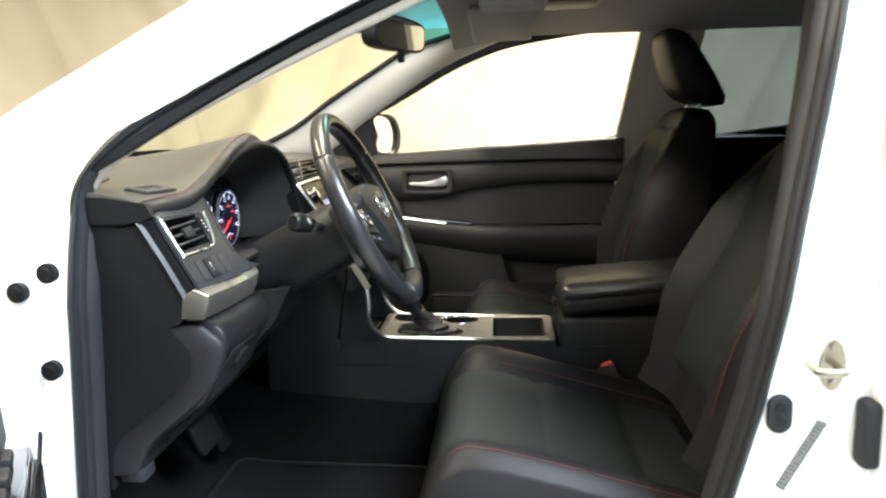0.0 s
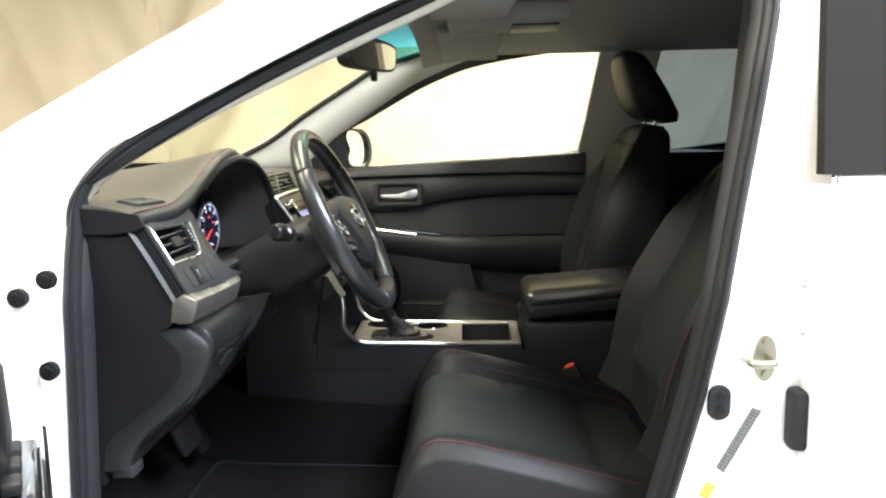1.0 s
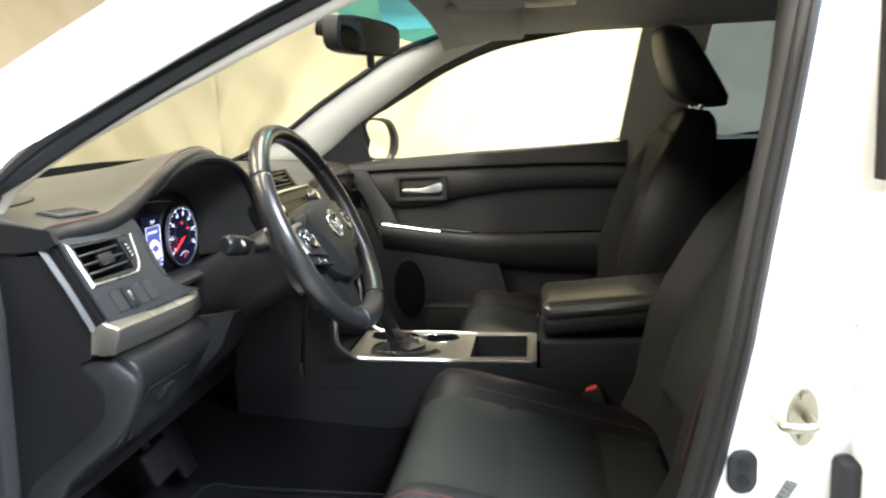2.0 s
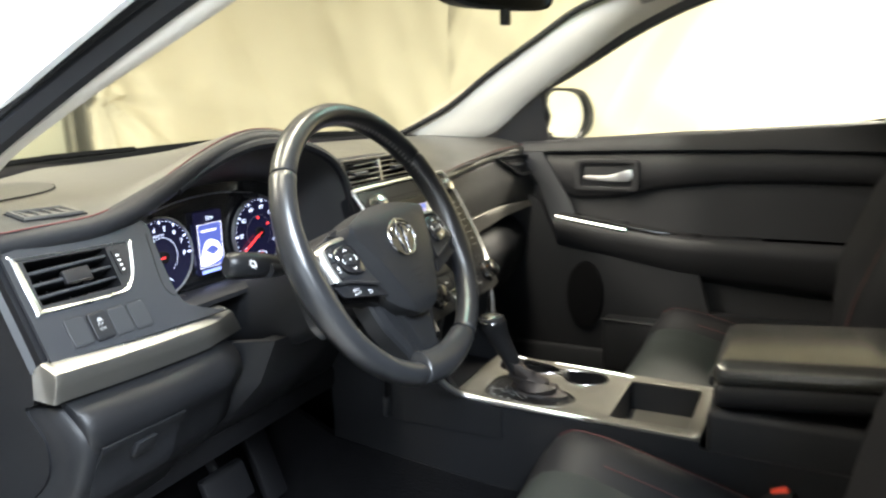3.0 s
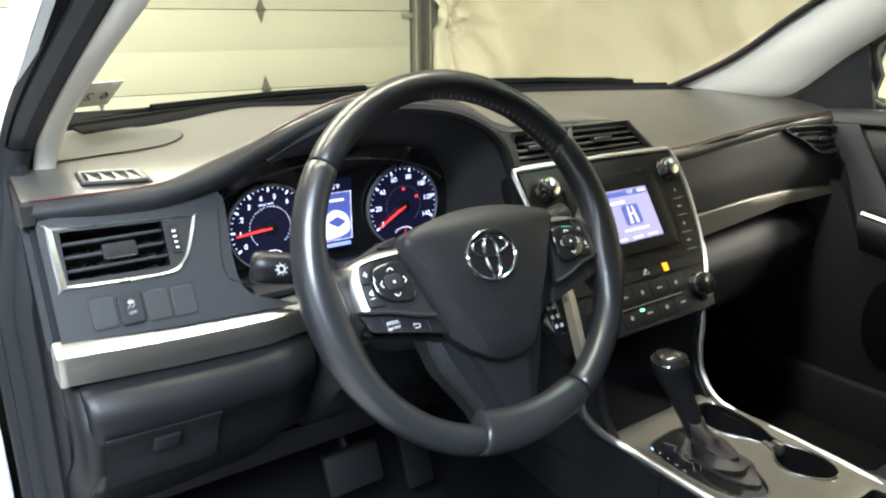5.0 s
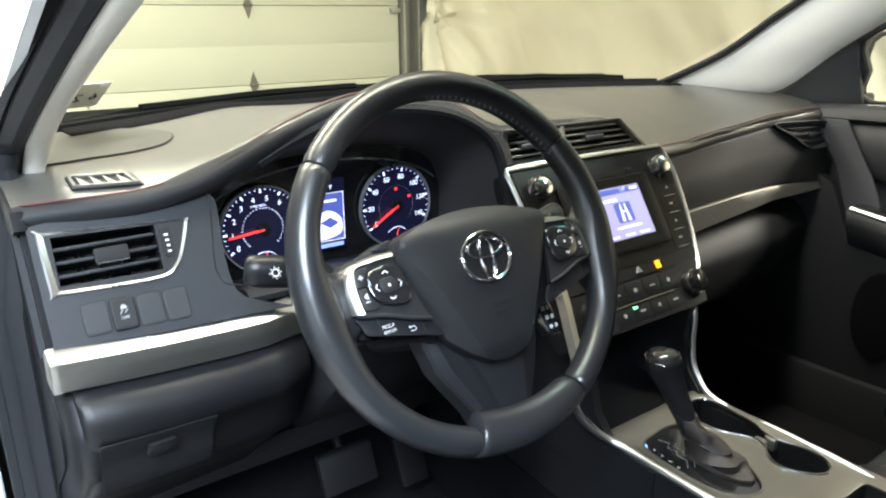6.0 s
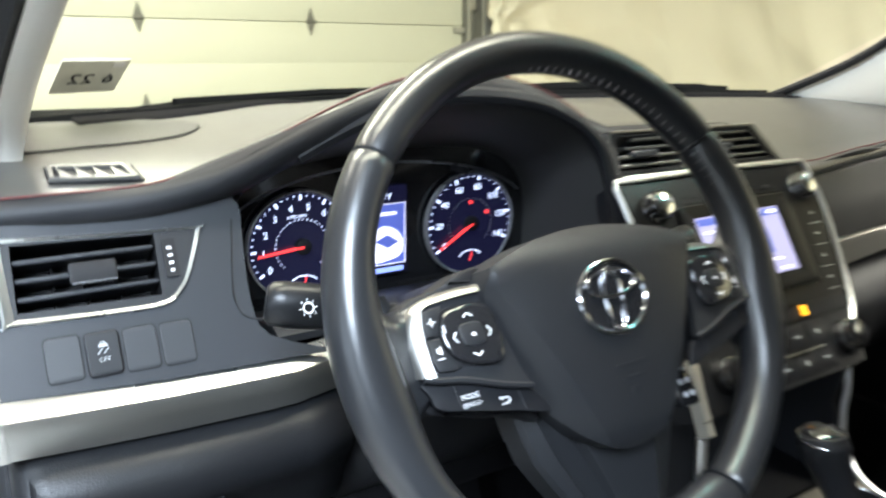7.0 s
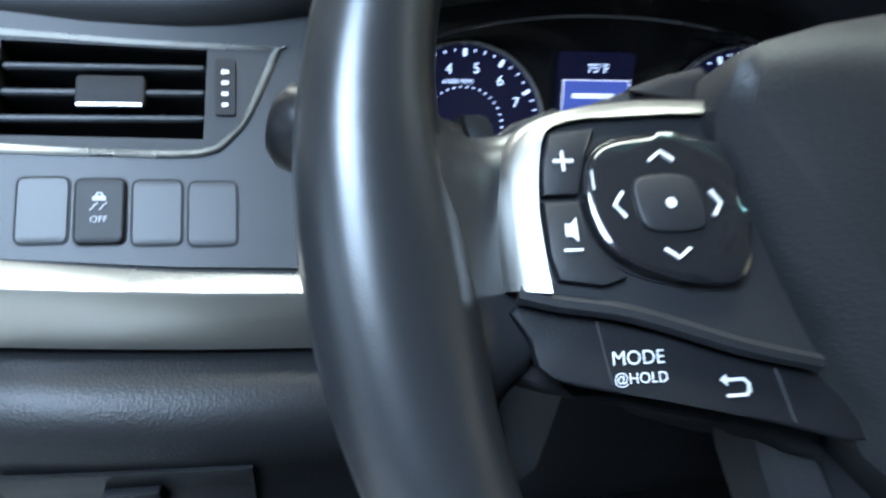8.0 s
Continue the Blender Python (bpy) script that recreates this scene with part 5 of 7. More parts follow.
    for s in (-1, 1):
        for k, b in enumerate((0.053, 0.078, 0.103, 0.128)):
            u = s * (0.111 + 0.012 * (b - 0.053) / 0.075)
            bt = part("button", sheet(rounded(u - 0.0175, b, u + 0.0175, b + 0.0235, 0.001), 0.0044, stack), RADIO, r)
            part("separator", sheet(rounded(u - 0.010, b - 0.0010, u + 0.010, b - 0.0002, 0.0003), 0.0052, stack), GREYPRINT, bt)
            part("mark", sheet([(u - 0.0025, b + 0.010), (u + 0.0025, b + 0.010), (u, b + 0.0145)] if k % 2 else [(u - 0.0035, b + 0.011), (u + 0.0035, b + 0.011), (u + 0.0035, b + 0.0135), (u - 0.0035, b + 0.0135)], 0.0052, stack), GREYPRINT, bt)
    part("lamp_panel", sheet([(-0.140, 0.047), (0.132, 0.047), (0.128, 0.030), (-0.142, 0.030)], 0.003, stack), HARD, r)
    part("hazard_switch", sheet([(0.000, 0.0345), (0.011, 0.0345), (0.0055, 0.0425)], 0.006, stack, [[(0.003, 0.0362), (0.008, 0.0362), (0.0055, 0.0398)]]), GREYPRINT, r)
    part("airbag_lamp", sheet(rounded(0.0415, 0.0325, 0.0485, 0.0435, 0.001), 0.006, stack), AMBER, r, "lit amber passenger airbag lamp")
    for k in range(4):
        u = -0.048 + 0.034 * k
        for b in (0.0015, -0.0260):
            bt = part("button", sheet(rounded(u - 0.0165, b, u + 0.0165, b + 0.0240, 0.001), 0.0040, stack, bevel=0.0005), HARD, r)
            part("mark", sheet(ring_of(u, b + 0.0125, 0.0030, n=8) if (k + (b < 0)) % 2 else rounded(u - 0.005, b + 0.011, u + 0.005, b + 0.0135, 0.0008), 0.0044, stack), GREYPRINT, bt)
    part("lamp_line", sheet(rounded(-0.064, -0.0022, 0.056, -0.0008, 0.0004), 0.0058, stack), SILVER, r)
    part("green_lamp", sheet(rounded(-0.030, -0.0090, -0.024, -0.0060, 0.001), 0.0062, stack), GREENLAMP, r, "lit green lamp")
    part("climate_panel", sheet([(-0.136, 0.028), (0.128, 0.028), (0.116, -0.030), (-0.130, -0.030)], 0.003, stack), HARD, r)
    for u in (-0.100, 0.094):
        kn = part("knob", tube([stack(u, 0.0, 0.002), stack(u, 0.0, 0.010), stack(u, 0.0, 0.022), stack(u, 0.0, 0.024)], [0.0185, 0.0165, 0.0155, 0.013], n=20), PIANO, r, "gloss black temperature knob")
        part("knob_ring", tube([stack(u, 0.0, 0.012), stack(u, 0.0, 0.015)], 0.0168, n=20), CHROME, kn)
    # recess under the controls
    low = [(0.080, 0.748), (0.11, 0.735), (0.175, 0.71), (0.185, 0.66), (0.16, 0.622), (0.078, 0.613)]
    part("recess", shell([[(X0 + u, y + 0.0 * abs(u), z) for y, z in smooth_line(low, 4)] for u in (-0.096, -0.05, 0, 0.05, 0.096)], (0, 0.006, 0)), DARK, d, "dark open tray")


# ---- the steering wheel ----
HUB, LEAN_BACK = Vector((-0.363, 0.020, 0.914)), radians(25)
WU, WV, WN = Vector((1, 0, 0)), Vector((0, math.sin(LEAN_BACK), math.cos(LEAN_BACK))), Vector((0, -math.cos(LEAN_BACK), math.sin(LEAN_BACK)))
RAD, RIM_AT = 0.1638, (-0.0042, 0.0077, 0.003)  # the rim and its centre, a little off the hub


def wheel(u, v, w=0.0):
    return HUB + WU * u + WV * v + WN * w


def steering_wheel():
    sw = thing("steering_wheel", HUB, "black leather steering wheel with silver switch bezels", "steering wheel")

    def rim_ring(a, thick, deep=0.0):
        c, t = (math.cos(a), math.sin(a)), thick
        off = min(abs((math.degrees(a) - m + 180) % 360 - 180) for m in (189, -9))
        thumb = 0.0100 * math.exp(-((off / 17) ** 2)) + deep
        out = []
        for k in range(14):
            b = k * math.tau / 14
            r = RAD + t * 0.96 * math.cos(b) - max(0.0, -math.cos(b)) ** 0.8 * thumb
            out.append(wheel(r * c[0] + RIM_AT[0], r * c[1] + RIM_AT[1], t * 1.12 * math.sin(b) + RIM_AT[2]))
        return out

    def rim_piece(a0, a1, label, n, deep=0.0):
        rings = []
        for k in range(n + 1):
            a = radians(a0 + (a1 - a0) * k / n)
            swell = 0.0006 * max(0, math.cos(2 * (a - radians(35)))) if math.sin(a) > 0 else 0
            if k in (0, n):
                rings.append(rim_ring(a, 0.0122, deep * (0.7 - 0.5 * k / n)))
            rings.append(rim_ring(a + (0.008 if k == 0 else -0.008 if k == n else 0), 0.0140 + swell, deep * (1 - 0.65 * (k / n) ** 2)))
        return part("rim", grid(rings, close_u=True, cap=True), RIM, sw, label, 60)
    rim_piece(36, 143, "smooth leather upper rim", 34)
    rim_piece(143, 253, "leather rim grip worn shiny", 36)
    rim_piece(253, 298, "glossy lower rim piece", 16, 0.013)
    rim_piece(-62, 36, "leather rim grip worn shiny", 32)
    for k in range(34):
        a = radians(8 + 84 * k / 33)
        p, q = RAD - 0.0133, RAD - 0.0122
        part("stitch", tube([wheel(p * math.cos(a) + RIM_AT[0], p * math.sin(a) + RIM_AT[1], 0.004), wheel(q * math.cos(a + 0.012) + RIM_AT[0], q * math.sin(a + 0.012) + RIM_AT[1], 0.009)], 0.0009, n=4), STITCH, sw)

    # airbag cover
    half = curve_of([(-0.090, 0.028), (-0.080, 0.0395), (-0.061, 0.0545), (-0.031, 0.0665), (0.001, 0.0770), (0.0264, 0.0855), (0.037, 0.0875), (0.053, 0.082)])
    crease = lambda v: max(0.012, 0.0280 + (v + 0.0757) * 0.49)
    def crown(u, v):
        fall = max(0.0, abs(u) - crease(v)) * min(1.0, max(0.15, (0.046 - v) / 0.03))
        roll = (max(0.0, v - 0.026) / 0.026) ** 2 * 0.015 + (max(0.0, -0.072 - v) / 0.017) ** 2 * 0.006
        return 0.0238 - 0.75 * u * u - 1.0 * v * v - 0.95 * fall - roll
    rows = []
    for r in (0, 0.03, 0.07, 0.12, 0.18, 0.25, 0.33, 0.42, 0.52, 0.62, 0.72, 0.80, 0.87, 0.92, 0.96, 0.985, 1.0):
        v0 = 0.052 - 0.141 * r
        e, c = half(v0), min(crease(v0), half(v0) - 0.006)
        row = []
        for u in (-e, -e + 0.001, -e + 0.35 * (e - c), -c - 0.0012, -c + 0.0012, -c * 0.75, -c * 0.5, -c * 0.25, 0, c * 0.25, c * 0.5, c * 0.75, c - 0.0012, c + 0.0012, e - 0.35 * (e - c), e - 0.001, e):
            v = v0 - (0.017 * (1 - r) - 0.009 * r) * (u / e) ** 2
            row.append(wheel(u, v, crown(u, v) - (0.0025 if abs(u) == e else 0)))
        rows.append([wheel((row[0] - HUB).dot(WU), (row[0] - HUB).dot(WV), -0.02)] + row + [wheel((row[-1] - HUB).dot(WU), (row[-1] - HUB).dot(WV), -0.02)])
    lid = lambda row: [wheel((p - HUB).dot(WU), (p - HUB).dot(WV), -0.02) for p in row]
    pad = part("airbag_cover", grid([lid(rows[0])] + rows + [lid(rows[-1])]), PADBLACK, sw, "grained black airbag cover with creased sides", 24)
    # faint moulded mark under the badge
    for u, v, du, dv in ((0.0, -0.038, 0.013, 0.0012), (0.0, -0.046, 0.009, 0.0012), (0.0, -0.054, 0.003, 0.0025)):
        part("moulded_mark", sheet(rounded(u - du, v - dv, u + du, v + dv, 0.001, 2), 0.0006, lambda a, b, w: wheel(a, b, crown(a, b) + w - 0.0001)), HARD, pad)
    # lower spoke: a flat middle between two slanting flanks
    rows = []
    for v, ol, rl, rr, orr in ((-0.040, -0.072, -0.050, 0.046, 0.068), (-0.060, -0.069, -0.040, 0.040, 0.0655), (-0.084, -0.0630, -0.0285, 0.0335, 0.0590), (-0.100, -0.0535, -0.0215, 0.0295, 0.0530), (-0.114, -0.0440, -0.0160, 0.0270, 0.0470), (-0.128, -0.0355, -0.0115, 0.0250, 0.0405), (-0.142, -0.0300, -0.0085, 0.0235, 0.0350)):
        d = 0.05 * max(0, -0.084 - v)
        ml = ol + (rl - ol) * 0.42
        rows.append([wheel(u, v, w - d) for u, w in ((ol, -0.034), (ol, -0.014), (ol + 0.003, -0.0105), (ml - 0.001, -0.0075), (ml + 0.001, -0.009), (rl - 0.001, -0.0105), (rl + 0.002, -0.0040), ((rl + rr) / 2, -0.0028), (rr - 0.002, -0.0040), (rr + 0.003, -0.0080), (orr - 0.002, -0.014), (orr, -0.017), (orr, -0.034))])
    part("lower_spoke", grid(rows), PADBLACK, sw, "black lower spoke", 20)
    for s in (-1, 1):
        # leather web that joins the rim to the switches
        v_hi = curve_of([(0.130, 0.0240), (0.134, 0.0225), (0.140, 0.0215), (0.146, 0.0235), (0.151, 0.0280), (0.157, 0.0365), (0.162, 0.042), (0.170, 0.030)])
        v_lo = curve_of([(0.130, -0.0355), (0.134, -0.0385), (0.138, -0.0430), (0.142, -0.0500), (0.148, -0.0600), (0.154, -0.0660), (0.160, -0.060), (0.170, -0.040)])
        rows = []
        for u in np.linspace(0.130, 0.166, 21):
            lift = 0.0030 + 0.0130 * (0.5 - 0.5 * math.cos(math.pi * max(0.0, min(1.0, (u - 0.132) / 0.030))))
            cols = [(0.0, -0.02)] + [(f, lift - 0.012 * abs(2 * f - 1) ** 8) for f in (0.0, 0.03, 0.07, 0.13, 0.22, 0.35, 0.5, 0.65, 0.78, 0.87, 0.93, 0.97, 1.0)] + [(1.0, -0.02)]
            rows.append([wheel(s * u, v_lo(u) + (v_hi(u) - v_lo(u)) * f, w) for f, w in cols])
        part("grip_web", grid(rows, close_u=True, cap=True), RIM, sw, "leather thumb grip", 60)
        arm = smooth_line([(s * 0.070, 0.034), (s * 0.110, 0.030), (s * 0.134, 0.022), (s * 0.140, 0.0), (s * 0.138, -0.02), (s * 0.132, -0.036), (s * 0.105, -0.0435), (s * 0.080, -0.0490), (s * 0.056, -0.0530)], 4, True)
        part("side_spoke", sheet(arm, 0.020, lambda u, v, w: wheel(u, v, -0.024 + w), bevel=0.003, cuts=0.02), DARK, sw, "black side spoke")
        top = lambda u, v, w: wheel(u, v, 0.001 + w + 0.004 * math.exp(-(((abs(u) - 0.095) / 0.045) ** 2)) - 0.19 * v)
        # broad silver bezel round the top and the outer end of the switches
        outer = smooth_line([(-0.0845, 0.0288), (-0.100, 0.0286), (-0.113, 0.0272), (-0.1243, 0.0245), (-0.1315, 0.0205), (-0.1360, 0.0128), (-0.1372, 0.0033), (-0.1372, -0.0063), (-0.1368, -0.0165)], 5)
        inner = smooth_line([(-0.0825, 0.0240), (-0.097, 0.0236), (-0.107, 0.0230), (-0.1185, 0.0222), (-0.1252, 0.0196), (-0.1278, 0.0121), (-0.1292, 0.0006), (-0.1290, -0.0101), (-0.1285, -0.0176)], 5)
        mid = [(p[0] * 0.65 + q[0] * 0.35, p[1] * 0.65 + q[1] * 0.35) for p, q in zip(outer, inner)]
        bezel = part("switch_bezel", grid([[top(-s * u, v, w) for u, v in line] for line, w in ((outer, -0.012), (outer, 0.0015), (mid, 0.0052), (inner, 0.0062), (inner, 0.002))]), BEZELSILVER, sw, "silver switch bezel", 50)
        plate = inner + [(-0.1110, -0.0222), (-0.0884, -0.0300), (-0.0700, -0.0345), (-0.0735, -0.0240), (-0.0800, 0.001), (-0.0840, 0.0236)]
        part("switch_plate", sheet([(-s * u, v) for u, v in plate], 0.0048, lambda u, v, w: top(u, v, w - 0.001), cuts=0.012), HARD, bezel)
        lip = smooth_line([(-0.1350, -0.0172), (-0.1265, -0.0196), (-0.1110, -0.0226), (-0.0884, -0.0303), (-0.0700, -0.0348)], 4)
        part("lower_lip", tube([top(-s * u, v, 0.0030) for u, v in lip], 0.0021, n=8), HARD, bezel)
        cu, cv = s * 0.1013, 0.0009
        shape = smooth_line([(-0.1165, 0.0136), (-0.1103, 0.0171), (-0.1007, 0.0178), (-0.0895, 0.0173), (-0.0842, 0.0140), (-0.0830, 0.0075), (-0.0826, -0.0004), (-0.0830, -0.0100), (-0.0860, -0.0158), (-0.0912, -0.0174), (-0.0998, -0.0164), (-0.1093, -0.0138), (-0.1154, -0.0093), (-0.1184, -0.0034), (-0.1193, 0.0045)], 3, True)
        part("pad_groove", sheet([(-s * (-0.1010 + (u + 0.1010) * 1.05), v * 1.05) for u, v in shape], 0.0044, top), DARK, bezel)
        pd = part("pad_switch", sheet([(-s * u, v) for u, v in shape], 0.0085, top, bevel=0.0022), PIANO, bezel, "gloss black four-way switch")
        part("button", sheet(smooth_line([(cu + a, cv + b) for a, b in ((-0.0070, 0.0058), (0.0, 0.0070), (0.0064, 0.0058), (0.0078, 0.0), (0.0072, -0.0054), (0.0, -0.0066), (-0.0062, -0.0054), (-0.0078, 0.0))], 3, True), 0.0096, top, bevel=0.001), HARD, pd)
        part("mark", sheet(ring_of(cu, cv, 0.0012, n=10), 0.0100, top), LETTER, pd)
        for a in (0, 90, 180, 270):
            ca, sa = math.cos(radians(a)), math.sin(radians(a))
            tip = [(cu + ca * x - sa * y, cv + sa * x + ca * y) for x, y in ((0.0101, 0.0029), (0.0122, 0.0), (0.0101, -0.0029))]
            part("mark", tube([top(u, v, 0.0087) for u, v in tip], 0.00055, n=4), LETTER, pd)
        if s < 0:
            # thin bright rod added as the highlight on the switch's outer edge
            part("painted_glint", tube([top(-0.1172, 0.0090, 0.0082), top(-0.1172, 0.0045, 0.0082)], 0.0004, n=4), BRIGHT, pd)
        for ring, plus in (([(-0.1248, 0.0190), (-0.1142, 0.0200), (-0.1175, 0.0125), (-0.1200, 0.0040), (-0.1280, 0.0040), (-0.1272, 0.0121)], True), ([(-0.1281, 0.0026), (-0.1203, 0.0026), (-0.1192, -0.0055), (-0.1120, -0.0150), (-0.1175, -0.0166), (-0.1268, -0.0150), (-0.1281, -0.0090)], False)):
            k = part("button", sheet([(-s * u, v) for u, v in ring], 0.0064, top, bevel=0.0010), HARD, bezel)
            if plus:
                for du, dv in ((0.0023, 0), (0, 0.0023)):
                    part("mark", tube([top(s * 0.1227 - du, 0.0118 - dv, 0.0066), top(s * 0.1227 + du, 0.0118 + dv, 0.0066)], 0.00045, n=4), LETTER, k)
            else:
                part("mark", sheet([(s * 0.1233 + x, -0.0045 + y) for x, y in ((-0.0010, -0.0010), (0.0004, -0.0010), (0.0016, -0.0022), (0.0016, 0.0032), (0.0004, 0.0018), (-0.0010, 0.0018))], 0.0068, top), LETTER, k)
                part("mark", tube([top(s * 0.1233 - 0.0018, -0.0086, 0.0066), top(s * 0.1233 + 0.0022, -0.0086, 0.0066)], 0.0004, n=4), LETTER, k)
        base = lambda u, v, w: top(u, v, w - 0.003)
        low = part("lower_switch", sheet([(-s * u, v) for u, v in smooth_line([(-0.1348, -0.0195), (-0.1110, -0.0248), (-0.0884, -0.0322), (-0.0690, -0.0370), (-0.0600, -0.0520), (-0.0800, -0.0472), (-0.1064, -0.0407), (-0.1290, -0.0352), (-0.1325, -0.0270)], 3, True)], 0.0030, base, bevel=0.0008), ENDTRIM, sw, "black lower switches")
        part("seam", tube([base(s * 0.1180, -0.0236, 0.0031), base(s * 0.1165, -0.0370, 0.0031)], 0.0004, n=4), DARK, low)
        part("seam", tube([base(s * 0.0790, -0.0355, 0.0031), base(s * 0.0770, -0.0470, 0.0031)], 0.0004, n=4), DARK, low)
        if s < 0:
            lettering("mark", "MODE", 0.0042, basis(base(-0.1106, -0.0318, 0.0042), WU, WV, WN), LETTER, low)
            lettering("mark", "@HOLD", 0.0032, basis(base(-0.1106, -0.0360, 0.0042), WU, WV, WN), LETTER, low)
            ar = [(-0.0885, -0.0374), (-0.0845, -0.0374), (-0.0835, -0.0384), (-0.0835, -0.0397), (-0.0845, -0.0407), (-0.0890, -0.0407)]
            part("mark", tube([base(u - 0.0028, v, 0.0032) for u, v in ar], 0.00045, n=4), LETTER, low)
            part("mark", sheet([(-0.0928, -0.0374), (-0.0913, -0.0362), (-0.0913, -0.0386)], 0.0034, base), LETTER, low)
        part("paddle", box((s * 0.133 - 0.004, 0.014, -0.030), (s * 0.133 + 0.004, 0.034, -0.025), 0.002, 2, lambda u, v, w: wheel(u + s * 0.3 * (v - 0.03), v, w)), HARD, sw, "grey shift paddle")
    # badge: an oval ring with two inner ovals, plain shapes
    bd = lambda u, v, w: wheel(u - 0.004, v + 0.004, 0.0225 + w)
    badge = part("badge", sheet(ring_of(0, 0, 0.0265, 0.0225, 36), 0.002, bd), PIANO, sw, "chrome oval badge")
    part("badge_ring", tube([bd(0.0265 * math.cos(radians(a)), 0.0222 * math.sin(radians(a)), 0.002) for a in range(0, 360, 10)], 0.0017, n=8, closed=True), DARKCHROME, badge)
    part("badge_oval", tube([bd(0.0195 * math.cos(radians(a)), 0.0085 + 0.0085 * math.sin(radians(a)), 0.0025) for a in range(0, 360, 12)], 0.0014, n=6, closed=True), DARKCHROME, badge)
    part("badge_oval", tube([bd(0.0070 * math.cos(radians(a)), -0.001 + 0.0195 * math.sin(radians(a)), 0.0025) for a in range(0, 360, 12)], 0.0014, n=6, closed=True), DARKCHROME, badge)
    # column and stalks
    col = thing("steering_column", (-0.37, 0.1, 0.86), "black steering column shroud with two stalks", "steering column")
    rings = []
    for w, rx, ry, dv in ((-0.035, 0.052, 0.050, -0.005), (-0.07, 0.060, 0.056, -0.008), (-0.13, 0.058, 0.058, -0.01), (-0.22, 0.05, 0.055, -0.01), (-0.30, 0.05, 0.05, -0.01)):
        rings.append([wheel(rx * math.cos(a) * abs(math.cos(a)) ** -0.3, dv + ry * math.sin(a) * abs(math.sin(a)) ** -0.3 if abs(math.sin(a)) > 1e-6 else dv, w) for a in (0.01 + k * math.tau / 24 for k in range(24))])
    part("shroud", grid(rings, close_u=True, cap=True), HARD, col, "black plastic shroud", 60)
    for s in (-1, 1):
        st = part("stalk", tube([wheel(s * 0.045, 0.018, -0.075), wheel(s * 0.10, 0.022, -0.068), wheel(s * 0.145, 0.026, -0.060)], [0.007, 0.0075, 0.009], n=12), HARD, col, "black stalk")
        e, up = (1.0, 0.0) if s < 0 else (0.96, -0.008)
        tip = [wheel(s * u * e, v + up, w) for u, v, w in ((0.118, 0.026, -0.067), (0.127, 0.029, -0.066), (0.145, 0.034, -0.065), (0.165, 0.0385, -0.0655), (0.178, 0.042, -0.067), (0.185, 0.0440, -0.0685), (0.1880, 0.0450, -0.0692))]
        part("stalk_tip", tube(tip, [0.0078, 0.0105, 0.0120, 0.0126, 0.0126, 0.0116, 0.0088], n=24, squash=1.15), STALK, st, "black stalk end")
        o = wheel(s * 0.168 * e, 0.0362 + up, -0.0524)
        part("mark", tube([o + WU * (0.0032 * math.cos(a)) + WV * (0.0032 * math.sin(a)) for a in (k * math.tau / 10 for k in range(10))], 0.0005, n=4, closed=True), LETTER, st)
        for k in range(8):
            a = k * math.tau / 8
            part("mark", tube([o + WU * (0.0044 * math.cos(a)) + WV * (0.0044 * math.sin(a)), o + WU * (0.0056 * math.cos(a)) + WV * (0.0056 * math.sin(a))], 0.0004, n=4), LETTER, st)
    part("key_cover", tube([wheel(0.058, -0.05, -0.10), wheel(0.085, -0.055, -0.09)], [0.018, 0.016], n=14), HARD, col)
    part("cruise_arm", tube([wheel(0.04, -0.050, -0.060), wheel(0.096, -0.068, -0.052)], 0.006, n=10), HARD, col)
    cr = part("cruise_stalk", box((0.078, -0.090, -0.060), (0.098, -0.052, -0.040), 0.004, 2, lambda u, v, w: wheel(u + 0.016 - 0.25 * (v + 0.07), v, w)), PIANO, col, "black cruise control stalk")
    for k in range(3):
        for j in (0, 1):
            v = -0.082 + 0.010 * k
            part("mark", box((0.098 + 0.007 * j - 0.25 * (v + 0.07), v, -0.0402), (0.102 + 0.007 * j - 0.25 * (v + 0.07), v + 0.004, -0.0396), 0, 1, wheel), LETTER, cr)
    key = thing("key_fob", (-0.235, 0.115, 0.63), "dark key fob hung from the steering lock", "key")
    part("ring", tube([(-0.272 + 0.010 * math.cos(a), 0.082, 0.812 + 0.012 * math.sin(a)) for a in (k * math.tau / 16 for k in range(16))], 0.0012, n=6, closed=True), CHROME, key)
    part("strap", box((-0.008, -0.002, 0.0), (0.008, 0.002, 0.150), 0.001, 1, lambda x, y, z: (-0.230 - 0.28 * z + x, 0.118 - 0.22 * z + y, 0.652 + z)), DARK, key, "dark strap")
    part("tag", box((-0.009, -0.004, -0.026), (0.009, 0.004, 0.006), 0.003, 2, lambda x, y, z: (-0.229 + x, 0.119 + y, 0.648 + z)), GREYPLASTIC, key, "dark plastic tag")


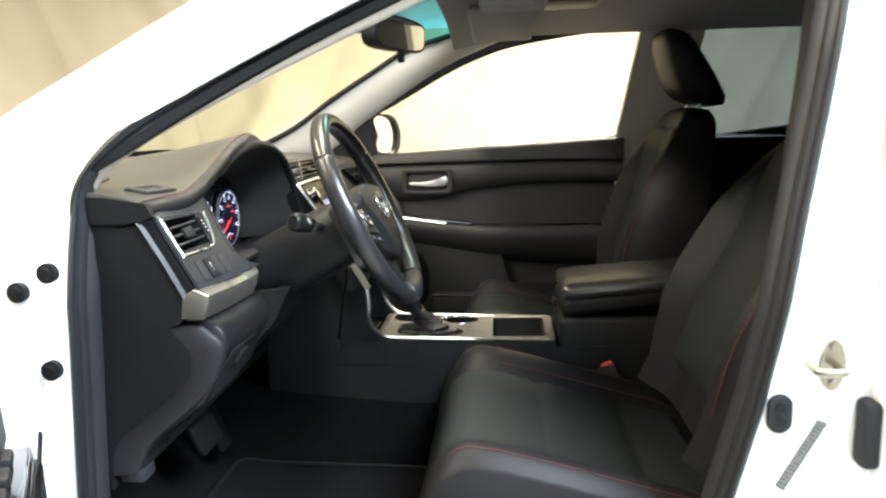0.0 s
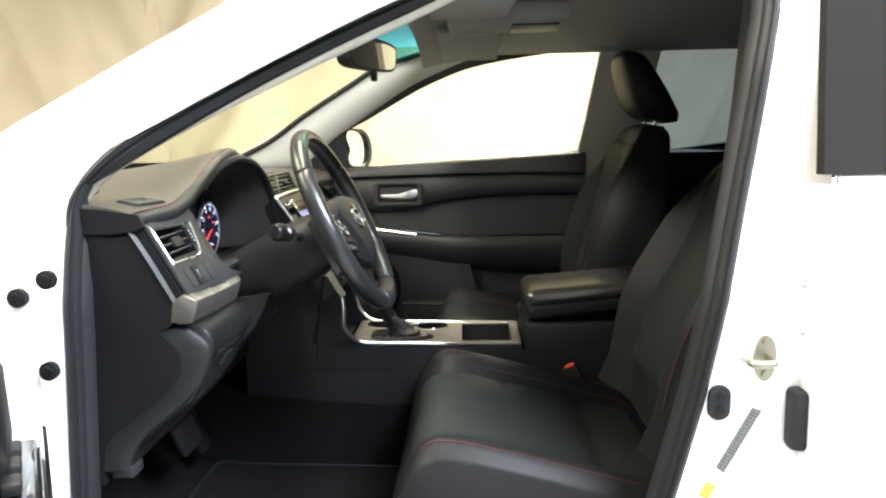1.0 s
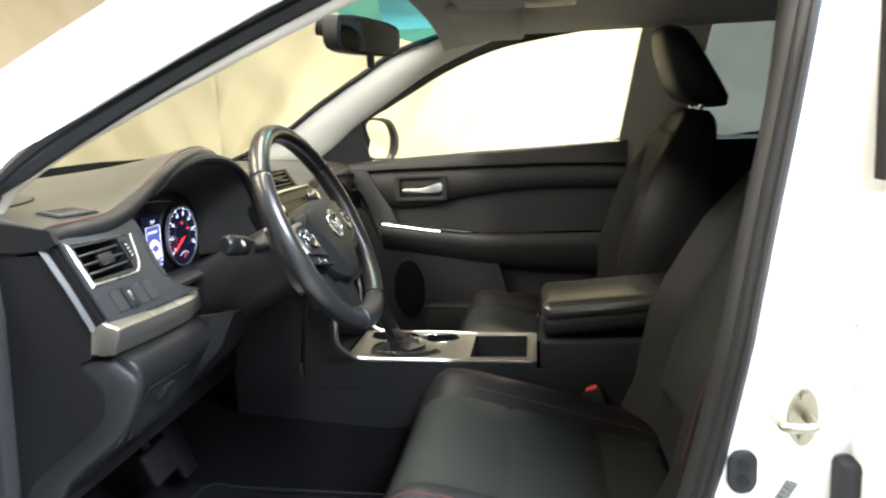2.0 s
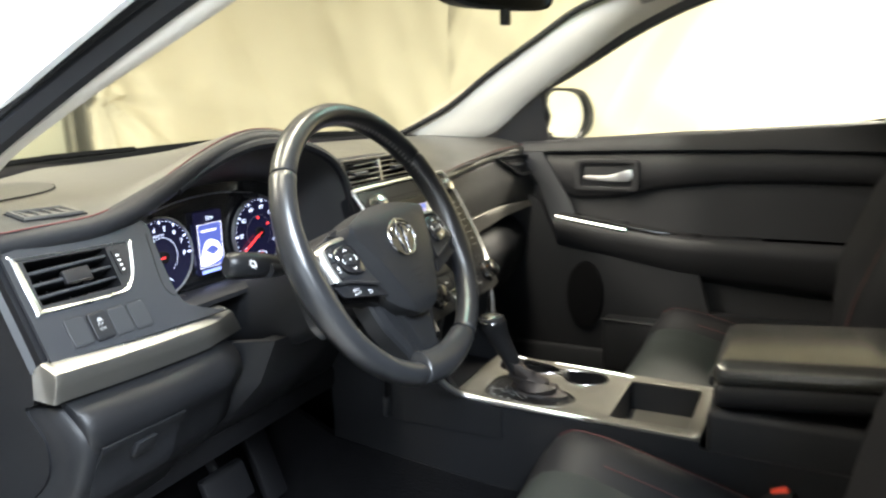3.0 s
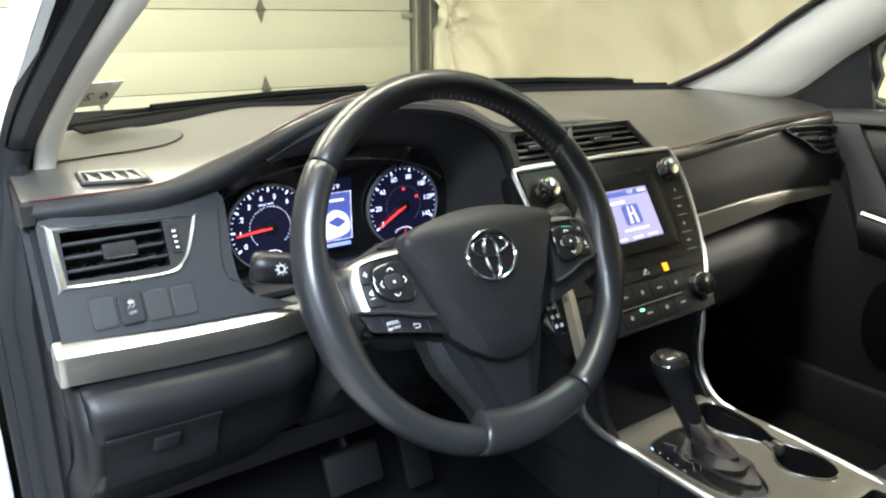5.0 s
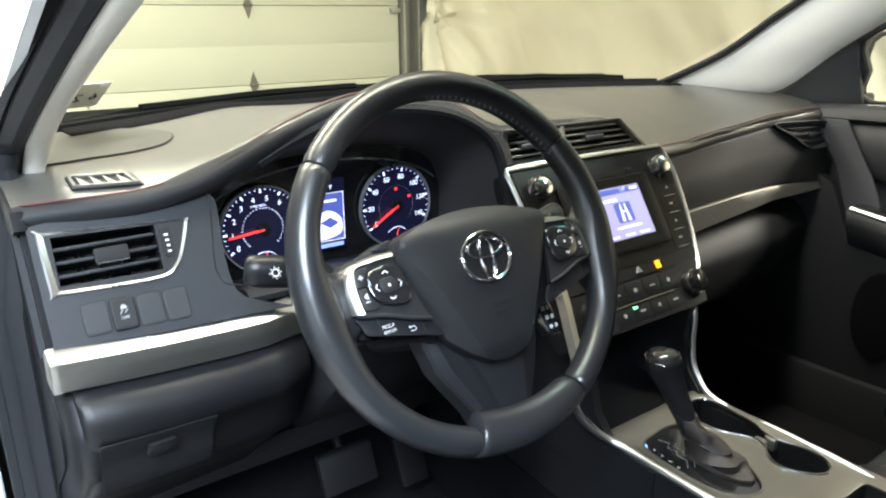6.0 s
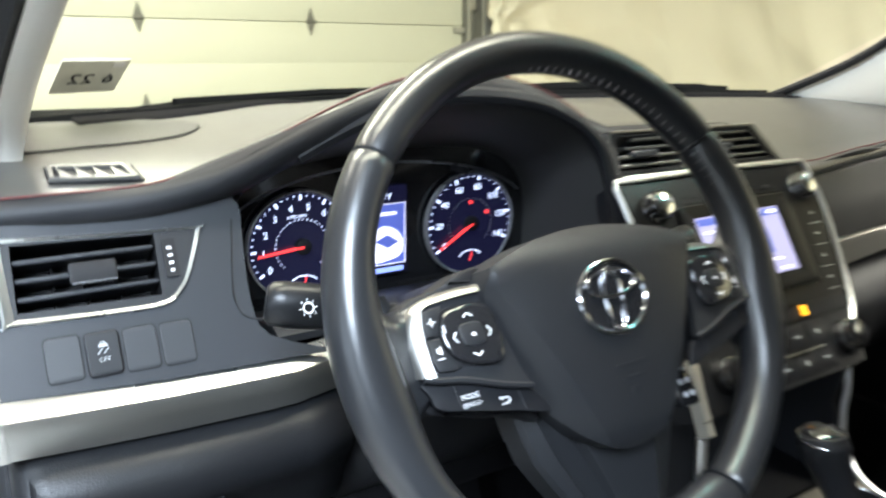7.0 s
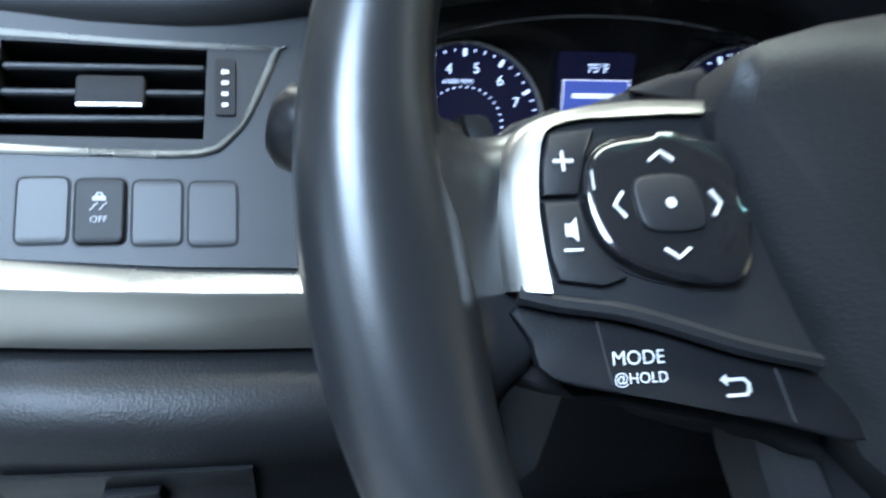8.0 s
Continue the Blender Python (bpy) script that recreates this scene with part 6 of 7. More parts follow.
# ---- the console between the seats ----
def console():
    c = thing("centre_console", (0, -0.2, 0.33), "dark centre console with chrome rails and cup holders", "console")
    rail = {}
    for s in (-1, 1):
        x = lambda v: X0 + s * v
        pts = [(x(0.150), 0.070, 0.737), (x(0.150), 0.068, 0.705), (x(0.141), 0.070, 0.668), (x(0.118), 0.056, 0.637), (x(0.097), 0.03, 0.6200), (x(0.097), -0.08, 0.617), (x(0.092), -0.188, 0.614)]
        if s > 0:
            pts[:4] = [(x(0.106), 0.092, 0.772), (x(0.101), 0.080, 0.725), (x(0.100), 0.079, 0.69), (x(0.101), 0.070, 0.648)]
        rail[s] = smooth_line(pts, 5)
        part("rail", tube(rail[s], [0.0050 if s < 0 else 0.0038] * (len(rail[s]) - 4) + [0.0045, 0.004, 0.003, 0.0015], n=10, up=(1, 0, 0)), BRIGHT, c, "chrome edge rail")
        part("tunnel_wall", sheet([(0.075, 0.775), (0.12, 0.77), (0.30, 0.80), (0.30, 0.56), (-0.02, 0.56), (-0.02, 0.612), (0.05, 0.62), (0.075, 0.65), (0.088, 0.70)], 0.012, lambda y, z, w: (x(0.102) - s * w, y, z)), HARD, c)
    L, R = X0 - 0.098, X0 + 0.098
    cups = smooth_line([(0.040, 0.047), (0.062, 0.044), (0.070, 0.022), (0.070, 0.0), (0.066, -0.034), (0.057, -0.054), (0.059, -0.074), (0.066, -0.092), (0.066, -0.122), (0.050, -0.143), (0.026, -0.141), (0.006, -0.110), (0.013, -0.086), (0.032, -0.068), (0.033, -0.048), (0.014, -0.018), (0.008, 0.010), (0.018, 0.038)], 3, True)
    gate = smooth_line([(-0.094, 0.018), (-0.060, 0.028), (-0.024, 0.026), (-0.003, 0.004), (-0.010, -0.050), (-0.033, -0.100), (-0.060, -0.118), (-0.094, -0.095), (-0.102, -0.03)], 3, True)
    binh = rounded(L + 0.025, -0.292, R - 0.022, -0.180, 0.008)
    top = lambda x, y, w: (x, y, 0.612 + 0.05 * max(0, y + 0.08) + w)
    part("top_plate", sheet(rounded(L, -0.312, R, 0.066, 0.014), 0.004, top, [cups, gate, binh], bevel=0.001), TAUPE, c, "grey-brown satin console plate")
    h = part("cup_holder", grid([[top(x, y, w) for x, y in cups] for w in (0.003, -0.03, -0.07)], close_u=True, cap=False), DARK, c, "double cup holder")
    part("cup_floor", sheet(cups, 0.002, lambda x, y, w: top(x, y, w - 0.07)), DARK, h)
    part("cup_ring", tube([top(x, y, 0.004) for x, y in cups], 0.0017, n=6, closed=True), DARKCHROME, h, "chrome edge of the cup holders")
    part("cup_tab", box((0.026, -0.066, -0.012), (0.046, -0.050, 0.0045), 0.003, 2, top), OUTLET, h, "grey spring tab")
    part("cup_tab", box((0.050, -0.072, -0.012), (0.062, -0.056, 0.0045), 0.003, 2, top), OUTLET, h, "grey spring tab")
    part("gate_plate", sheet(gate, 0.003, lambda x, y, w: top(x, y, w - 0.002)), PIANO, c, "gloss black gear gate")
    part("gate_edge", tube([top(x, y, 0.004) for x, y in gate], 0.0014, n=6, closed=True), TAUPE, c)
    for k, t in enumerate("PRND"):
        lettering("gear_letter", t, 0.0060, basis(Vector(top(-0.088 - 0.0015 * k, 0.006 - 0.013 * k, 0.0016)), Vector((0.8, -0.6, 0)), Vector((0.6, 0.8, 0)), Vector((0, 0, 1))), LETTER, c)
    way = [(-0.066, 0.018), (-0.060, 0.004), (-0.070, 0.0), (-0.068, -0.012), (-0.074, -0.016), (-0.072, -0.030), (-0.084, -0.040)]
    part("gate_line", tube([top(x, y, 0.0016) for x, y in way], 0.0003, n=4), GREYPRINT, c, "grey gear gate line")
    part("gate_line", tube([top(x + 0.008, y - 0.004, 0.0016) for x, y in way[1:]], 0.0003, n=4), GREYPRINT, c, "grey gear gate line")
    part("position_lamp", sheet(ring_of(-0.092, 0.018, 0.0032, n=12), 0.0012, lambda x, y, w: top(x, y, w + 0.001)), BLUELAMP, c, "lit blue gear lamp")
    b = part("bin", grid([[(x, y, z) for x, y in binh] for z in (0.614, 0.585)] + [[(X0 + (x - X0) * 0.96, -0.236 + (y + 0.236) * 0.96, 0.562) for x, y in binh]], close_u=True, cap=False), HARD, c, "open storage bin")
    part("bin_floor", sheet(binh, 0.002, lambda x, y, w: (x, y, 0.566 + w)), TAUPE, b)
    side = [(0.066, 0.612), (0.066, 0.578), (0.30, 0.578), (0.30, 0.50), (0.0, 0.475), (-0.62, 0.475), (-0.62, 0.60), (-0.312, 0.60), (-0.312, 0.612)]
    for s in (-1, 1):
        part("side_panel", sheet(side, 0.010, lambda y, z, w: (X0 + s * (0.098 + 0.05 * max(0, 0.6 - z) - w), y, z), cuts=0.08), HARD, c, "black side panel")
    for s in (-1, 1):
        part("carpet_side", sheet([(0.55, 0.60), (0.55, 0.33), (-0.62, 0.33), (-0.62, 0.48), (0.0, 0.48), (0.30, 0.505)], 0.014, lambda y, z, w: (X0 + s * (0.1005 + 0.05 * max(0, 0.6 - z) - w), y, z), cuts=0.08), CARPET, c, "black carpet on the tunnel")
    part("rear_box", box((X0 - 0.095, -0.72, 0.50), (X0 + 0.095, -0.318, 0.660), 0.012, 3), HARD, c, "black console box")
    lid = part("armrest", box((X0 - 0.098, -0.72, 0.662), (X0 + 0.098, -0.325, 0.698), 0.012, 3, lambda x, y, z: (x, y, z + 0.10 * max(0, -0.325 - y))), LEATHER, c, "padded black armrest lid")
    part("armrest_pad", box((X0 - 0.100, -0.72, 0.690), (X0 + 0.100, -0.322, 0.730), 0.019, 4, lambda x, y, z: (x, y, z + 0.08 * max(0, -0.325 - y))), ARMREST, lid)
    part("latch", box((X0 - 0.02, -0.318, 0.665), (X0 + 0.02, -0.312, 0.68), 0.002), GREYPLASTIC, c)
    # gear lever
    g = thing("gear_lever", (X0 - 0.06, -0.05, 0.61), "black gear lever with a leather boot", "gear lever")
    kx = -0.078
    stem = smooth_line([(kx + 0.020, -0.046, 0.622), (kx + 0.013, -0.026, 0.655), (kx + 0.005, -0.006, 0.695), (kx, 0.008, 0.725), (kx, 0.013, 0.742)], 4)
    part("knob", tube(stem[4:], [0.0105, 0.0112, 0.0120, 0.0130, 0.0138, 0.0148, 0.0160, 0.0176, 0.0195, 0.0208, 0.0206, 0.018, 0.010][: len(stem) - 4], n=16, squash=1.1), LEATHER, g, "leather gear knob")
    part("knob_cap", tube([(kx, 0.013, 0.738), (kx, 0.014, 0.742), (kx, 0.015, 0.746)], [0.0215, 0.0205, 0.012], n=18), HARD, g, "black knob cap")
    part("knob_ring", tube([(kx + 0.0212 * math.cos(a), 0.013 + 0.0212 * math.sin(a), 0.7385) for a in (k * math.tau / 24 for k in range(24))], 0.0010, n=6, closed=True), CHROME, g, "chrome knob ring")
    part("knob_top", tube([(kx, 0.0145, 0.7445), (kx, 0.015, 0.7475), (kx, 0.015, 0.7490)], [0.018, 0.015, 0.004], n=18), PIANO, g)
    rings = []
    for k, (z, r, fx, fy) in enumerate(((0.606, 0.034, 0.037, -0.052), (0.617, 0.034, 0.037, -0.052), (0.622, 0.025, 0.036, -0.050), (0.627, 0.029, 0.033, -0.048), (0.633, 0.020, 0.030, -0.043), (0.640, 0.023, 0.026, -0.038), (0.647, 0.0150, 0.021, -0.033), (0.655, 0.0170, 0.016, -0.027), (0.664, 0.0125, 0.012, -0.022), (0.672, 0.0130, 0.009, -0.016))):
        rings.append([(kx + fx + r * 0.85 * math.cos(a) * (1 + 0.16 * math.sin(3 * a + 1.3 * k)), fy + r * 1.35 * math.sin(a) * (1 + 0.12 * math.cos(4 * a + k)), z + 0.004 * math.sin(2 * a + 1.7 * k) * (k > 1)) for a in (i * math.tau / 24 for i in range(24))])
    part("boot", grid(rings, close_u=True, cap=True), BOOT, g, "creased brown-grey leather boot", 50)


# ---- seats ----
def seat(name, cx, label, back_y, lean, low=0.0, back=0.0):
    s = thing(name, (cx, -0.35, 0.35), label, "car seat", "front seats")
    hump = curve_of([(-0.56, 0.485), (-0.45, 0.508), (-0.36, 0.533), (-0.27, 0.557), (-0.19, 0.576), (-0.15, 0.580), (-0.12, 0.572), (-0.095, 0.550), (-0.078, 0.52), (-0.070, 0.485), (-0.069, 0.45)])
    top = lambda y: hump(y + back) - low
    ys = [-0.56, -0.5, -0.45, -0.40, -0.36, -0.32, -0.28, -0.24, -0.20, -0.17, -0.145, -0.12, -0.100, -0.086, -0.077, -0.072, -0.069]
    ys = [y - back for y in ys]
    def bolster(u, y):
        a = abs(u)
        f = min(1.0, max(0.3, (y + 0.60) / 0.12)) if y < -0.46 else 1.0
        return (0.036 * math.exp(-(((a - 0.222) / 0.045) ** 2)) - 0.004 * math.exp(-(((a - 0.15) / 0.02) ** 2))) * f * (1 if y + back < -0.135 else max(0, (-0.069 - y - back) / 0.066)) - 0.5 * max(0, a - 0.238) ** 1.1
    us = [-0.262, -0.256, -0.247, -0.239, -0.23, -0.215, -0.20, -0.185, -0.17, -0.155, -0.14, -0.10, -0.05, 0, 0.05, 0.10, 0.14, 0.155, 0.17, 0.185, 0.20, 0.215, 0.23, 0.239, 0.247, 0.256, 0.262]
    rows = []
    for y in ys:
        rows.append([(cx + us[0] * 0.99, y, 0.40)] + [(cx + u, y, top(y) + bolster(u, y)) for u in us] + [(cx + us[-1] * 0.99, y, 0.40)])
    part("cushion", grid(rows, close_u=True, cap=True), LEATHER, s, "black leather cushion with side bolsters", 70)
    iy = (-0.53, -0.515, -0.45, -0.425, -0.416, -0.408, -0.395, -0.36, -0.32, -0.285, -0.272, -0.264, -0.25, -0.22, -0.19, -0.165, -0.14, -0.12, -0.105, -0.092, -0.082)
    iy = [y - back for y in iy]
    puff = lambda y: 0.0055 * min(1.0, min(abs(y + back - c) for c in (-0.415, -0.266)) / 0.022)
    ins = [[(cx + u, y - (0.004 if y + back > -0.10 else 0), top(y) + bolster(u, y) + (puff(y) - 0.0005 if abs(u) < 0.160 else -0.004) - (0.005 if y + back > -0.085 or y + back < -0.52 else 0)) for u in (-0.172, -0.158, -0.14, -0.10, -0.06, -0.03, 0.03, 0.06, 0.10, 0.14, 0.158, 0.172)] for y in iy]
    part("cushion_insert", shell(ins, (0, 0, -0.01)), INSERT, s, "perforated grey insert with cross seams", 70)
    for a in (-0.2375, 0.2375, -0.186, 0.186):
        part("stitching", tube([(cx + a, y, top(y) + bolster(a, y) + 0.0004) for y in np.linspace(-0.54, -0.12 - back if abs(a) > 0.2 else -0.20 - back, 30)], 0.0009, n=5), SEATRED, s, "red stitching")
    for a in (-0.249, 0.249):
        part("seam", tube([(cx + a, y, top(y) + bolster(a, y) - 0.055 - 0.02 * (y + 0.3)) for y in np.linspace(-0.54, -0.10 - back, 20)], 0.0014, n=5), DARK, s, "dark seam")
    part("seat_base", box((cx - 0.235, -0.60, 0.345), (cx + 0.235, -0.11, 0.46), 0.02, 2), HARD, s, "black seat base cover")
    for a in (-0.2, 0.2):
        part("seat_rail", box((cx + a - 0.02, -0.62, 0.33), (cx + a + 0.02, -0.06, 0.352), 0.004), GALV, s)

    # backrest: rings up the back
    o, up, fwd = Vector((cx, back_y, 0.58)), Vector((0, -lean, 1)).normalized(), Vector((0, 1, lean)).normalized()
    wide = curve_of([(0, 0.22), (0.1, 0.235), (0.25, 0.238), (0.36, 0.215), (0.44, 0.185), (0.48, 0.165), (0.505, 0.135), (0.515, 0.09)])
    thick = curve_of([(0, 0.05), (0.1, 0.06), (0.3, 0.055), (0.42, 0.045), (0.50, 0.035), (0.515, 0.018)])
    def front(u, h):
        w, a = wide(h), abs(u)
        wing = 0.055 * math.exp(-(((a - (w - 0.045)) / 0.035) ** 2)) * (1 if h < 0.32 else max(0, (0.53 - h) / 0.21))
        lumbar = 0.018 * math.exp(-(((h - 0.15) / 0.12) ** 2))
        return thick(h) + wing + lumbar - 0.5 * max(0, a - w + 0.03) ** 1.1 * 3.5
    rings = []
    for h in (-0.06, 0.0, 0.06, 0.12, 0.18, 0.24, 0.30, 0.35, 0.40, 0.43, 0.46, 0.48, 0.495, 0.508, 0.515):
        hh, w = max(h, 0.0), wide(max(h, 0.0))
        fr = [o + up * h + Vector((u * w, 0, 0)) + fwd * front(u * w, hh) for u in (-1, -0.95, -0.88, -0.8, -0.7, -0.6, -0.45, -0.25, 0, 0.25, 0.45, 0.6, 0.7, 0.8, 0.88, 0.95, 1)]
        bk = [o + up * h + Vector((u * w, 0, 0)) - fwd * (thick(hh) * (0.9 - 0.3 * u * u)) for u in (0.97, 0.7, 0.35, 0, -0.35, -0.7, -0.97)]
        rings.append(fr + bk)
    part("backrest", grid(rings, close_u=True, cap=True), LEATHER, s, "black leather backrest with side bolsters", 70)
    ins = []
    for h in (0.0, 0.02, 0.1, 0.18, 0.26, 0.33, 0.38, 0.42, 0.45, 0.465):
        lift = -0.004 if h in (0.0, 0.465) else 0.004
        k = 0.145 - 0.05 * max(0, h - 0.3)
        ins.append([o + up * h + Vector((u, 0, 0)) + fwd * (front(u, h) + (lift if abs(u) < k - 0.001 else -0.004)) for u in (-k, -k + 0.008, -0.06, 0, 0.06, k - 0.008, k)])
    part("back_insert", shell(ins, tuple(fwd * -0.008)), INSERT, s, "perforated grey insert", 70)
    for a in (-1, 1):
        part("stitching", tube([o + up * h + Vector((a * (wide(h) - 0.03), 0, 0)) + fwd * (front(wide(h) - 0.03, h) + 0.002) for h in np.linspace(0.02, 0.45, 24)], 0.0010, n=5), SEATRED, s, "red stitching")
    # headrest
    hb = o + up * 0.515
    for a in (-0.055, 0.055):
        part("post", tube([hb + Vector((a, 0, 0)) - up * 0.03, hb + Vector((a, 0, 0)) + up * 0.06], 0.006, n=10), CHROME, s, "chrome headrest post")
    ring = []
    for k, (h, w, f0, f1) in enumerate(((0.012, 0.07, -0.035, 0.03), (0.02, 0.10, -0.058, 0.05), (0.04, 0.12, -0.055, 0.075), (0.08, 0.125, -0.02, 0.10), (0.12, 0.122, 0.018, 0.120), (0.15, 0.112, 0.048, 0.130), (0.168, 0.09, 0.066, 0.130), (0.175, 0.06, 0.08, 0.122))):
        row = []
        for i in range(20):
            t = i * math.tau / 20
            c, q = math.cos(t), math.sin(t)
            c, q = math.copysign(abs(c) ** 0.55, c), math.copysign(abs(q) ** 0.55, q)
            row.append(hb + up * h + Vector((w * c, 0, 0)) + fwd * ((f0 + f1) / 2 + (f1 - f0) / 2 * q))
        ring.append(row)
    part("headrest", grid(ring, close_u=True, cap=True), LEATHER, s, "black leather headrest", 70)
    return s


def rear_seat():
    s = thing("rear_bench", (0, -1.3, 0.35), "black leather rear bench seat", "car seat")
    part("cushion", box((-0.62, -1.45, 0.36), (0.62, -0.92, 0.60), 0.05, 4), LEATHER, s)
    part("backrest", box((-0.62, -1.62, 0.55), (0.62, -1.40, 1.02), 0.05, 4, lambda x, y, z: (x, y - 0.28 * (z - 0.55), z)), LEATHER, s)
    for x in (-0.36, 0.36):
        part("headrest", box((x - 0.11, -1.66, 1.02), (x + 0.11, -1.56, 1.14), 0.035, 4), LEATHER, s)


def buckle(x, y, z):
    b = thing("seat_belt_buckle", (x, y, z), "black belt buckle with a red release button", "buckle")
    n = Vector((0.1, 0.35, 0.93)).normalized()
    p = Vector((x, y, z))
    m = n.to_track_quat("Z", "Y").to_matrix().to_4x4()
    m.translation = p
    part("housing", box((-0.013, -0.024, -0.10), (0.013, 0.024, 0.0), 0.006, 2, lambda a, c, e: m @ Vector((a, c, e))), HARD, b)
    part("button", box((-0.009, -0.018, -0.004), (0.009, 0.018, 0.006), 0.003, 2, lambda a, c, e: m @ Vector((a, c, e))), REDLAMP, b, "red release button")


# ---- doors ----
WINDOW = smooth_line([(0.172, 0.971), (-0.15, 0.983), (-0.556, 1.008), (-0.585, 1.12), (-0.636, 1.315), (-0.50, 1.318), (-0.35, 1.302), (-0.20, 1.275), (-0.06, 1.222), (0.05, 1.165), (0.12, 1.128), (0.192, 1.088), (0.186, 1.03)], 3, True)


def door_x(z):
    return 0.712 - 0.26 * max(0, z - 1.0)


def passenger_door():
    d = thing("passenger_door", (0.74, -0.1, 0.35), "closed front passenger door with black trim and armrest", "car door")
    outl = [(0.42, 0.36), (0.42, 0.94), (0.33, 1.02), (0.20, 1.12), (0.02, 1.235), (-0.2, 1.315), (-0.4, 1.345), (-0.66, 1.35), (-0.625, 1.1), (-0.60, 0.97), (-0.60, 0.36)]
    part("door_panel", sheet(outl, 0.03, lambda y, z, w: (door_x(z) + w, y, z), [WINDOW], 0.07), DOORTRIM, d, "black inner door frame")
    part("outer_skin", sheet([(0.42, 0.36), (0.42, 0.955), (-0.60, 0.995), (-0.60, 0.36)], 0.02, lambda y, z, w: (0.79 + w, y, z)), WHITE, d, "white outer skin")
    pane = part("window_pane", sheet(WINDOW, 0, lambda y, z, w: (door_x(z) + 0.016, y, z), cuts=0.1), SIDEGLASS, d, "clear window glass")
    pane.visible_shadow = False
    part("window_seal", tube([(door_x(z) + 0.002, y, z) for y, z in WINDOW], 0.006, n=6, closed=True, up=(1, 0, 0)), RUBBER, d, "black window seal")
    sail = [(0.350, 0.966), (0.180, 0.966), (0.192, 1.03), (0.199, 1.096), (0.268, 1.052)]
    part("mirror_sail", sheet(sail, 0.010, lambda y, z, w: (door_x(z) - 0.002 - w, y, z), bevel=0.003), DOORTRIM, d, "black panel behind the wing mirror")
    band = smooth_line([(0.252, 0.942), (0.228, 0.897), (0.197, 0.849), (0.165, 0.76), (0.135, 0.655)], 3) + smooth_line([(0.080, 0.660), (0.098, 0.76), (0.121, 0.824), (0.155, 0.881), (0.190, 0.942)], 3)
    part("front_band", sheet(band, 0.005, lambda y, z, w: (0.678 - w, y, z), bevel=0.002), DOORBAND, d, "front trim band, lightened as if it caught the light", 25)
    # upper trim under the window
    ys = np.linspace(0.36, -0.575, 26)
    belt = lambda y: 0.965 + (0.21 - y) * 0.053
    mid = curve_of([(-0.58, 0.945), (-0.35, 0.95), (-0.1, 0.948), (0.1, 0.945), (0.36, 0.94)])
    part("upper_trim", shell([[(0.708, y, belt(y) + 0.002), (0.690, y, belt(y) + 0.004), (0.676, y, belt(y) - 0.006), (0.672, y, mid(y)), (0.690, y, mid(y) - 0.006)] for y in ys], (0.008, 0, -0.004)), DOORTRIM, d, "black soft upper trim", 60)
    swoop = curve_of([(-0.58, 0.87), (-0.40, 0.872), (-0.25, 0.868), (-0.10, 0.852), (0.0, 0.828), (0.10, 0.822), (0.20, 0.85), (0.36, 0.90)])
    part("middle_trim", shell([[(0.694, y, mid(y) - 0.004), (0.684, y, mid(y) - 0.012), (0.680, y, (mid(y) + swoop(y)) / 2), (0.684, y, swoop(y) + 0.01), (0.700, y, swoop(y))] for y in ys], (0.008, 0, 0)), DOORTRIM, d, "black middle trim", 60)
    part("insert", shell([[(0.702, y, swoop(y) + 0.004), (0.698, y, 0.80), (0.696, y, 0.745)] for y in ys], (0.01, 0, 0)), DOORTRIM, d, "black leather insert")
    # handle
    fnn = lambda y, z, w: (0.682 - w, y, z)
    cup_o, cup_i = rounded(-0.052, 0.846, 0.106, 0.925, 0.012), rounded(-0.036, 0.858, 0.090, 0.914, 0.008)
    h = part("handle_bezel", sheet(cup_o, 0.010, fnn, [cup_i], bevel=0.003), DOORTRIM, d, "dark handle surround")
    part("handle_cup", grid([[fnn(y, z, w) for y, z in cup_i] for w in (0.006, -0.022)] + [[fnn(0.027 + (y - 0.027) * 0.1, 0.886 + (z - 0.886) * 0.1, -0.023) for y, z in cup_i]], close_u=True), DARK, h)
    lev = smooth_line([(0.080, 0.884), (0.03, 0.884), (-0.005, 0.893), (-0.030, 0.899), (-0.036, 0.888), (-0.028, 0.872), (0.0, 0.870), (0.076, 0.873)], 3, True)
    part("lever", sheet(lev, 0.009, lambda y, z, w: fnn(y, z, w - 0.004), bevel=0.002), BRIGHT, h, "satin chrome door lever")
    # armrest with its chrome strip and window switch
    at = curve_of([(-0.585, 0.742), (-0.3, 0.742), (-0.15, 0.744), (0.0, 0.762), (0.15, 0.785)])
    ay = np.linspace(0.15, -0.575, 22)
    part("armrest", shell([[(0.700, y, at(y) + 0.002), (0.655, y, at(y) + 0.002), (0.640, y, at(y) - 0.010), (0.642, y, at(y) - 0.035), (0.665, y, at(y) - 0.075 - 0.05 * max(0, -y)), (0.70, y, at(y) - 0.10 - 0.06 * max(0, -y))] for y in ay], (0.01, 0, 0)), DOORTRIM, d, "black padded armrest", 60)
    part("strip", tube([(0.644, y, at(y) - 0.001) for y in np.linspace(0.146, -0.030, 12)], 0.0045, n=6), BRIGHT, d, "chrome strip")
    sw = part("switch_pod", sheet([(0.14, 0.648), (-0.10, 0.648), (-0.145, 0.66), (-0.10, 0.690), (0.13, 0.690)], 0.006, lambda y, x, w: (x, y, at(y) + 0.002 + w), bevel=0.001), PIANO, d, "gloss black window switch pod")
    part("window_switch", box((0.662, -0.03, 0.765), (0.678, 0.0, 0.775), 0.003), HARD, sw)
    part("pull_cup", box((0.655, -0.20, 0.742), (0.690, -0.10, 0.7495), 0.003), DARK, d)
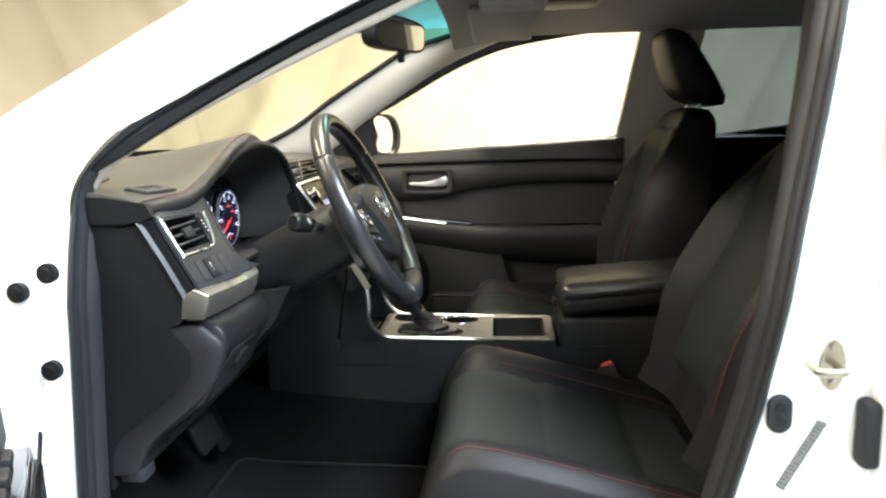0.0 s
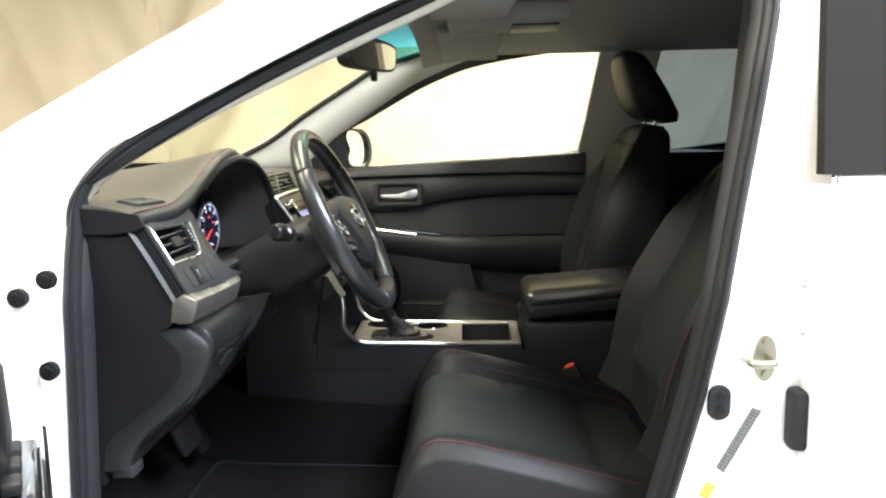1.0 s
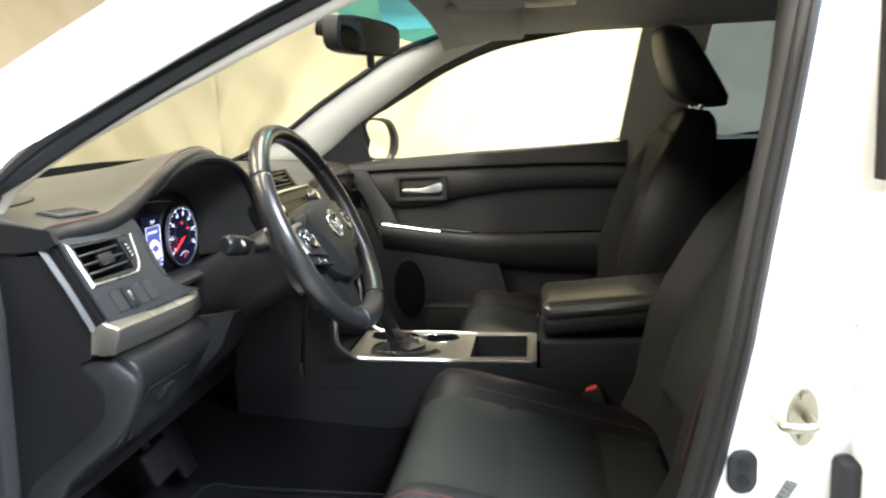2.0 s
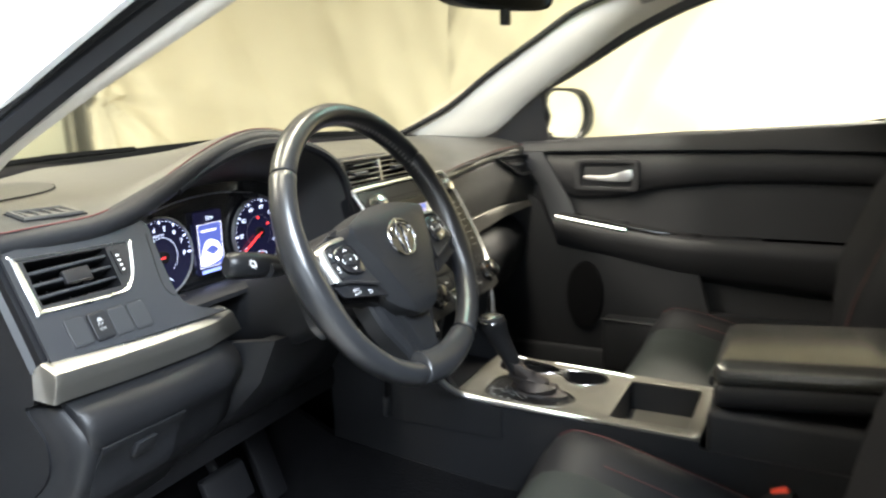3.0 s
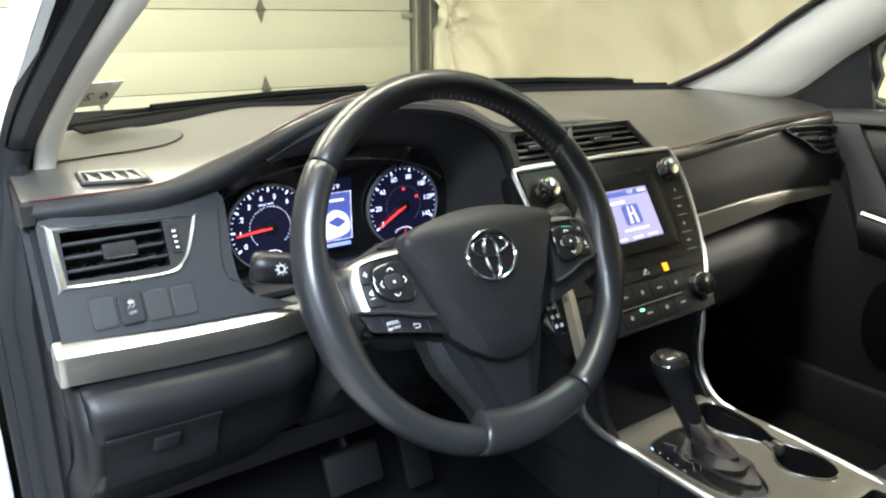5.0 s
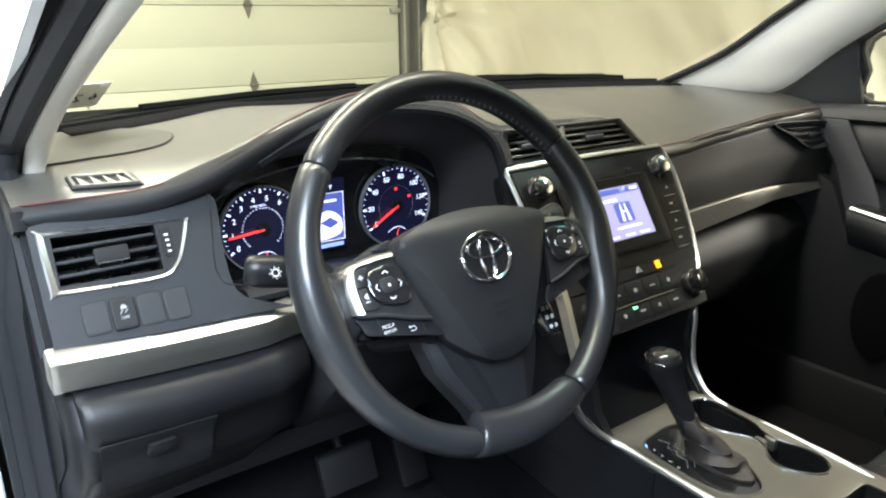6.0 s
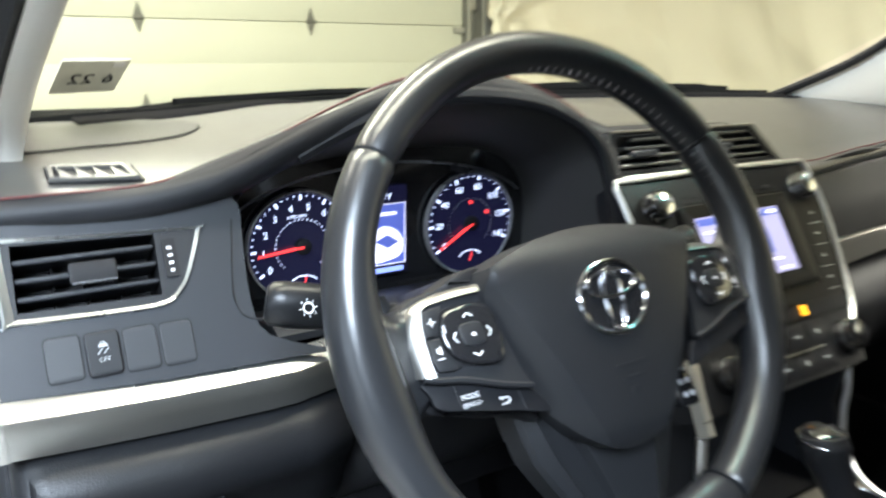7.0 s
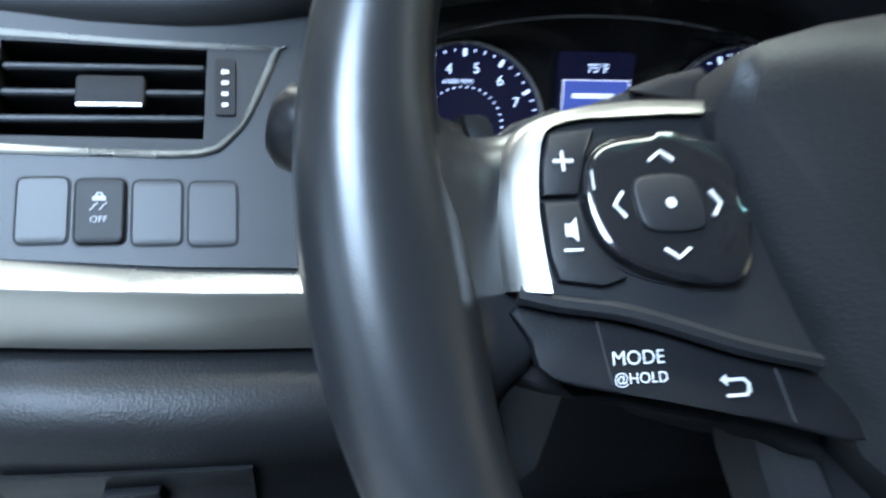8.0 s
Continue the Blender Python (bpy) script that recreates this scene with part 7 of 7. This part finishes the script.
    # lower panel, pocket and speaker
    part("lower_panel", sheet([(0.40, 0.90), (0.36, 0.90), (0.2, 0.82), (0.15, 0.71), (-0.20, 0.655), (-0.225, 0.56), (-0.59, 0.56), (-0.59, 0.40), (0.40, 0.40)], 0.02, lambda y, z, w: (0.690 - w, y, z), bevel=0.003), HARD, d, "black lower door panel")
    part("pocket", box((0.62, -0.55, 0.40), (0.69, 0.02, 0.535), 0.012, 3), HARD, d, "door pocket")
    part("pocket_edge", tube([(0.622, 0.02, 0.535), (0.622, -0.55, 0.52)], 0.004), HARD, d)
    part("speaker", sheet(ring_of(0.075, 0.580, 0.047, 0.088, 28), 0.012, lambda y, z, w: (0.672 - w, y, z), bevel=0.004), FRIT, d, "oval speaker grille")
    # rear door of the same side
    r = thing("rear_passenger_door", (0.74, -1.0, 0.35), "closed rear passenger door with tinted glass", "car door")
    rw = smooth_line([(-0.72, 1.02), (-1.2, 1.045), (-1.36, 1.06), (-1.30, 1.18), (-1.18, 1.30), (-1.0, 1.318), (-0.78, 1.325)], 3, True)
    part("door_panel", sheet([(-0.61, 0.36), (-0.61, 1.0), (-0.66, 1.35), (-1.25, 1.35), (-1.42, 1.05), (-1.42, 0.36)], 0.03, lambda y, z, w: (door_x(z) + w, y, z), [rw], 0.07), HARD, r, "black inner door frame")
    part("window_pane", sheet(rw, 0, lambda y, z, w: (door_x(z) + 0.016, y, z), cuts=0.1), TINTED, r, "dark tinted window glass")
    part("window_seal", tube([(door_x(z) + 0.002, y, z) for y, z in rw], 0.006, n=6, closed=True, up=(1, 0, 0)), RUBBER, r)
    part("trim", shell([[(0.705, y, 1.01), (0.675, y, 1.0), (0.68, y, 0.85), (0.66, y, 0.75), (0.70, y, 0.4)] for y in (-0.64, -0.9, -1.2, -1.4)], (0.01, 0, 0)), HARD, r)
    return d


def near_rear_door():
    d = thing("rear_door", (-0.8, -1.0, 0.3), "closed white rear door with black window frame and bright strip", "car door")
    skin = [[(-0.785 - 0.020 * math.sin(max(0, min(1, (z - 0.3) / 0.75)) * math.pi), y, z) for y in (-0.622, -0.64, -0.8, -1.1, -1.5)] for z in (0.28, 0.4, 0.55, 0.7, 0.85, 0.95, 1.0)]
    part("outer_skin", shell(skin, (0.03, 0, 0)), WHITE, d, "white painted skin")
    part("door_edge", box((-0.790, -0.632, 0.28), (-0.745, -0.618, 1.0), 0.005), WHITE, d)
    part("belt_strip", box((-0.800, -1.4, 1.000), (-0.782, -0.632, 1.012), 0.003), CHROME, d, "bright belt strip")
    fr = [[(-0.79 + 0.42 * (z - 1.0), y - 0.16 * (z - 1.0), z) for z in (1.012, 1.1, 1.2, 1.3, 1.38)] for y in (-0.622, -0.628, -0.70, -0.705, -0.80, -0.812)]
    part("window_frame", shell(fr, (0.02, 0, 0)), FRAME, d, "black window frame")
    part("frame_seam", tube([(-0.794 + 0.42 * (z - 1.0), -0.702 - 0.16 * (z - 1.0), z) for z in (1.012, 1.38)], 0.004), GREYPLASTIC, d)
    part("window_pane", shell([[(-0.783 + 0.42 * (z - 1.0), y - 0.16 * (z - 1.0), z) for z in (1.005, 1.38)] for y in (-0.79, -1.3)], (0.004, 0, 0)), TINTED, d, "dark tinted window glass")
    part("latch_block", box((-0.792, -0.622, 0.665), (-0.752, -0.600, 0.745), 0.008, 2), RUBBER, d, "black latch cover")
    for z in (0.83, 0.89):
        part("hinge_arm", box((-0.775, -0.636, z - 0.016), (-0.735, -0.606, z + 0.016), 0.008, 2), WHITE, d, "white painted hinge")


def driver_door():
    """The driver's door stands wide open; only its inner trim near the hinge comes into view."""
    ang = radians(58)
    o = Vector((-0.81, 0.44, 0.0))
    al, nn = Vector((-math.sin(ang), -math.cos(ang), 0)), Vector((math.cos(ang), -math.sin(ang), 0))
    fn = flat(o, al, (0, 0, 1), nn)
    d = thing("driver_door", o, "wide open driver's door with black inner trim", "car door")
    part("outer_skin", sheet([(0.02, 0.30), (1.05, 0.30), (1.08, 0.98), (0.02, 0.96)], 0.03, lambda a, b, w: fn(a, b, w - 0.06)), WHITE, d, "white outer skin")
    part("inner_trim", sheet(smooth_line([(0.05, 0.34), (1.0, 0.36), (1.02, 0.95), (0.10, 0.95), (0.045, 0.80)], 2, True), 0.05, lambda a, b, w: fn(a, b, w - 0.03), bevel=0.012), HARD, d, "black inner trim")
    part("armrest", box((0.16, 0.64, 0.0), (0.95, 0.735, 0.085), 0.018, 3, lambda a, b, w: fn(a, b + 0.02 * max(0, 0.5 - a), w)), HARD, d, "black armrest")
    pod = part("switch_pod", box((0.18, 0.728, 0.012), (0.46, 0.744, 0.078), 0.005, 2, lambda a, b, w: fn(a, b + 0.02 * max(0, 0.5 - a), w)), PIANO, d, "gloss black switch pod")
    for k in range(3):
        for w0 in (0.022, 0.046):
            part("window_switch", box((0.21 + 0.045 * k, 0.744, w0), (0.24 + 0.045 * k, 0.757, w0 + 0.018), 0.004, 2, lambda a, b, w: fn(a, b + 0.006, w)), HARD, pod)
    part("strip", tube([fn(a, 0.748 + 0.02 * max(0, 0.5 - a), 0.084) for a in (0.17, 0.3, 0.5)], 0.004), CHROME, d, "chrome strip")
    part("pull_handle", box((0.14, 0.735, 0.0), (0.30, 0.86, 0.055), 0.02, 3, lambda a, b, w: fn(a + 0.5 * max(0, b - 0.76), b, w)), HARD, d, "black door pull")
    part("pocket", box((0.08, 0.38, 0.0), (0.9, 0.60, 0.07), 0.02, 3, lambda a, b, w: fn(a, b, w)), HARD, d, "door pocket")


def floor_things():
    m = thing("floor_mat", (-0.38, 0.1, 0.335), "black carpet floor mat", "floor mat")
    part("mat", sheet(rounded(-0.60, -0.12, -0.15, 0.36, 0.05), 0.010, lambda x, y, w: (x, y, 0.333 + w + 0.35 * max(0, y - 0.28)), cuts=0.08, bevel=0.003), CARPET, m)
    part("edging", tube([(x, y, 0.343 + 0.35 * max(0, y - 0.28)) for x, y in rounded(-0.60, -0.12, -0.15, 0.36, 0.05)], 0.004, n=5, closed=True), HARD, m)
    for name, x, y, z, w, h, lab in (("brake_pedal", -0.33, 0.36, 0.50, 0.045, 0.028, "black rubber brake pedal"), ("accelerator_pedal", -0.20, 0.40, 0.47, 0.026, 0.06, "black plastic accelerator pedal")):
        p = thing(name, (x, y, z), lab, "pedal")
        # darkest plastic instead of rubber, so the footwell's shade is in the colour
        part("pad", box((x - w, y - 0.008, z - h), (x + w, y + 0.008, z + h), 0.006, 2, lambda a, b, c: (a, b + 0.4 * (c - z), c)), DARK, p)
        part("arm", tube([(x, y + 0.01, z), (x, y + 0.08, z + 0.12), (x, y + 0.10, z + 0.22)], 0.008), DARK, p)
    r = thing("bonnet_release", (-0.66, 0.30, 0.60), "small black bonnet release lever", "lever")
    part("lever", box((-0.69, 0.29, 0.585), (-0.655, 0.325, 0.605), 0.005, 2), GREYPLASTIC, r)


garage()
garage_door()
curtain()
car_body()
windscreen()
roof_fittings()
side_mirror()
dashboard()
steering_wheel()
console()
seat("driver_seat", -0.385, "black leather driver's seat with red stitching", -0.585, 0.42)
seat("passenger_seat", 0.365, "black leather passenger seat with red stitching", -0.585, 0.22, 0.024, 0.014)
rear_seat()
buckle(-0.113, -0.412, 0.560)
passenger_door()
near_rear_door()
driver_door()
floor_things()
